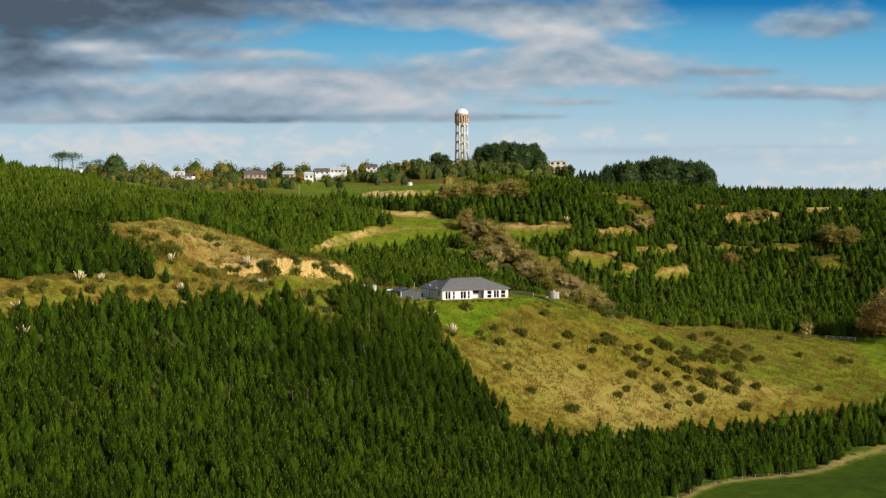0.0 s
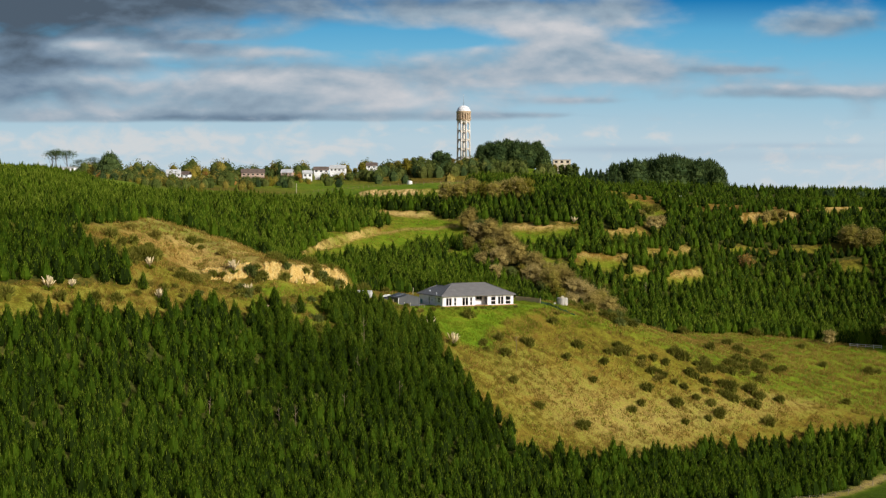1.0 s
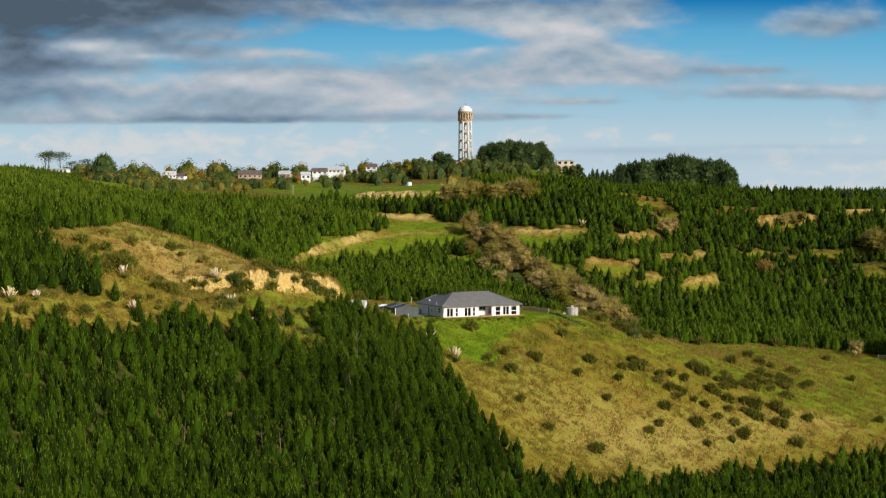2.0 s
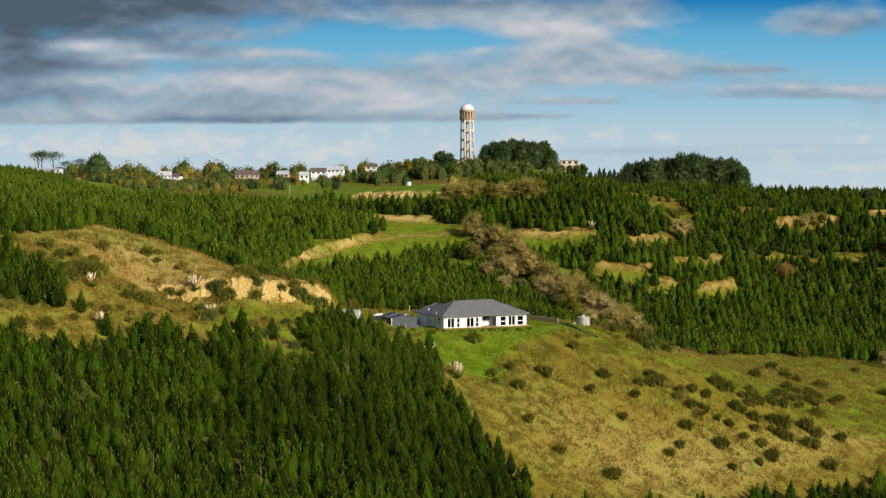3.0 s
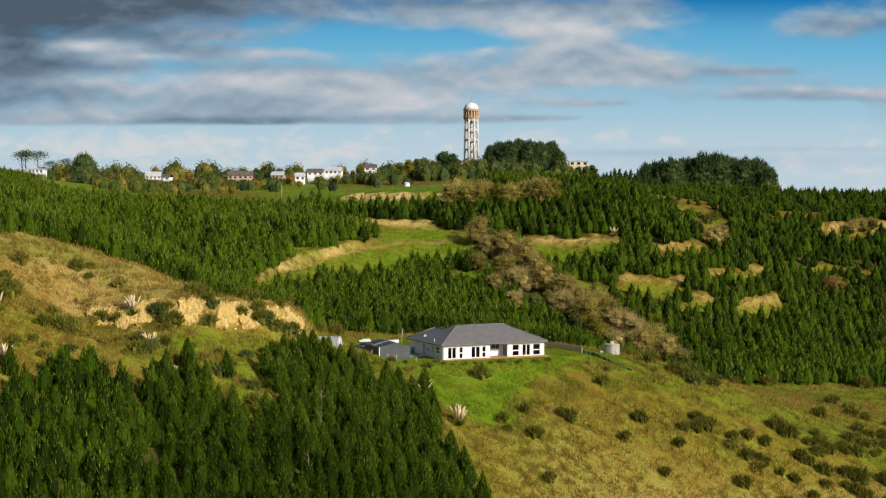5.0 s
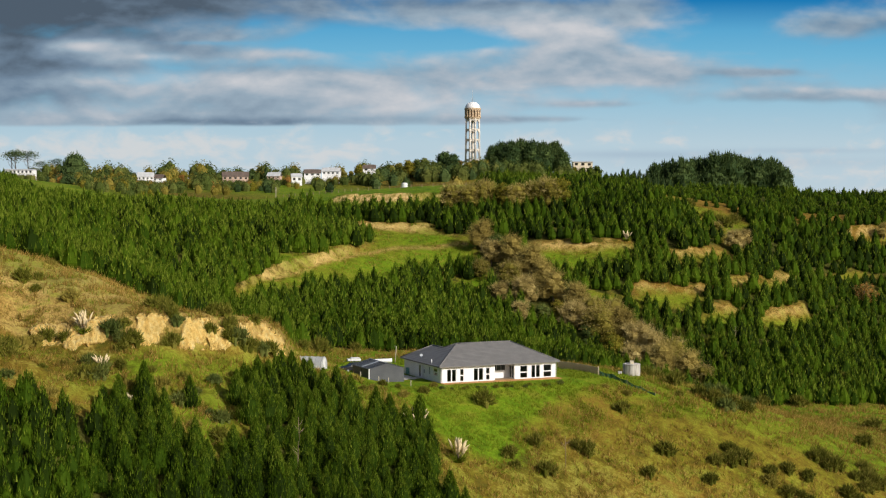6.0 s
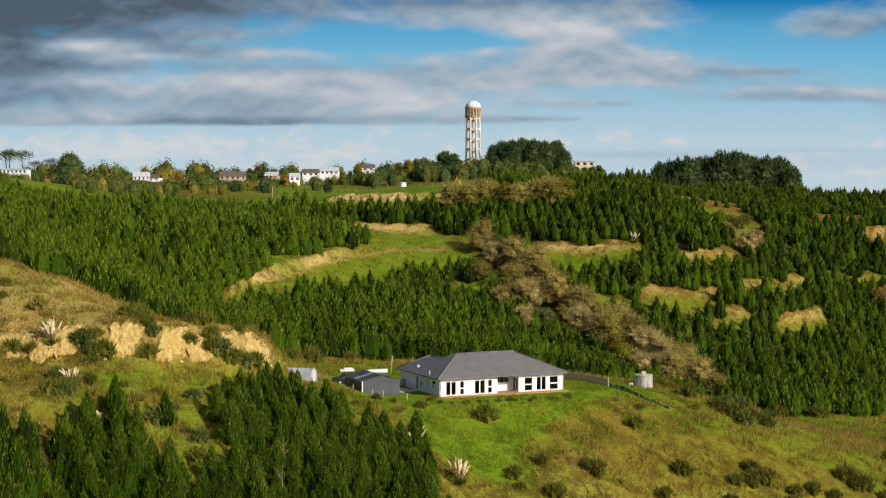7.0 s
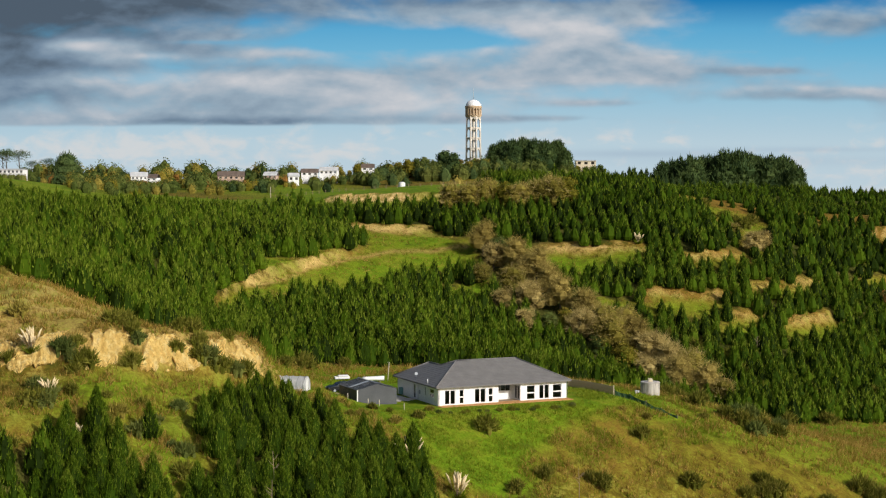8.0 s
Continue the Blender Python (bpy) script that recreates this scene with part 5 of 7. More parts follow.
def build_tunnel():
    z = ground_at(-18.6, 0.5)
    t = thing("tunnel_house", pose(-18.1, -0.9, z - 0.25, 0, 0, 76), "small white plastic tunnel greenhouse beside the clay bank", "greenhouse")
    r, length, n = 1.5, 4.0, 14
    bm = bmesh.new()
    rows = []
    for k in range(9):
        y = length * k / 8
        sag = 0.03 if k % 2 else 0.0
        rows.append([bm.verts.new(((r - sag) * math.cos(math.pi * i / n), y, 0.5 + (r - sag) * math.sin(math.pi * i / n) * 1.05)) for i in range(n + 1)])
    for a, b in zip(rows, rows[1:]):
        for i in range(n):
            bm.faces.new((a[i], a[i + 1], b[i + 1], b[i])).smooth = True
    bmesh.ops.solidify(bm, geom=bm.faces[:], thickness=0.02)
    part("cover", bm, FILM, t)
    for y in (0.0, length):
        bm = bmesh.new()
        vs = [bm.verts.new((r * math.cos(math.pi * i / n), y, 0.5 + r * math.sin(math.pi * i / n) * 1.04)) for i in range(n + 1)]
        vs += [bm.verts.new((-r, y, -0.2)), bm.verts.new((r, y, -0.2))]
        f = bm.faces.new(vs)
        bmesh.ops.solidify(bm, geom=[f], thickness=0.03)
        part("end_panel", bm, FILM, t)
    for k in range(5):
        y = length * k / 4
        part("hoop", tube([((r + 0.03) * math.cos(math.pi * i / n), y, 0.5 + (r + 0.03) * math.sin(math.pi * i / n) * 1.05) for i in range(n + 1)], [0.025] * (n + 1), 5), PALE_STEEL, t)
    for x in (-r, r):
        part("side_board", boxes(((x - 0.03, 0, -0.25), (x + 0.03, length, 0.5))), PALE_TIMBER, t)
    part("door", boxes(((-0.45, -0.05, 0.0), (0.45, -0.035, 1.75)), bevel=0.01), FILM, t)


build_tunnel()


def build_tank():
    z = ground_at(32.3, 21.5)
    t = thing("water_tank", pose(32.3, 21.5, z), "round stained concrete water tank with a small hatch", "water tank")
    bm = disc(1.45, 1.42, -0.3, 1.85, 36)
    bmesh.ops.bevel(bm, geom=[e for e in bm.edges if abs(e.verts[0].co.z - 1.85) < 0.01 and abs(e.verts[1].co.z - 1.85) < 0.01], offset=0.06, segments=2, affect="EDGES")
    part("body", bm, CONCRETE, t)
    part("roof_slab", disc(1.5, 1.44, 1.86, 1.98, 36), CONCRETE, t)
    part("hatch", boxes(((-0.35, -0.6, 1.99), (0.30, 0.0, 2.5)), bevel=0.03), CREAM, t)
    part("inlet_pipe", tube([(-1.46, -0.5, 0.0), (-1.5, -0.5, 1.7), (-1.1, -0.5, 2.05)], [0.05, 0.05, 0.05], 7), WHITE_TRIM, t)
    for k in range(10):
        a = 2 * math.pi * k / 10
        part("joint_rib", turned(boxes(((-0.05, -0.03, -0.2), (0.05, 0.03, 1.84))), pose(1.44 * math.cos(a), 1.44 * math.sin(a), 0, 0, 0, math.degrees(a) + 90)), CONCRETE, t)
    b = thing("valve_box", pose(30.2, 20.6, ground_at(30.2, 20.6)), "small white plastic valve box in the grass", "box")
    part("body", boxes(((-0.3, -0.2, -0.1), (0.3, 0.2, 0.32)), bevel=0.04), WHITE_TRIM, b)
    part("lid", boxes(((-0.33, -0.23, 0.325), (0.33, 0.23, 0.37)), bevel=0.015), WHITE_TRIM, b)


build_tank()


def board_fence(ax, ay, bx, by, high, label):
    f = thing("fence", pose(ax, ay, 0), label, "fence")
    n = max(2, round(math.hypot(bx - ax, by - ay) / 0.16))
    turn = math.degrees(math.atan2(by - ay, bx - ax))
    shared = None
    for k in range(n):
        x, y = ax + (bx - ax) * (k + 0.5) / n, ay + (by - ay) * (k + 0.5) / n
        z = ground_at(x, y) - 0.05
        if shared is None:
            first = part("board", boxes(((-0.075, -0.012, 0), (0.075, 0.012, high)), bevel=0.004), FENCE_TIMBER, f)
            shared = first.data
            ob = first
        else:
            ob = piece("board", shared, f)
        ob.location, ob.rotation_euler = (x - ax, y - ay, z + 0.02 * math.sin(k * 2.3)), (0, 0, radians(turn))
    for k in range(5):
        x, y = ax + (bx - ax) * k / 4, ay + (by - ay) * k / 4
        last = k == 4
        part("post", boxes(((x - ax - 0.07, y - ay + 0.03, ground_at(x, y) - 0.3), (x - ax + 0.07, y - ay + 0.17, ground_at(x, y) + high + (0.12 if last else 0.0))), bevel=0.01), PALE_TIMBER if last else FENCE_TIMBER, f)
    return f


board_fence(19.8, 21.5, 25.8, 13.6, 1.25, "low weathered timber board fence beside the lawn")


def mesh_fence():
    f = thing("shade_cloth_fence", pose(25.8, 12.3, 0), "sagging green shade cloth fence running down the slope", "fence")
    bm = bmesh.new()
    n, cols = 36, []
    for k in range(n + 1):
        u = k / n
        x, y = 25.8 + 8.6 * u, 12.3 - 4.2 * u + 0.25 * math.sin(u * 9)
        z = ground_at(x, y)
        h = 0.85 - 0.22 * abs(math.sin(u * math.pi * 4)) - 0.2 * u
        cols.append([bm.verts.new((x - 25.8, y - 12.3 + 0.06 * math.sin(k * 1.7 + j), z - 0.05 + h * j / 3)) for j in range(4)])
    for a, b in zip(cols, cols[1:]):
        for j in range(3):
            bm.faces.new((a[j], b[j], b[j + 1], a[j + 1]))
    bmesh.ops.solidify(bm, geom=bm.faces[:], thickness=0.02)
    part("cloth", bm, GREEN_MESH, f)
    for k in range(5):
        u = k / 4
        x, y = 25.8 + 8.6 * u, 12.3 - 4.2 * u + 0.25 * math.sin(u * 9)
        part("post", tube([(x - 25.8, y - 12.25, ground_at(x, y) - 0.3), (x - 25.8, y - 12.25, ground_at(x, y) + 0.95 - 0.2 * u)], [0.045, 0.04], 6), TIMBER, f)


mesh_fence()


def build_car():
    c = thing("car", pose(-14.6, 14.0, ground_at(-14.6, 14.0), 0, 0, 28), "black car parked behind the shed", "car")
    prof = [(-2.1, 0.35), (-2.15, 0.75), (-1.7, 0.95), (-0.9, 1.0), (-0.3, 1.42), (1.1, 1.46), (1.75, 1.05), (2.1, 0.95), (2.15, 0.4)]
    bm = bmesh.new()
    sides = [[bm.verts.new((x, y * (0.80 if z > 1.2 else 0.9), z)) for x, z in prof] for y in (-1, 1)]
    bm.faces.new(sides[0])
    bm.faces.new(sides[1][::-1])
    for k in range(len(prof)):
        q = (k + 1) % len(prof)
        bm.faces.new((sides[0][k], sides[1][k], sides[1][q], sides[0][q]))
    bmesh.ops.recalc_face_normals(bm, faces=bm.faces)
    bmesh.ops.bevel(bm, geom=bm.edges[:], offset=0.05, segments=2, affect="EDGES")
    part("body", bm, CAR_PAINT, c)
    for y in (-0.80, 0.80):
        part("side_window", boxes(((-0.55, y - 0.07, 1.06), (1.2, y + 0.07, 1.36)), bevel=0.02), GLASS, c)
    part("windscreen", turned(boxes(((-0.02, -0.62, -0.22), (0.02, 0.62, 0.22))), pose(-0.63, 0, 1.22, 0, 54, 0)), GLASS, c)
    for x in (-1.35, 1.35):
        for y in (-0.82, 0.82):
            w = part("wheel", turned(disc(0.33, 0.33, -0.11, 0.11, 18), pose(x, y, 0.33, 90, 0, 0)), RUBBER, c)
            part("rim", turned(disc(0.2, 0.2, -0.12, 0.12, 12), pose(x, y, 0.33, 90, 0, 0)), PALE_STEEL, w)
    for y in (-0.6, 0.6):
        part("headlight", boxes(((-2.17, y - 0.16, 0.66), (-2.08, y + 0.16, 0.80)), bevel=0.02), PALE_STEEL, c)


build_car()


def build_trailer():
    t = thing("trailer", pose(-15.2, 24.0, ground_at(-15.2, 24.0), 0, 0, 16), "white flat-sided trailer parked behind the shed", "trailer")
    t.scale = (0.6, 0.6, 0.6)
    part("bed", boxes(((-1.9, -0.85, 0.55), (1.9, 0.85, 0.65))), PALE_STEEL, t)
    for lo, hi in (((-1.9, -0.88, 0.65), (1.9, -0.82, 1.15)), ((-1.9, 0.82, 0.65), (1.9, 0.88, 1.15)), ((-1.93, -0.82, 0.65), (-1.87, 0.82, 1.15)), ((1.87, -0.82, 0.65), (1.93, 0.82, 1.15))):
        part("side_panel", boxes((lo, hi), bevel=0.01), WHITE_TRIM, t)
    part("cover", boxes(((-1.0, -0.8, 1.16), (1.7, 0.8, 1.5)), bevel=0.12), WHITE_TRIM, t)
    for y in (-0.95, 0.95):
        part("wheel", turned(disc(0.32, 0.32, -0.1, 0.1, 16), pose(0, y, 0.32, 90, 0, 0)), RUBBER, t)
    part("drawbar", tube([(-1.9, 0, 0.58), (-3.1, 0, 0.5)], [0.05, 0.05], 6), PALE_STEEL, t)
    b = thing("boat", pose(-10.3, 24.2, ground_at(-10.3, 24.2), 0, 0, 12), "low white covered boat beside the house", "boat")
    b.scale = (0.74, 0.7, 0.62)
    bm = bmesh.new()
    hull = []
    for k in range(9):
        u = k / 8
        half = 0.95 * (1 - max(0, u - 0.55) ** 2 * 4.0)
        hull.append([bm.verts.new((-2.3 + 4.6 * u, half * a, 0.35 + zz * (1 + 0.12 * u))) for a, zz in ((-0.35, 0.05), (-0.9, 0.3), (-1.0, 0.75), (-0.55, 1.0), (0, 1.1), (0.55, 1.0), (1.0, 0.75), (0.9, 0.3), (0.35, 0.05))])
    for a, c in zip(hull, hull[1:]):
        for k in range(9):
            bm.faces.new((a[k], c[k], c[(k + 1) % 9], a[(k + 1) % 9])).smooth = True
    bm.faces.new(hull[0])
    bm.faces.new(hull[-1][::-1])
    bmesh.ops.recalc_face_normals(bm, faces=bm.faces)
    part("hull", bm, WHITE_TRIM, b)
    for x in (-1.5, 1.3):
        part("cradle", boxes(((x - 0.1, -0.6, 0.0), (x + 0.1, 0.6, 0.45))), TIMBER, b)


build_trailer()


def lone_post(x, y, high, r, label, lean=0.0, material=None, name="post"):
    t = thing(name, pose(x, y, ground_at(x, y)), label, "post")
    part("shaft", tube([(0, 0, -0.4), (lean * 0.5, 0, high * 0.5), (lean, 0, high)], [r, r * 0.95, r * 0.9], 7), material or PALE_TIMBER, t)
    part("cap", disc(r * 1.1, r * 0.7, high - 0.01, high + 0.04, 8), material or PALE_TIMBER, t)
    return t


lone_post(-8.2, 26.6, 2.9, 0.07, "leaning pale timber pole beside the house", 0.25, name="pole")
for px_, py_ in ((-9.6, -1.6), (-8.1, -1.0), (-12.4, -1.6), (-4.6, -3.4)):
    lone_post(px_, py_, 0.85, 0.06, "short pale fence post in the grass beside the shed")
lone_post(-95, 560, 8.0, 0.17, "pale power pole beyond the paddock", 0, PALE_TIMBER, "power_pole")


def pad(name, x, y, w, d, turn, material, label):
    """A thin slab that follows the land."""
    bm, n = bmesh.new(), 12
    m = pose(x, y, 0, 0, 0, turn)
    g = []
    for i in range(n + 1):
        row = []
        for j in range(n + 1):
            p = m @ Vector((w * (i / n - 0.5) * (1 - 0.08 * math.sin(j)), d * (j / n - 0.5) * (1 - 0.08 * math.sin(i * 1.3)), 0))
            row.append(bm.verts.new((p.x, p.y, ground_at(p.x, p.y) + 0.03)))
        g.append(row)
    for i in range(n):
        for j in range(n):
            bm.faces.new((g[i][j], g[i + 1][j], g[i + 1][j + 1], g[i][j + 1]))
    me = bpy.data.meshes.new(name)
    bm.to_mesh(me)
    bm.free()
    me.materials.append(material)
    return tagged(new(name, me), label, "paving", kind="structure")


pad("pavement", -7.0, 9.4, 3.4, 9.5, 24.6, PATH_CONCRETE, "pale concrete path between shed and house")
pad("driveway", -16.0, 7.6, 5.0, 8.0, 20, GRAVEL, "sandy gravel beside the sheds")


# ---- paddock on the hill ----
def wire_fence(points, gap, label, rails=0, high=1.15, material=None):
    f = thing("fence", pose(points[0][0], points[0][1], 0), label, "fence")
    ox, oy = points[0]
    shared = part("post", boxes(((-0.07, -0.07, -0.3), (0.07, 0.07, high)), bevel=0.01), material or PALE_TIMBER, f).data
    stops = []
    for (ax, ay), (bx, by) in zip(points, points[1:]):
        n = max(1, round(math.hypot(bx - ax, by - ay) / gap))
        stops += [(ax + (bx - ax) * k / n, ay + (by - ay) * k / n) for k in range(n)]
    stops.append(points[-1])
    for k, (x, y) in enumerate(stops):
        if k:
            piece("post", shared, f).location = (x - ox, y - oy, ground_at(x, y))
        else:
            f.children[0].location = (0, 0, ground_at(x, y))
    line = [(x - ox, y - oy, ground_at(x, y)) for x, y in stops]
    for h in ((0.35, 0.65, 0.95) if not rails else (0.5, 1.0)):
        part("rail" if rails else "wire", tube([(a, b, c + h) for a, b, c in line], [0.05 if rails else 0.012] * len(line), 4), material or PALE_STEEL, f)
    return f


wire_fence([(-60, 300), (-30, 262), (-8, 250), (14, 248), (24, 240)], 4.0, "post and wire fence along the top of the green paddock", 0, 1.1, TIMBER)
wire_fence([(124, 70), (133, 68)], 2.3, "white painted post and rail fence by the gully", 1, 1.15, WHITE_TRIM)
wire_fence([(47, -86), (61, -70), (80, -52), (103, -31), (118, -24)], 5.0, "post and wire fence along the valley paddock", 0, 1.1, TIMBER)


def build_trough():
    x, y = -14.5, 272.0
    t = thing("water_trough", pose(x, y, ground_at(x, y)), "white round plastic water tank on the paddock", "tank")
    part("body", disc(1.15, 1.05, -0.2, 1.35, 20), WHITE_TRIM, t)
    part("lid", disc(1.1, 0.5, 1.36, 1.6, 20), WHITE_TRIM, t)
    x, y = 101.0, 240.0
    t = thing("water_tank", pose(x, y, ground_at(x, y)), "pale round farm water tank among the pines", "water tank")
    part("body", disc(1.7, 1.7, -0.3, 2.4, 24), WHITE_TRIM, t)
    part("lid", disc(1.75, 0.4, 2.41, 3.0, 24), WHITE_TRIM, t)


build_trough()


# ---- trees and shrubs ----
def scatter_things(kinds, spots, size, label, group, seed, spread=0.25, sink=0.15):
    rng = random.Random(seed)
    for k, (x, y) in enumerate(spots):
        plant(kinds[k % len(kinds)], x, y, rng.uniform(0, 360), size * rng.uniform(1 - spread, 1 + spread), sink, label, group)


def bush_kind(seed, leaf, label, count=560, wide=1.0, tall=1.25):
    """A shrub of several uneven clumps, feathery at the edge."""
    rng = np.random.default_rng(seed)
    t = thing("shrub", Matrix(), label, "shrub")
    lumps = [(0, 0, 0.26 * tall, 0.56 * wide)]
    for k in range(5):
        a = 1.26 * k + 0.8 * rng.random()
        r = wide * (0.28 + 0.30 * rng.random())
        lumps.append((r * math.cos(a), r * math.sin(a), tall * (0.04 + 0.26 * rng.random()), wide * (0.28 + 0.18 * rng.random())))
    lumps = np.array(lumps)
    pick = rng.choice(len(lumps), count, p=lumps[:, 3] ** 2 / (lumps[:, 3] ** 2).sum())
    out = unit(rng.normal(0, 1, (count, 3)))
    out[:, 2] = np.where(rng.random(count) < 0.75, np.abs(out[:, 2]), out[:, 2])
    base = lumps[pick, :3] + out * (lumps[pick, 3] * (0.55 + 0.45 * rng.random(count)))[:, None]
    v, f = needles(base, out * 0.8 + np.array([0, 0, 0.7]) + rng.normal(0, 0.3, (count, 3)), 0.40 * (0.35 + rng.random(count)) * wide, 0.024 + 0.036 * rng.random(count), rng)
    for x, y, z, r in lumps:
        ring = [(x + w * r * math.cos(1.05 * k), y + w * r * math.sin(1.05 * k), h) for h, w in ((-0.3, 0.35), (z, 0.62)) for k in range(6)] + [(x, y, z + 0.6 * r)]
        rf = [(k, (k + 1) % 6, 6 + (k + 1) % 6) for k in range(6)] + [(k, 6 + (k + 1) % 6, 6 + k) for k in range(6)] + [(6 + k, 6 + (k + 1) % 6, 12) for k in range(6)]
        v, f = joined((v, f), (np.array(ring), np.array(rf)))
    piece("foliage", tri_mesh("foliage", v, f, leaf, tint=np.full(len(v), 0.4)), t)
    part("stem", tube([(0, 0, -0.3), (0.03, 0, 0.2), (0, 0.04, 0.5)], [0.05, 0.045, 0.03], 5), BARK, t)
    return t


dark_bushes = [bush_kind(k, GORSE, "dark green gorse bush on the grassy slope", 620, wide=1.0 + 0.15 * (k % 3), tall=1.6 + 0.3 * (k % 2)) for k in range(5)]
scrub_bushes = [bush_kind(20 + k, SCRUB, "olive-green scrub bush on the knoll", 520, 1.05, 1.2 + 0.15 * k) for k in range(3)]
brown_bushes = [bush_kind(10 + k, OLIVE, "browned scrub bush on the grassy slope") for k in range(2)]
green_bushes = [bush_kind(14 + k, BROADLEAF, "green leafy bush in rough grass") for k in range(2)]
SPUR_BUSHES = [(28.1, -0.5), (33.6, -7.9), (41.3, -6.3), (46.2, -3.8), (44, -2.7), (49.7, -6.3), (53.3, -2.3), (56.4, -2.2), (59.6, 4), (62.4, -2.8), (63.9, -3), (53.8, -9.3), (57.7, -8.3),
               (66, -4), (61.8, 3.3), (72.1, 21.5), (83.3, 54.2), (85.9, 49.9), (86.2, 38.6), (77.2, 14.1), (85.1, 21.3), (90, 21.4), (92.8, 26.2), (84.7, 15.4), (71.8, -2), (73.2, -2.3), (78.3, -0.3)]
LOW_BUSHES = [(69.6, -5.3), (62.6, -10.9), (66.3, -11), (77.1, -5.9), (47.8, -20.4), (58, -21.3), (64.5, -16.9), (80.6, -10.9), (85.9, -0.6), (107.2, 61.9), (108.4, 42.2), (121, 41.2), (123.7, 41.8), (105.5, 8.8),
              (36.3, -18.6), (33.1, -36.5), (31.5, -38.9), (21.9, -37.8), (16.6, -32), (21.2, -13.4), (19.7, -13), (9.8, -20.8), (13.7, -15.2), (10.5, -23.3), (14.9, -21.6), (30.5, -13.5), (40, -10.5), (45, -24)]
scatter_things(dark_bushes + brown_bushes[:1], SPUR_BUSHES, 1.65, "dark green gorse bush on the grassy slope", "gorse bushes", 3)
scatter_things(dark_bushes, LOW_BUSHES, 1.45, "dark green gorse bush on the grassy slope", "gorse bushes", 4)
for cx, cy, k in ((47, -5, 4), (56, -8, 6), (63, 2, 5), (70, 6, 7), (78, 10, 7), (84, 22, 6), (88, 40, 4), (68, -8, 4), (75, -3, 5)):
    rng = random.Random(cx)
    scatter_things(dark_bushes, [(cx + rng.gauss(0, 3.2), cy + rng.gauss(0, 2.6)) for _ in range(k)], 1.5, "dark gorse bush in a thicket on the slope", "gorse bushes", cx)
KNOLL_SCRUB = [(-74.6, -35.7), (-74.1, -30.9), (-72.4, -36.2), (-72.5, -27.5), (-70.8, -33.3), (-69.8, -29.5), (-68.3, -34.8), (-69.3, -24.5), (-67.3, -31.1), (-66.9, -27.7), (-73.1, -39.2), (-70.4, -38.0),
               (-77, -34), (-79, -38), (-77, -29), (-58.4, -34), (-60, -35.6), (-56.4, -33.8), (-57.5, -31.5)]
DRY_SCRUB = [(-75, -17.9), (-69.5, -16.3), (-61.7, -10.7), (-59.9, -8.8), (-60.9, 1.5), (-53.4, -14.8), (-54.7, -22.5), (-60.7, -28.6), (-62.2, -32.9), (-55.9, -24.5), (-59, -12.8), (-51.9, -23), (-56.6, -28.2), (-64.9, -44.5), (-66.5, -49.8), (-62, -44), (-58.1, -41.3)]
CLIFF_SCRUB = [(-41.5, -14.8), (-40.2, -13.6), (-38.3, -17.2), (-37.4, -18.1), (-38.9, -15.5), (-33.5, -10.9), (-32.2, -10.0), (-44.6, -22.6), (-43.8, -24.1), (-42.9, -22.8), (-44.2, -21.2), (-29.5, -13.6), (-27.6, -11.9), (-25.4, -9.4), (-28.4, -13.2), (-26.4, -10.9),
               (-30.7, -14.4), (-27.6, -8.0), (-30.7, -13.1), (-45.8, -21.7), (-37.6, -20.6), (-33.2, -15.2), (-45.8, -33.1), (-45.2, -30.8)]
scatter_things(dark_bushes[:2] + scrub_bushes, KNOLL_SCRUB, 2.1, "dark scrub bush on the dry knoll", "knoll scrub", 7, 0.3)
scatter_things(brown_bushes + scrub_bushes[:2], DRY_SCRUB, 1.5, "brownish scrub bush in dry knoll grass", "knoll scrub", 71, 0.35)
scatter_things(scrub_bushes + green_bushes[:1], CLIFF_SCRUB, 1.6, "scrub bush clinging to the clay cliff", "cliff scrub", 8, 0.3)
scatter_things(brown_bushes + dark_bushes[:2], [(-1.2, -3.8), (-5.5, -10.9), (-8.8, -4.8), (-11.4, -11.2), (29.5, 5), (46.1, 13), (38.8, 12.1), (45, 16.1), (26, 5.2), (-9.9, -10.4), (-2.6, -7.9), (-14.5, -9), (-17, -6), (-13, -5.5), (-6.5, -6)],
               0.95, "low scrub bush in rough grass below the house", "yard scrub", 9)
scatter_things([scrub_bushes[1]], [(6.4, -7.6)], 2.0, "olive-green bush in long grass below the deck", "yard scrub", 17, 0.1)
DECK_WEEDS = [(u, -4.6 - 0.9 * math.sin(1.7 * u) ** 2) for u in (-2.0, -0.4, 1.3, 2.2, 4.0, 5.1, 7.0, 8.8, 9.7, 11.9, 13.0, 15.4, 16.2, 18.6)]
scatter_things(green_bushes + scrub_bushes[:2], [(u * 0.909 - v * 0.416, u * 0.416 + v * 0.909) for u, v in DECK_WEEDS], 0.55, "low weedy tuft in the grass below the deck", "deck weeds", 18, 0.35)
FOOT_SCRUB = [(-52, -34), (-50, -31), (-48, -35), (-47, -29), (-45, -33), (-43, -29), (-41, -33), (-39, -28), (-37, -31), (-35, -27), (-33, -30), (-31, -25), (-29, -22), (-27, -25), (-25, -20), (-42, -36), (-38, -34.5), (-34, -33), (-29, -28),
              (-26, -22), (-22, -17), (-20, -21), (-18, -17), (-16, -23), (-21, -25), (-55, -40), (-53, -43), (-58, -44), (-60, -41), (-49, -40), (-46, -42), (-30.2, -33.6), (-28.4, -34.6), (-27.2, -33.0), (-31.5, -37.5), (-28, -38.5), (-33.5, -39)]
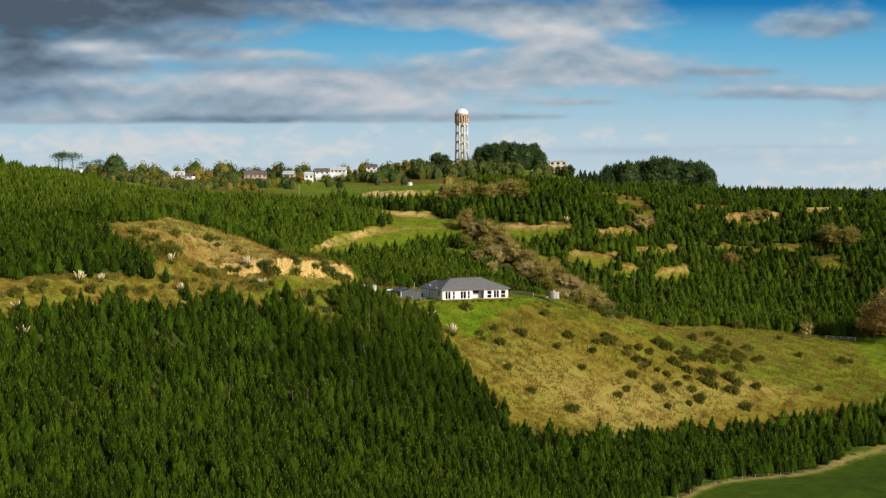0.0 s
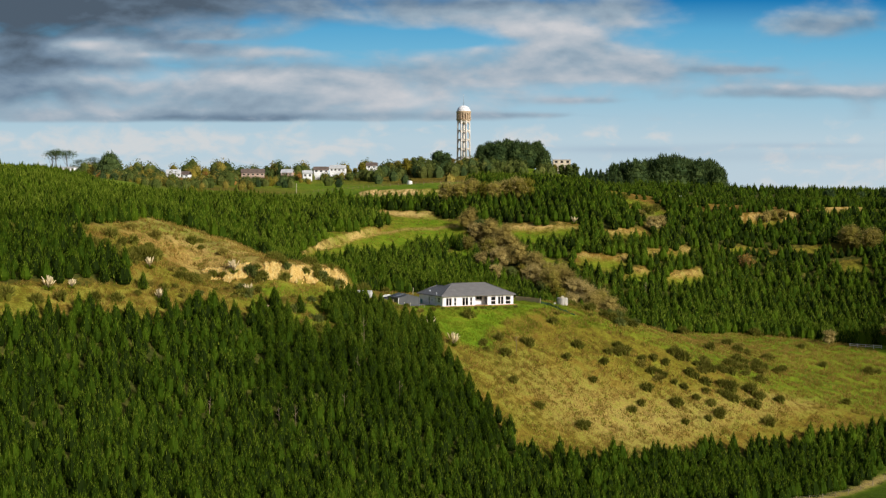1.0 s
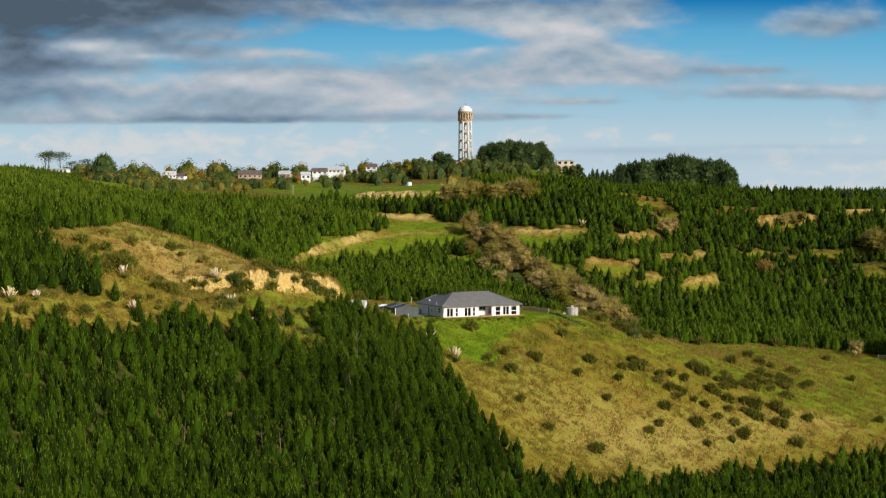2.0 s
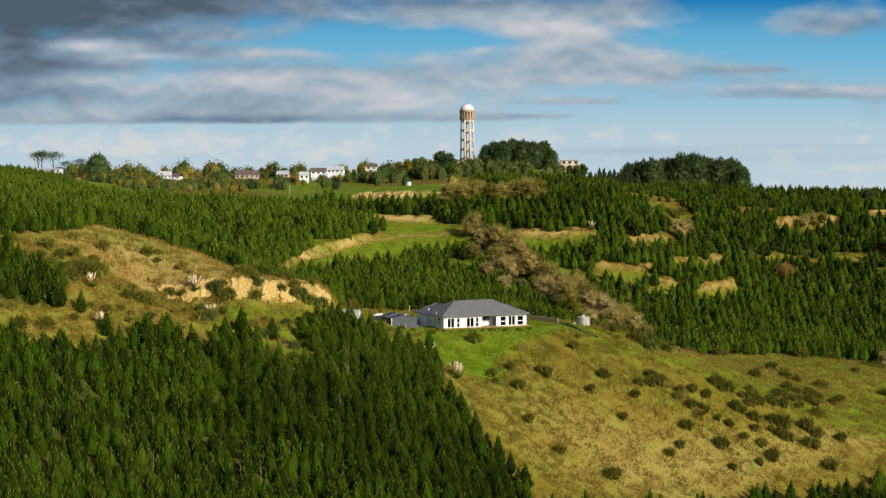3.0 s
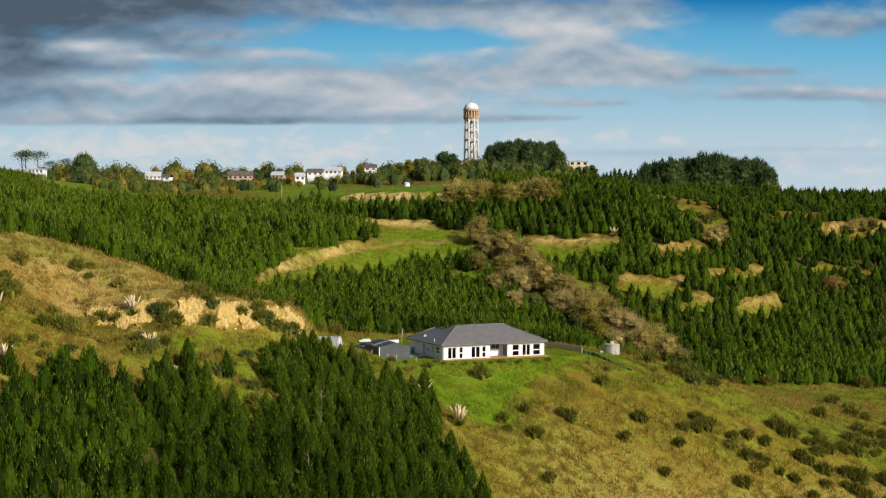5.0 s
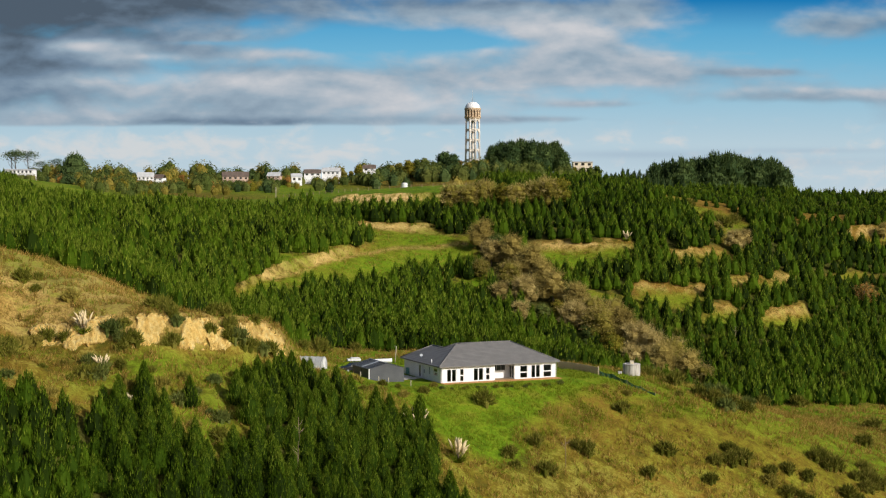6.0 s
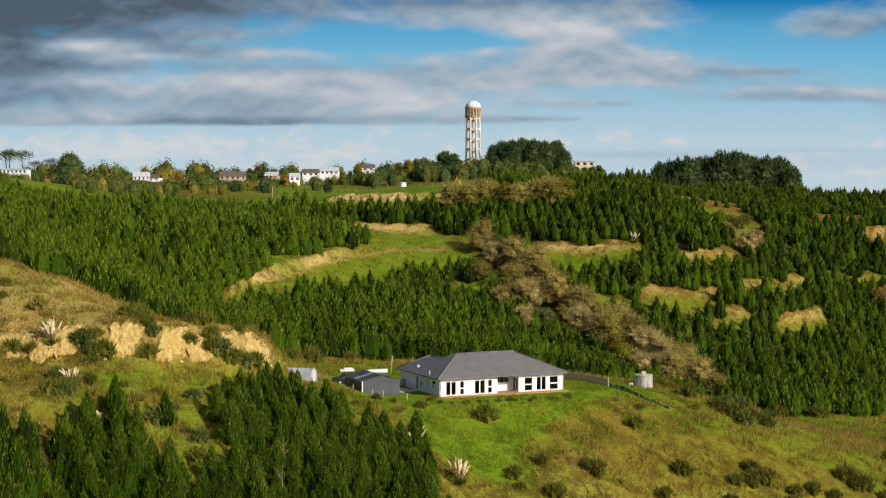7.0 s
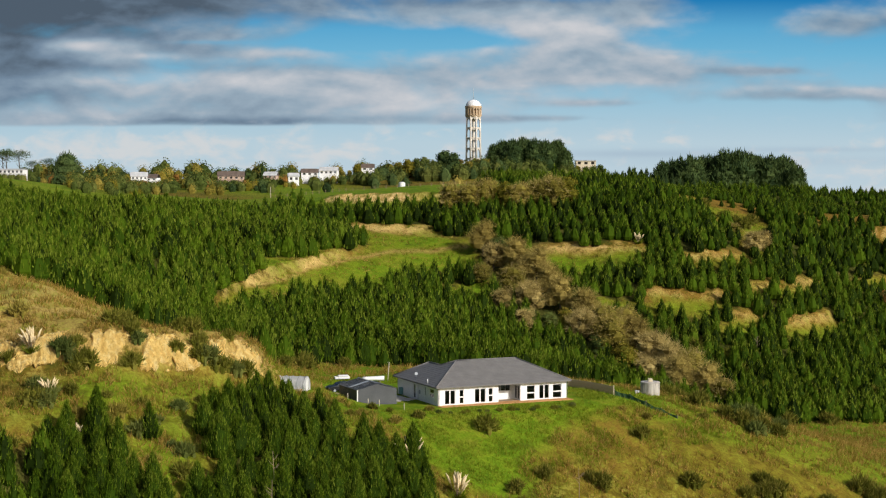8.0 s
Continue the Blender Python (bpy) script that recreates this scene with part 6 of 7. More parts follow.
scatter_things([scrub_bushes[0], brown_bushes[0], scrub_bushes[1], green_bushes[0], green_bushes[1], dark_bushes[3], brown_bushes[1]], FOOT_SCRUB, 1.35, "leafy scrub bush below the clay cliff", "foot scrub", 15, 0.4)
SLOPE_SCRUB = [(76, 175), (78, 173), (74, 178), (81, 178), (70, 187)]
scatter_things(scrub_bushes + dark_bushes[:1], SLOPE_SCRUB, 2.2, "olive scrub bush in a gap among pines", "slope scrub", 14)
WEST_SCRUB = [(-84, -30), (-88, -33), (-92, -36), (-96, -39), (-100, -33), (-104, -36), (-108, -30), (-98, -44), (-90, -42), (-86, -38), (-82, -35), (-94, -30), (-106, -42), (-112, -34), (-84, -66), (-90, -68), (-94, -73), (-98, -76), (-88, -76), (-80, -62), (-74, -58), (-70, -55), (-91, -81)]
scatter_things(scrub_bushes + brown_bushes + dark_bushes[:2], WEST_SCRUB, 2.1, "scrub bush on the shaded side of the knoll", "knoll scrub", 72, 0.35)
EDGE_SCRUB = [(44, 47), (46, 53), (49, 58), (52, 62), (41, 41), (38, 34), (56, 66), (60, 70), (66, 73), (74, 75), (-24, 24), (-26, 18), (-22, 31), (-16, 40), (97, 78), (106, 80), (47, 64), (36, 30)]
scatter_things(dark_bushes[:2] + scrub_bushes, [(55.5, 101.8), (53.9, 105.1), (60.4, 96.5), (61.8, 90.6), (59.8, 100.7), (65.1, 94.0), (66.9, 89.0), (51.1, 107.8), (56.8, 98.9), (62.3, 99.0), (48.3, 109.4), (62.8, 88.7), (60.2, 104.4), (70.7, 93.2), (75.5, 91.5), (82.5, 92.1), (89.2, 97.0)], 2.0, "dark scrub bush along the edge of the pines", "edge scrub", 13, 0.3)
scatter_things(dark_bushes[:2] + green_bushes, [(42.7, 16.1), (45.0, 14.6), (44.8, 18.8), (46.5, 12.0), (48.6, 17.0), (50.2, 14.6), (52.1, 21.5), (47.2, 20.2), (39.6, 20.5)], 1.9, "dark scrub bush on the brow beyond the lawn", "edge scrub", 16, 0.3)
scatter_things(dark_bushes, EDGE_SCRUB, 1.9, "dark scrub bush along the edge of the pines", "edge scrub", 12)

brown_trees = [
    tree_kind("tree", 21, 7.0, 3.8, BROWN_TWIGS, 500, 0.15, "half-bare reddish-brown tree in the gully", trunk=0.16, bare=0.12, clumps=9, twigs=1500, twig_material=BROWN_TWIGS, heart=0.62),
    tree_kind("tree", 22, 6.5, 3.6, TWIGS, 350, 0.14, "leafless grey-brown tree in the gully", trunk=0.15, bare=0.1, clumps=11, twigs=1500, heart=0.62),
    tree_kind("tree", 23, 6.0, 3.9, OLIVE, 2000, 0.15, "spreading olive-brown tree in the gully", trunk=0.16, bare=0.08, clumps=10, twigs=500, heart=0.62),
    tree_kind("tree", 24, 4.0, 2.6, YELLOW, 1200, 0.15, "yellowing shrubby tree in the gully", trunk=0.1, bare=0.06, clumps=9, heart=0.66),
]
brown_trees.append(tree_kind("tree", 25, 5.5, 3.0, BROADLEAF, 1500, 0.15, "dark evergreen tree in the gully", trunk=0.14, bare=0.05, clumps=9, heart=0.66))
for k, (x, y, kind, size) in enumerate(((11.6, 147.3, 0, 1.0), (15.6, 145.1, 4, 0.85), (14.0, 137.5, 1, 0.9), (11.0, 130, 2, 0.65), (19.2, 136, 0, 1.05), (23.5, 130, 0, 1.1), (18.0, 124, 2, 0.95), (26.0, 124, 0, 0.95),
                                        (15.5, 113, 1, 0.8), (21.0, 113, 1, 1.1), (28.0, 117, 0, 1.0), (19.5, 105, 1, 0.7), (25.0, 107, 4, 0.75), (29.0, 109, 3, 1.0), (33.5, 113, 0, 0.95), (32.0, 105, 1, 0.95), (37.0, 107.5, 2, 1.0),
                                        (41.5, 109, 2, 0.9), (37.5, 101.5, 2, 1.15), (43.0, 103, 0, 1.0), (39.5, 93, 3, 1.25), (45.5, 97.5, 1, 1.05), (48.5, 94.5, 1, 1.0), (52.5, 92, 2, 1.0), (43.5, 89, 1, 0.75), (50.0, 87, 0, 0.95), (55.0, 86, 0, 0.9), (58.0, 84, 2, 0.7), (46.5, 84, 4, 0.6), (22.0, 119, 4, 0.7), (34.5, 100, 4, 0.7))):
    plant(brown_trees[kind], x - 2.2, y - 0.5, k * 67, size * 1.18, 0.15, "", "gully trees")
for k, (x, y, kind, size) in enumerate(((2.0, 179, 2, 1.2), (6.5, 178, 2, 1.2), (11.0, 179, 2, 1.3), (16.0, 177, 3, 1.7), (20.0, 175, 2, 1.2), (24.5, 176, 2, 1.25), (28.5, 175, 2, 1.4), (31.5, 176, 3, 1.9), (76.5, 155, 1, 0.95), (80, 159, 1, 0.85), (73.5, 164, 2, 0.6), (124, 181, 0, 0.7), (127, 183, 2, 0.7), (131, 184, 2, 0.6),
                                        (118, 71, 1, 0.75), (150, 160, 2, 1.5), (157, 158, 2, 1.35), (9.5, 149, 2, 0.5), (11.0, 143, 1, 0.5))):
    plant(brown_trees[kind], x, y, k * 101, size, 0.15, "rounded olive-brown tree on the hillside" if kind == 2 else "", "hillside trees")
red_tree = tree_kind("tree", 31, 5.0, 2.8, RUSSET, 500, 0.22, "small russet-red tree among the pines", trunk=0.12, bare=0.1, clumps=9, twigs=300)
plant(red_tree, 108.5, 146, 20, 1.25)
autumn = tree_kind("tree", 32, 9.0, 4.4, RUSSET, 1500, 0.24, "tall half-bare russet autumn tree by the gully", trunk=0.2, bare=0.15, clumps=12, twigs=900)
for x, y, s in ((138, 64, 1.5), (143, 61, 2.0), (149, 68, 1.8), (140, 71, 1.3)):
    plant(autumn, x, y, x * 37, s, 0.1, "", "autumn trees")

cypress = [tree_kind("cypress_tree", 41 + k, 10.0, 4.6 + 0.4 * k, PINE_DARK, 3000, 0.15, "large dark macrocarpa cypress on the hill", trunk=0.34, bare=-0.02, clumps=30, spire=0.6, spiky=0.85, heart=0.72) for k in range(3)]
for k, (x, y, h) in enumerate(((37, 970, 18), (45, 981, 21), (52, 961, 22), (62, 981, 24), (70, 965, 23.5), (80, 968, 23.5), (90, 978, 25), (96, 968, 18.5))):
    plant(cypress[k % 3], x, y, k * 50, h / 9.6, 0.3, "large dark macrocarpa cypress beside the water tower", "tower cypresses")
for k, (x, y, h) in enumerate(((98, 445, 14.5), (105, 454, 16.5), (110, 438, 16.5), (119, 454, 18.5), (125, 441, 20), (132, 443, 20.5), (141, 452, 19.5), (146, 443, 18.5), (153, 446, 19), (156, 436, 14.5))):
    plant(cypress[k % 3], x, y, k * 77, h / 9.6, 0.3, "large dark cypress in a dense grove", "grove cypresses")
conifer = tree_kind("conifer_tree", 45, 27.0, 16.0, PINE_DARK, 5200, 0.36, "broad dark conifer beside the ridge houses", trunk=0.8, bare=-0.12, clumps=40, spire=0.62, spiky=1.7, heart=0.78)
plant(conifer, -292, 880, 10, 1.0, 5.5)
umbrella = tree_kind("tree", 51, 10.0, 4.8, PINE_DARK, 420, 0.30, "tall flat-topped gum with bare stems on the skyline", trunk=0.2, bare=0.55, clumps=9)
for x, y, h in ((-346, 905, 17), (-338, 912, 16), (-325, 901, 10), (-315, 909, 12), (-352, 915, 16)):
    plant(umbrella, x, y, x, 1.2 * h / 9.6, 0.2, "", "skyline trees")

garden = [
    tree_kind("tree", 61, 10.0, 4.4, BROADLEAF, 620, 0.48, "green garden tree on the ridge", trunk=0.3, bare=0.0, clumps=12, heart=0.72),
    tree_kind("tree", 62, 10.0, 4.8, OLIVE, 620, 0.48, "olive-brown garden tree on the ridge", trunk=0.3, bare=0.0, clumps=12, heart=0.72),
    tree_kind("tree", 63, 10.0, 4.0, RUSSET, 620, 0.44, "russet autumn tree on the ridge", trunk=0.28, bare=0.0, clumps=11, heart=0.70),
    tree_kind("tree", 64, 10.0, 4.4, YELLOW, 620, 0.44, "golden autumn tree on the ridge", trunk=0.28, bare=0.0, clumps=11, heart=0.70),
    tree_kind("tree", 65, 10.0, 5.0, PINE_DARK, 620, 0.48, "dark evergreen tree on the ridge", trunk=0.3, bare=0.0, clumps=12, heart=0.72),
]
for k, (x, y, s) in enumerate(((-236, 690, 0.9), (-228, 676, 0.75), (-246, 700, 1.0))):
    plant(garden[4], x, y, k * 70, s, 0.2, "rounded dark evergreen below the ridge", "valley evergreens")
for k, (x, y, s) in enumerate(((170, 262, 0.75), (183, 258, 0.62), (196, 264, 0.7), (205, 256, 0.55))):
    plant(garden[4], x, y, k * 80, s, 0.2, "rounded dark tree on the eastern skyline", "eastern skyline trees")
HILL_TREES = [(-47, 930, 10.2), (-41, 948, 10.3), (-32, 916, 14.4), (-26, 948, 12.3), (-19, 922, 14.6), (-12, 927, 11.4), (-4, 943, 16.5), (3, 926, 15.7), (9, 932, 10.1), (16, 911, 10.1), (23, 930, 9), (30, 935, 9), (103, 930, 8.5), (109, 928, 9.0), (115, 925, 10.5), (121, 930, 11.5)]
WEST_TREES = [(-273, 901, 9.6), (-271, 923, 9.1), (-255, 882, 8.1), (-262, 905, 8), (-225, 891, 9.3), (-217, 896, 6.3), (-213, 916, 4.1), (-201, 895, 5.5), (-196, 902, 6.8), (-188, 876, 9.3), (-232, 900, 7), (-208, 880, 8), (-240, 890, 5), (-300, 900, 7), (-310, 880, 6)]
MID_TREES = [(-162, 941, 8.8), (-159, 963, 7.5), (-146, 962, 6.6), (-134, 931, 6.3), (-128, 936, 7.0), (-108, 935, 7.2), (-100, 942, 7.6), (-87, 916, 10.8), (-81, 953, 5.8), (-74, 942, 11.6), (-66, 931, 8.4), (-61, 954, 6), (-53, 930, 9.7), (-90, 935, 9), (-170, 930, 8)]
for row, shift in ((HILL_TREES, 1), (WEST_TREES, 2), (MID_TREES, 0)):
    for k, (x, y, h) in enumerate(row):
        plant(garden[(0, 1, 4, 0, 1, 2, 0, 3, 1, 4)[(k * 3 + shift) % 10]], x, y, k * 61, h / 9.4, 0.2, "", "ridge trees")


# The houses on the far ridge: x, y, half width and floor level.
RIDGE_HOUSES = [(-322.0, 840, 12, 51.5), (-232.8, 863, 8, 47.5), (-223.6, 870, 6, 46.9), (-166.5, 882, 12, 48), (-137.1, 891, 7, 49.2), (-117.8, 873, 6, 46.6), (-107.6, 895, 8.5, 51.4), (-92.9, 899, 9, 52.5), (-62.6, 895, 6.75, 55.2)]


def ridge_belt(name, label, material, count, seed, sizes, across=(-320, 50), deep=(720, 925)):
    """A belt of garden trees and hedges along the far ridge, too many and too far to count."""
    rng = np.random.default_rng(seed)
    x, y = rng.uniform(*across, count), rng.uniform(*deep, count)
    z = height(x, y)
    r = rng.uniform(*sizes, len(x)) * (0.85 + 0.3 * np.sin(x * 0.07 + seed) ** 2)
    # shrubs below the houses stay low enough to leave their fronts open
    for hx, hy, wide, floor in RIDGE_HOUSES:
        q = (hy + 193) / (y + 193)
        below = (np.abs(x * q - hx) < wide + r) & (y < hy - 4)
        r = np.where(below, np.minimum(r, (27.5 + (floor + 1.2 - 27.5) / q - z) / 1.9), r)
    keep = (r > 0.7) & ~np.any([(np.abs(x - hx) < wide + 2) & (np.abs(y - hy) < 9) for hx, hy, wide, floor in RIDGE_HOUSES], 0)
    # the pastures below the ridge stay open
    side = x / (y + 193)
    keep &= ~((side < -0.272) & (y < 808)) & ~((side > -0.124) & (y < 878) & (rng.random(len(x)) < 0.9)) & ~((side > -0.205) & (y < 650))
    x, y, z, r = x[keep], y[keep], z[keep], r[keep]
    k = 175
    out = unit(rng.normal(0, 1, (len(x), k, 3)))
    out[..., 2] = np.abs(out[..., 2]) * 1.35 - 0.25
    shape = 0.80 + 0.20 * np.sin(3 * np.arctan2(out[..., 1], out[..., 0]) + 6 * out[..., 2] + x[:, None]) + 0.04 * rng.normal(0, 1, (len(x), k))
    centre = np.stack([x, y, z + r * 0.7], 1)[:, None]
    tall = rng.uniform(0.8, 1.35, (len(x), 1))
    place = centre + out * (r[:, None] * shape)[..., None] * np.stack([np.ones_like(tall), np.ones_like(tall), tall], -1)
    v, f = leaves(place.reshape(-1, 3), out.reshape(-1, 3), (rng.uniform(0.07, 0.14, (len(x), k)) * r[:, None]).ravel(), rng)
    tint = rng.random(len(x))
    # a leafy heart in each crown, so that no sky shows through
    ring = [(w * math.cos(math.pi * q / 3), w * math.sin(math.pi * q / 3), h) for h, w in ((-0.8, 0.45), (-0.1, 0.72), (0.42, 0.50)) for q in range(6)] + [(0, 0, 0.78)]
    rf = [(q + 6 * lv, (q + 1) % 6 + 6 * lv, (q + 1) % 6 + 6 * lv + 6) for lv in range(2) for q in range(6)] + [(q + 6 * lv, (q + 1) % 6 + 6 * lv + 6, q + 6 * lv + 6) for lv in range(2) for q in range(6)] + [(12 + q, 12 + (q + 1) % 6, 18) for q in range(6)]
    heart = centre + np.array(ring)[None] * r[:, None, None] * np.stack([np.ones_like(tall), np.ones_like(tall), tall], -1)
    v, f = joined((v, f), (heart.reshape(-1, 3), (np.array(rf)[None] + 19 * np.arange(len(x))[:, None, None]).reshape(-1, 3)))
    tint = np.concatenate([np.repeat(tint, k * 4), np.repeat(tint, 19)])
    tagged(new(name, tri_mesh(name, v, f, material, tint=tint)), label, "trees", kind="stuff")


ridge_belt("ridge_trees", "belt of green garden trees along the far ridge", BROADLEAF, 190, 17, (3.0, 6.6))
ridge_belt("ridge_trees", "olive-brown shrubs and trees along the far ridge", OLIVE, 80, 18, (2.6, 6.0))
ridge_belt("ridge_trees", "dark evergreens along the far ridge", PINE_DARK, 80, 19, (2.8, 6.4))
ridge_belt("hill_trees", "dense dark trees on the water tower's hill", PINE_DARK, 40, 21, (3.5, 6.5), (-75, 44), (860, 945))
ridge_belt("hill_trees", "dense green trees on the water tower's hill", BROADLEAF, 130, 22, (3.5, 7.0), (-75, 98), (850, 940))
ridge_belt("valley_trees", "low green hedges above the plantation", BROADLEAF, 70, 25, (1.6, 3.4), (-215, -70), (400, 520))
ridge_belt("valley_trees", "yellowing scrub above the plantation", YELLOW, 45, 26, (1.4, 3.0), (-215, -60), (400, 540))
for hx, hy, wide, floor in RIDGE_HOUSES:
    ridge_belt("house_hedge", "green garden shrubs in front of a ridge house", BROADLEAF, 16, int(-hx), (2.5, 4.5), (hx - wide - 4, hx + wide + 4), (hy - 30, hy - 9))
ridge_belt("ridge_trees", "taller green trees behind the ridge houses", BROADLEAF, 44, 31, (3.0, 8.4), (-315, -45), (908, 965))
ridge_belt("ridge_trees", "taller olive trees behind the ridge houses", OLIVE, 32, 32, (2.6, 7.6), (-315, -45), (908, 965))
ridge_belt("ridge_trees", "golden and russet shrubs along the far ridge", RUSSET, 34, 20, (2.4, 5.0), (-310, -110), (760, 900))
ridge_belt("ridge_trees", "yellow-green trees along the far ridge", YELLOW, 36, 27, (2.6, 5.6), (-310, -90), (760, 915))
ridge_belt("valley_trees", "green hedges and trees behind the plantation", BROADLEAF, 60, 23, (2.6, 5.0), (-290, -150), (520, 720))
ridge_belt("valley_trees", "olive hedges and shrubs behind the plantation", OLIVE, 60, 24, (2.0, 4.2), (-280, -130), (500, 720))
spire = thing("cypress_tree", Matrix(), "slim dark spire-shaped conifer among the ridge houses", "tree")
v, f = pine_crown(np.random.default_rng(3), 220, 12.0, 2.2)
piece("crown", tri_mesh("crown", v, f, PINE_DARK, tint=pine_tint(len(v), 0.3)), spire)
part("trunk", tube([(0, 0, -0.5), (0, 0, 6)], [0.25, 0.15], 6), BARK, spire)
for x, y, s in ((-148, 922, 1.25), (-145, 925, 0.9), (-124, 945, 0.8)):
    plant(spire, x, y, 0, s, 0.1)
skyline_pine = thing("pine_tree", Matrix(), "mature dark pine on the hilltop", "pine tree", "upper pines")
v, f = pine_crown(np.random.default_rng(8), 260, 8.0, 2.1, 1.3)
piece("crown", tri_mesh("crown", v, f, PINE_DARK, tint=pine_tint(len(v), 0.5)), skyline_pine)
part("trunk", tube([(0, 0, -0.5), (0, 0, 5)], [0.2, 0.1], 6), BARK, skyline_pine)
for k, (x, y, s) in enumerate(((84, 330, 0.95), (79, 335, 1.0), (88, 340, 1.1), (73, 340, 0.9), (93, 338, 1.0), (68, 350, 0.95), (63, 345, 0.8), (160, 236, 0.55), (168, 232, 0.6), (176, 238, 0.55),
                                     (102, 450, 1.6), (115, 446, 1.95), (122, 450, 2.2), (128, 447, 2.35), (137, 446, 2.3), (144, 449, 2.2), (150, 441, 2.1), (108, 448, 1.8), (66, 970, 2.9))):
    plant(skyline_pine, x, y, k * 40, s)
rng = random.Random(29)
for k in range(26):
    u = rng.random()
    plant(skyline_pine, 97 + 60 * u, 446 + rng.uniform(-7, 5), k * 40, rng.uniform(0.8, 1.0) * (1.85 + 0.75 * math.sin(3.0 * (0.12 + 0.82 * u))))
for k in range(14):
    plant(skyline_pine, 73 + 23 * k / 13, 432 + rng.uniform(-8, 8), k * 40, rng.uniform(1.1, 1.6))
lone_pine = thing("pine_tree", Matrix(), "lone young pine in the grass below the cliff", "pine tree", "lone pines")
v, f = pine_crown(np.random.default_rng(12), 560, 4.3, 1.6, 0.8)
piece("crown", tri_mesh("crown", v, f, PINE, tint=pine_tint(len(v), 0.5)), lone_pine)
part("trunk", tube([(0, 0, -0.4), (0, 0, 3)], [0.1, 0.05], 6), BARK, lone_pine)
for k, (x, y, s) in enumerate(((-32.9, -33.0, 0.98), (-27.0, -29.0, 0.95), (-24.5, -26.5, 1.1), (-17.5, -30.0, 1.15), (-54.5, -46.5, 1.0), (-60.5, -50.5, 1.0), (-66.0, -47.0, 0.9), (-80.0, -50.0, 1.0))):
    plant(lone_pine, x, y, k * 47, s)
for k, (x, y) in enumerate([(-26.2, -27.4), (-25.0, -27.5), (-23.2, -25.4), (-21.6, -22.8), (-19.8, -20.0), (-18.6, -17.7), (-23.0, -21.4), (-24.5, -23.7), (-26.3, -25.6), (-21.3, -17.0), (-22.7, -17.4), (-19.7, -15.0), (-14.9, -17.1)]):
    plant(lone_pine, x, y, k * 83, 0.95 + 0.3 * math.sin(k * 2.3) ** 2)
for kind in (lone_pine, *scrub_bushes, *dark_bushes, *brown_bushes, *green_bushes, *brown_trees, red_tree, autumn, *cypress, conifer, umbrella, *garden, spire, skyline_pine):
    clear_away(kind)


# ---- dead stems among the pines ----
def dead_tree(x, y, tall, seed):
    rng = random.Random(seed)
    t = thing("dead_tree", pose(x, y, ground_at(x, y)), "thin bleached dead stem standing among young pines", "dead tree", "dead stems")
    top = Vector((rng.uniform(-0.3, 0.3), rng.uniform(-0.3, 0.3), tall))
    part("trunk", tube([(0, 0, -0.3), top * 0.5 + Vector((0.06, 0, 0)), top], [0.05, 0.04, 0.015], 6), TIMBER, t)
    for k in range(4):
        a, s = rng.uniform(0, 6.28), top * rng.uniform(0.55, 0.92)
        part("branch", tube([s, s + Vector((math.cos(a) * 0.4, math.sin(a) * 0.4, 0.25)), s + Vector((math.cos(a) * 0.7, math.sin(a) * 0.7, 0.6))], [0.03, 0.02, 0.01], 5), TIMBER, t)


for k, (x, y) in enumerate([(-17.7, -43.3), (-18.1, -54.8), (-45.6, -83.6), (-32.4, -78.7), (-29.1, -78.8), (-9.2, -59.4), (-20.4, -67.9), (17.8, -18.6), (-17.8, -39.1), (66.9, 105.2)]):
    dead_tree(x, y, 5.0 + 0.7 * math.sin(k * 1.7), k)


# ---- pampas grass ----
def pampas_kind(seed, plumes):
    rng = np.random.default_rng(seed)
    t = thing("pampas_grass", Matrix(), "pampas grass clump with pale upright plumes", "pampas grass", "pampas clumps")
    n = 260
    a, up = rng.random(n) * 2 * math.pi, 0.5 + 1.3 * rng.random(n)
    o = np.stack([np.cos(a), np.sin(a), up], 1)
    v, f = shoots(np.stack([np.cos(a) * 0.15, np.sin(a) * 0.15, 0 * a - 0.1], 1), o, 0.9 + 0.7 * rng.random(n), np.full(n, 0.035), 3, 0.05)
    piece("leaf_clump", tri_mesh("leaf_clump", v, f, GREEN_BLADE, tint=np.full(len(v), 0.2)), t)
    for k in range(plumes):
        a, lean, tall = rng.random() * 6.28, 0.04 + 0.62 * rng.random(), 1.7 + 1.1 * rng.random()
        d = Vector((math.cos(a) * lean, math.sin(a) * lean, 1)).normalized()
        part("stalk", tube([(0, 0, 0), d * tall * 0.6, d * tall * 0.68], [0.02, 0.018, 0.015], 5), TIMBER, t)
        part("plume", tube([d * tall * 0.55, d * tall * 0.68, d * tall * 0.85, d * tall + Vector((0.05 + d.x * 0.3, d.y * 0.3, 0.02))], [0.02, 0.11, 0.10, 0.01], 6), PLUME, t)
    return t


pampas = [pampas_kind(1, 28), pampas_kind(2, 20), pampas_kind(3, 16)]
for k, (x, y, s) in enumerate(((2.5, -27.4, 1.3), (-3.2, -23.2, 1.4), (-41.1, -37.6, 0.8), (-49.6, -22.4, 1.25), (-45.0, -31.0, 1.0), (-66.4, -37.6, 1.2), (-62.0, -48.8, 1.05), (47.3, 148.4, 1.15), (-40.1, -37.5, 0.8), (-83, -60.5, 1.2), (-87.6, -89, 1.3), (-92, -80, 1.1), (-79, -57, 0.8), (34, 101, 0.8))):
    plant(pampas[k % 3], x, y, k * 71, s, 0.05)
for kind in pampas:
    clear_away(kind)


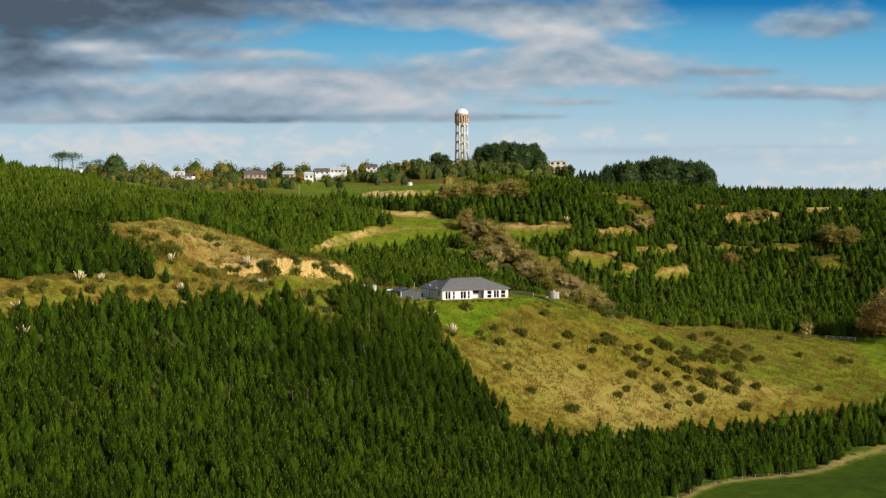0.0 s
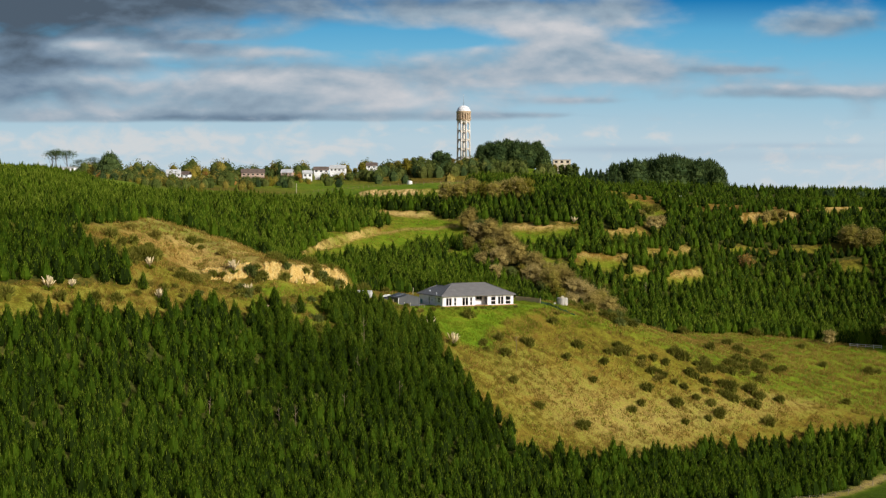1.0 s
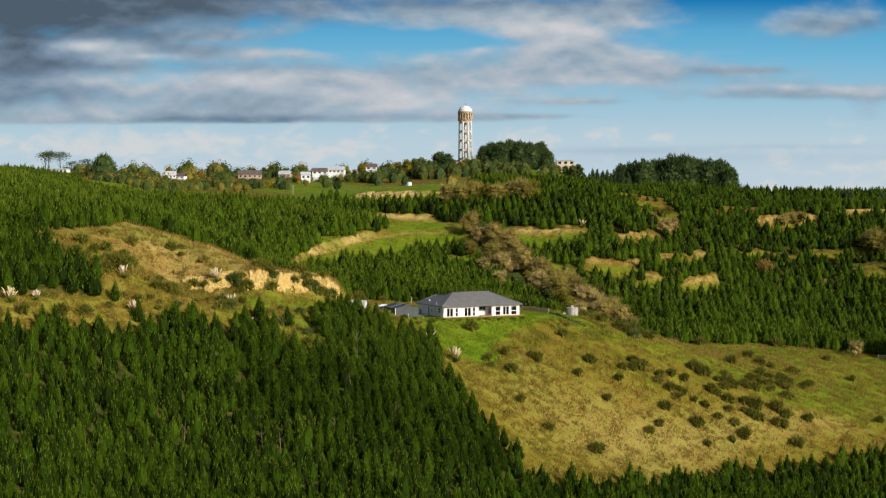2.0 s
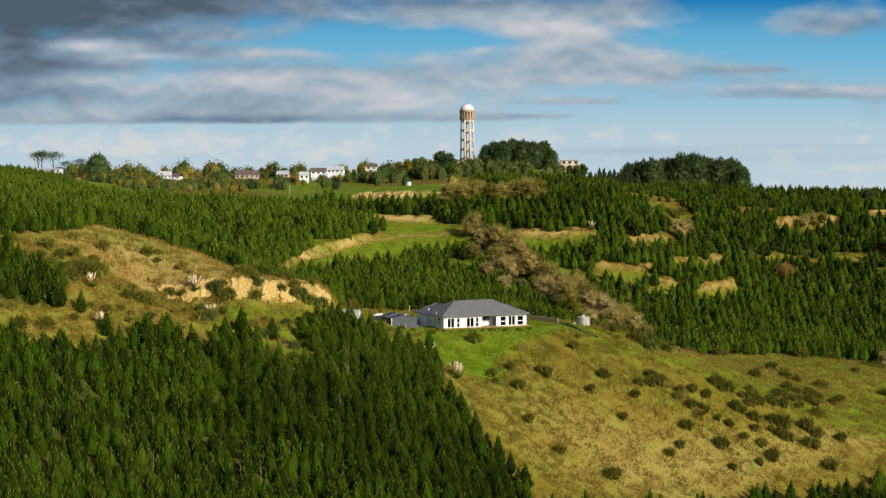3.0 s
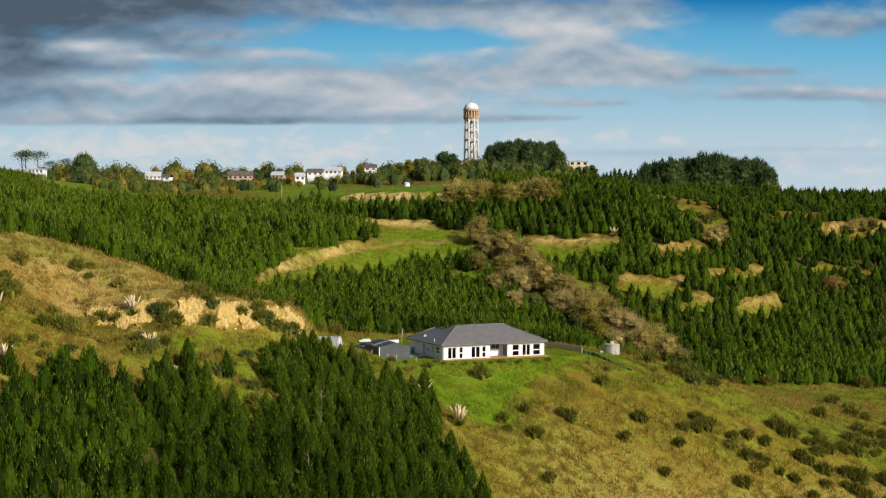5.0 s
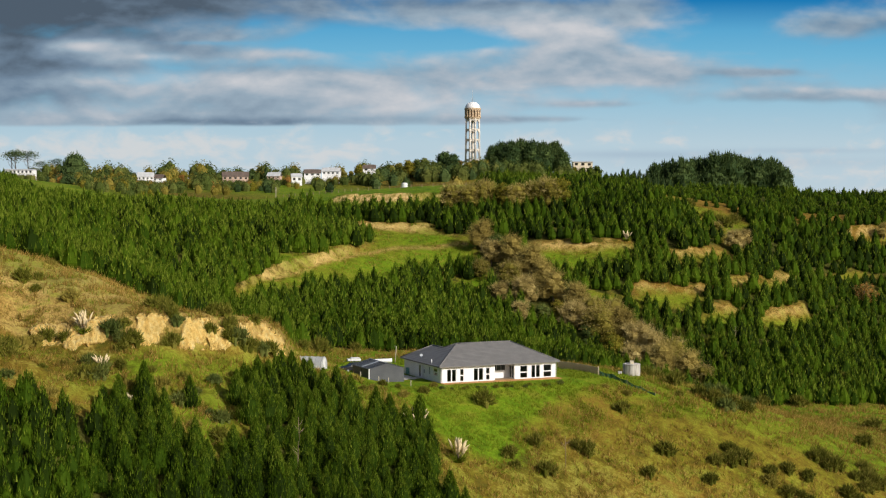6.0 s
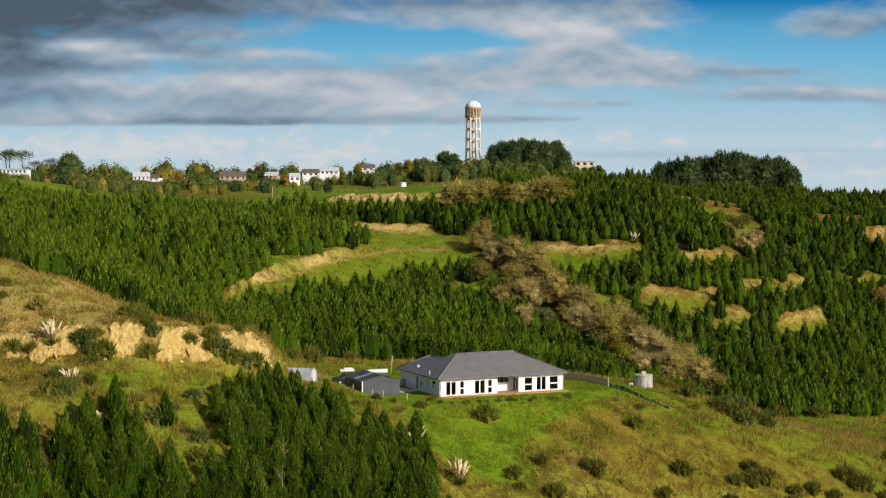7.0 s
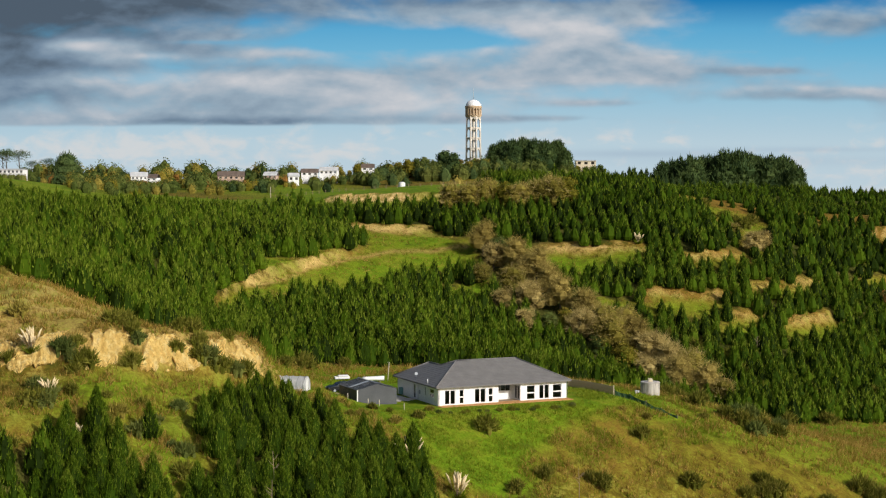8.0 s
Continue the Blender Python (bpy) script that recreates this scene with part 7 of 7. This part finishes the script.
# ---- rough grass ----
def grass_stuff(name, label, material, count, seed, spread, test, long):
    rng = np.random.default_rng(seed)
    x = rng.uniform(spread[0], spread[1], count)
    y = rng.uniform(spread[2], spread[3], count)
    clump = np.sin(x * 0.7 + 2 * np.sin(y * 0.4)) + np.sin(y * 0.9 + 1.4 * np.sin(x * 0.5)) + 0.8 * rng.normal(0, 1, count)
    keep = test(x, y) & (clump > -0.5)
    x, y = x[keep], y[keep]
    z = height(x, y)
    k = 5
    n = len(x) * k
    base = np.repeat(np.stack([x, y, z - 0.08], 1), k, 0) + np.concatenate([rng.normal(0, 0.16, (n, 2)), np.zeros((n, 1))], 1)
    way = np.concatenate([rng.normal(0, 0.5, (n, 2)), np.ones((n, 1))], 1)
    v, f = needles(base, way, long * (0.55 + 0.8 * rng.random(n)), np.full(n, 0.042), rng)
    tint = np.repeat(rng.random(len(x)), k * 3)
    return tagged(new(name, tri_mesh(name, v, f, material, tint=tint)), label, "grass", kind="stuff")


def on_rough(x, y):
    wx, wy = x + wobble(x, y, 1.2), y + wobble(y, x, 1.2)
    ok = (inside(wx, wy, SPUR) & ~inside(wx, wy, LAWN)) | inside(wx, wy, KNOLL)
    u, v = x * 0.909 + y * 0.416, -x * 0.416 + y * 0.909
    return ok & ~((u > -9) & (u < 24) & (v > -4) & (v < 22)) & (np.abs(y - cliff_line(x)) > 1.4)


def on_green(x, y):
    u, v = x * 0.909 + y * 0.416, -x * 0.416 + y * 0.909
    house_side = (u > -12) & (u < 22.5) & (v > -2.6) & (v < 24)
    return (inside(x, y, [(-20, -24), (8, -24), (16, -12), (40, 4), (44, 34), (30, 38), (-24, 30), (-24, -10)])) & ~house_side


grass_stuff("dry_grass", "tufts of long dry tan grass over the slope and knoll", DRY_BLADE, 96000, 5, (-95, 130, -62, 80), on_rough, 0.9)
grass_stuff("rough_grass", "tufts of green rough grass over the slope", GREEN_BLADE, 38000, 6, (-95, 130, -62, 80), on_rough, 0.6)
grass_stuff("lawn_edge_grass", "long lush green grass below the house", GREEN_BLADE, 34000, 7, (-24, 44, -24, 38), on_green, 0.5)


def on_clearing(x, y):
    ok = np.zeros(np.shape(x), bool)
    for ring in CLEARINGS[:10]:
        ok |= inside(x, y, ring)
    return ok


grass_stuff("hill_grass", "tufts of dry tan grass over the hillside clearings", DRY_BLADE, 15000, 8, (-48, 98, 52, 200), on_clearing, 0.6)
grass_stuff("hill_grass", "tufts of green grass over the hillside clearings", GREEN_BLADE, 36000, 9, (-48, 98, 52, 200), on_clearing, 0.5)
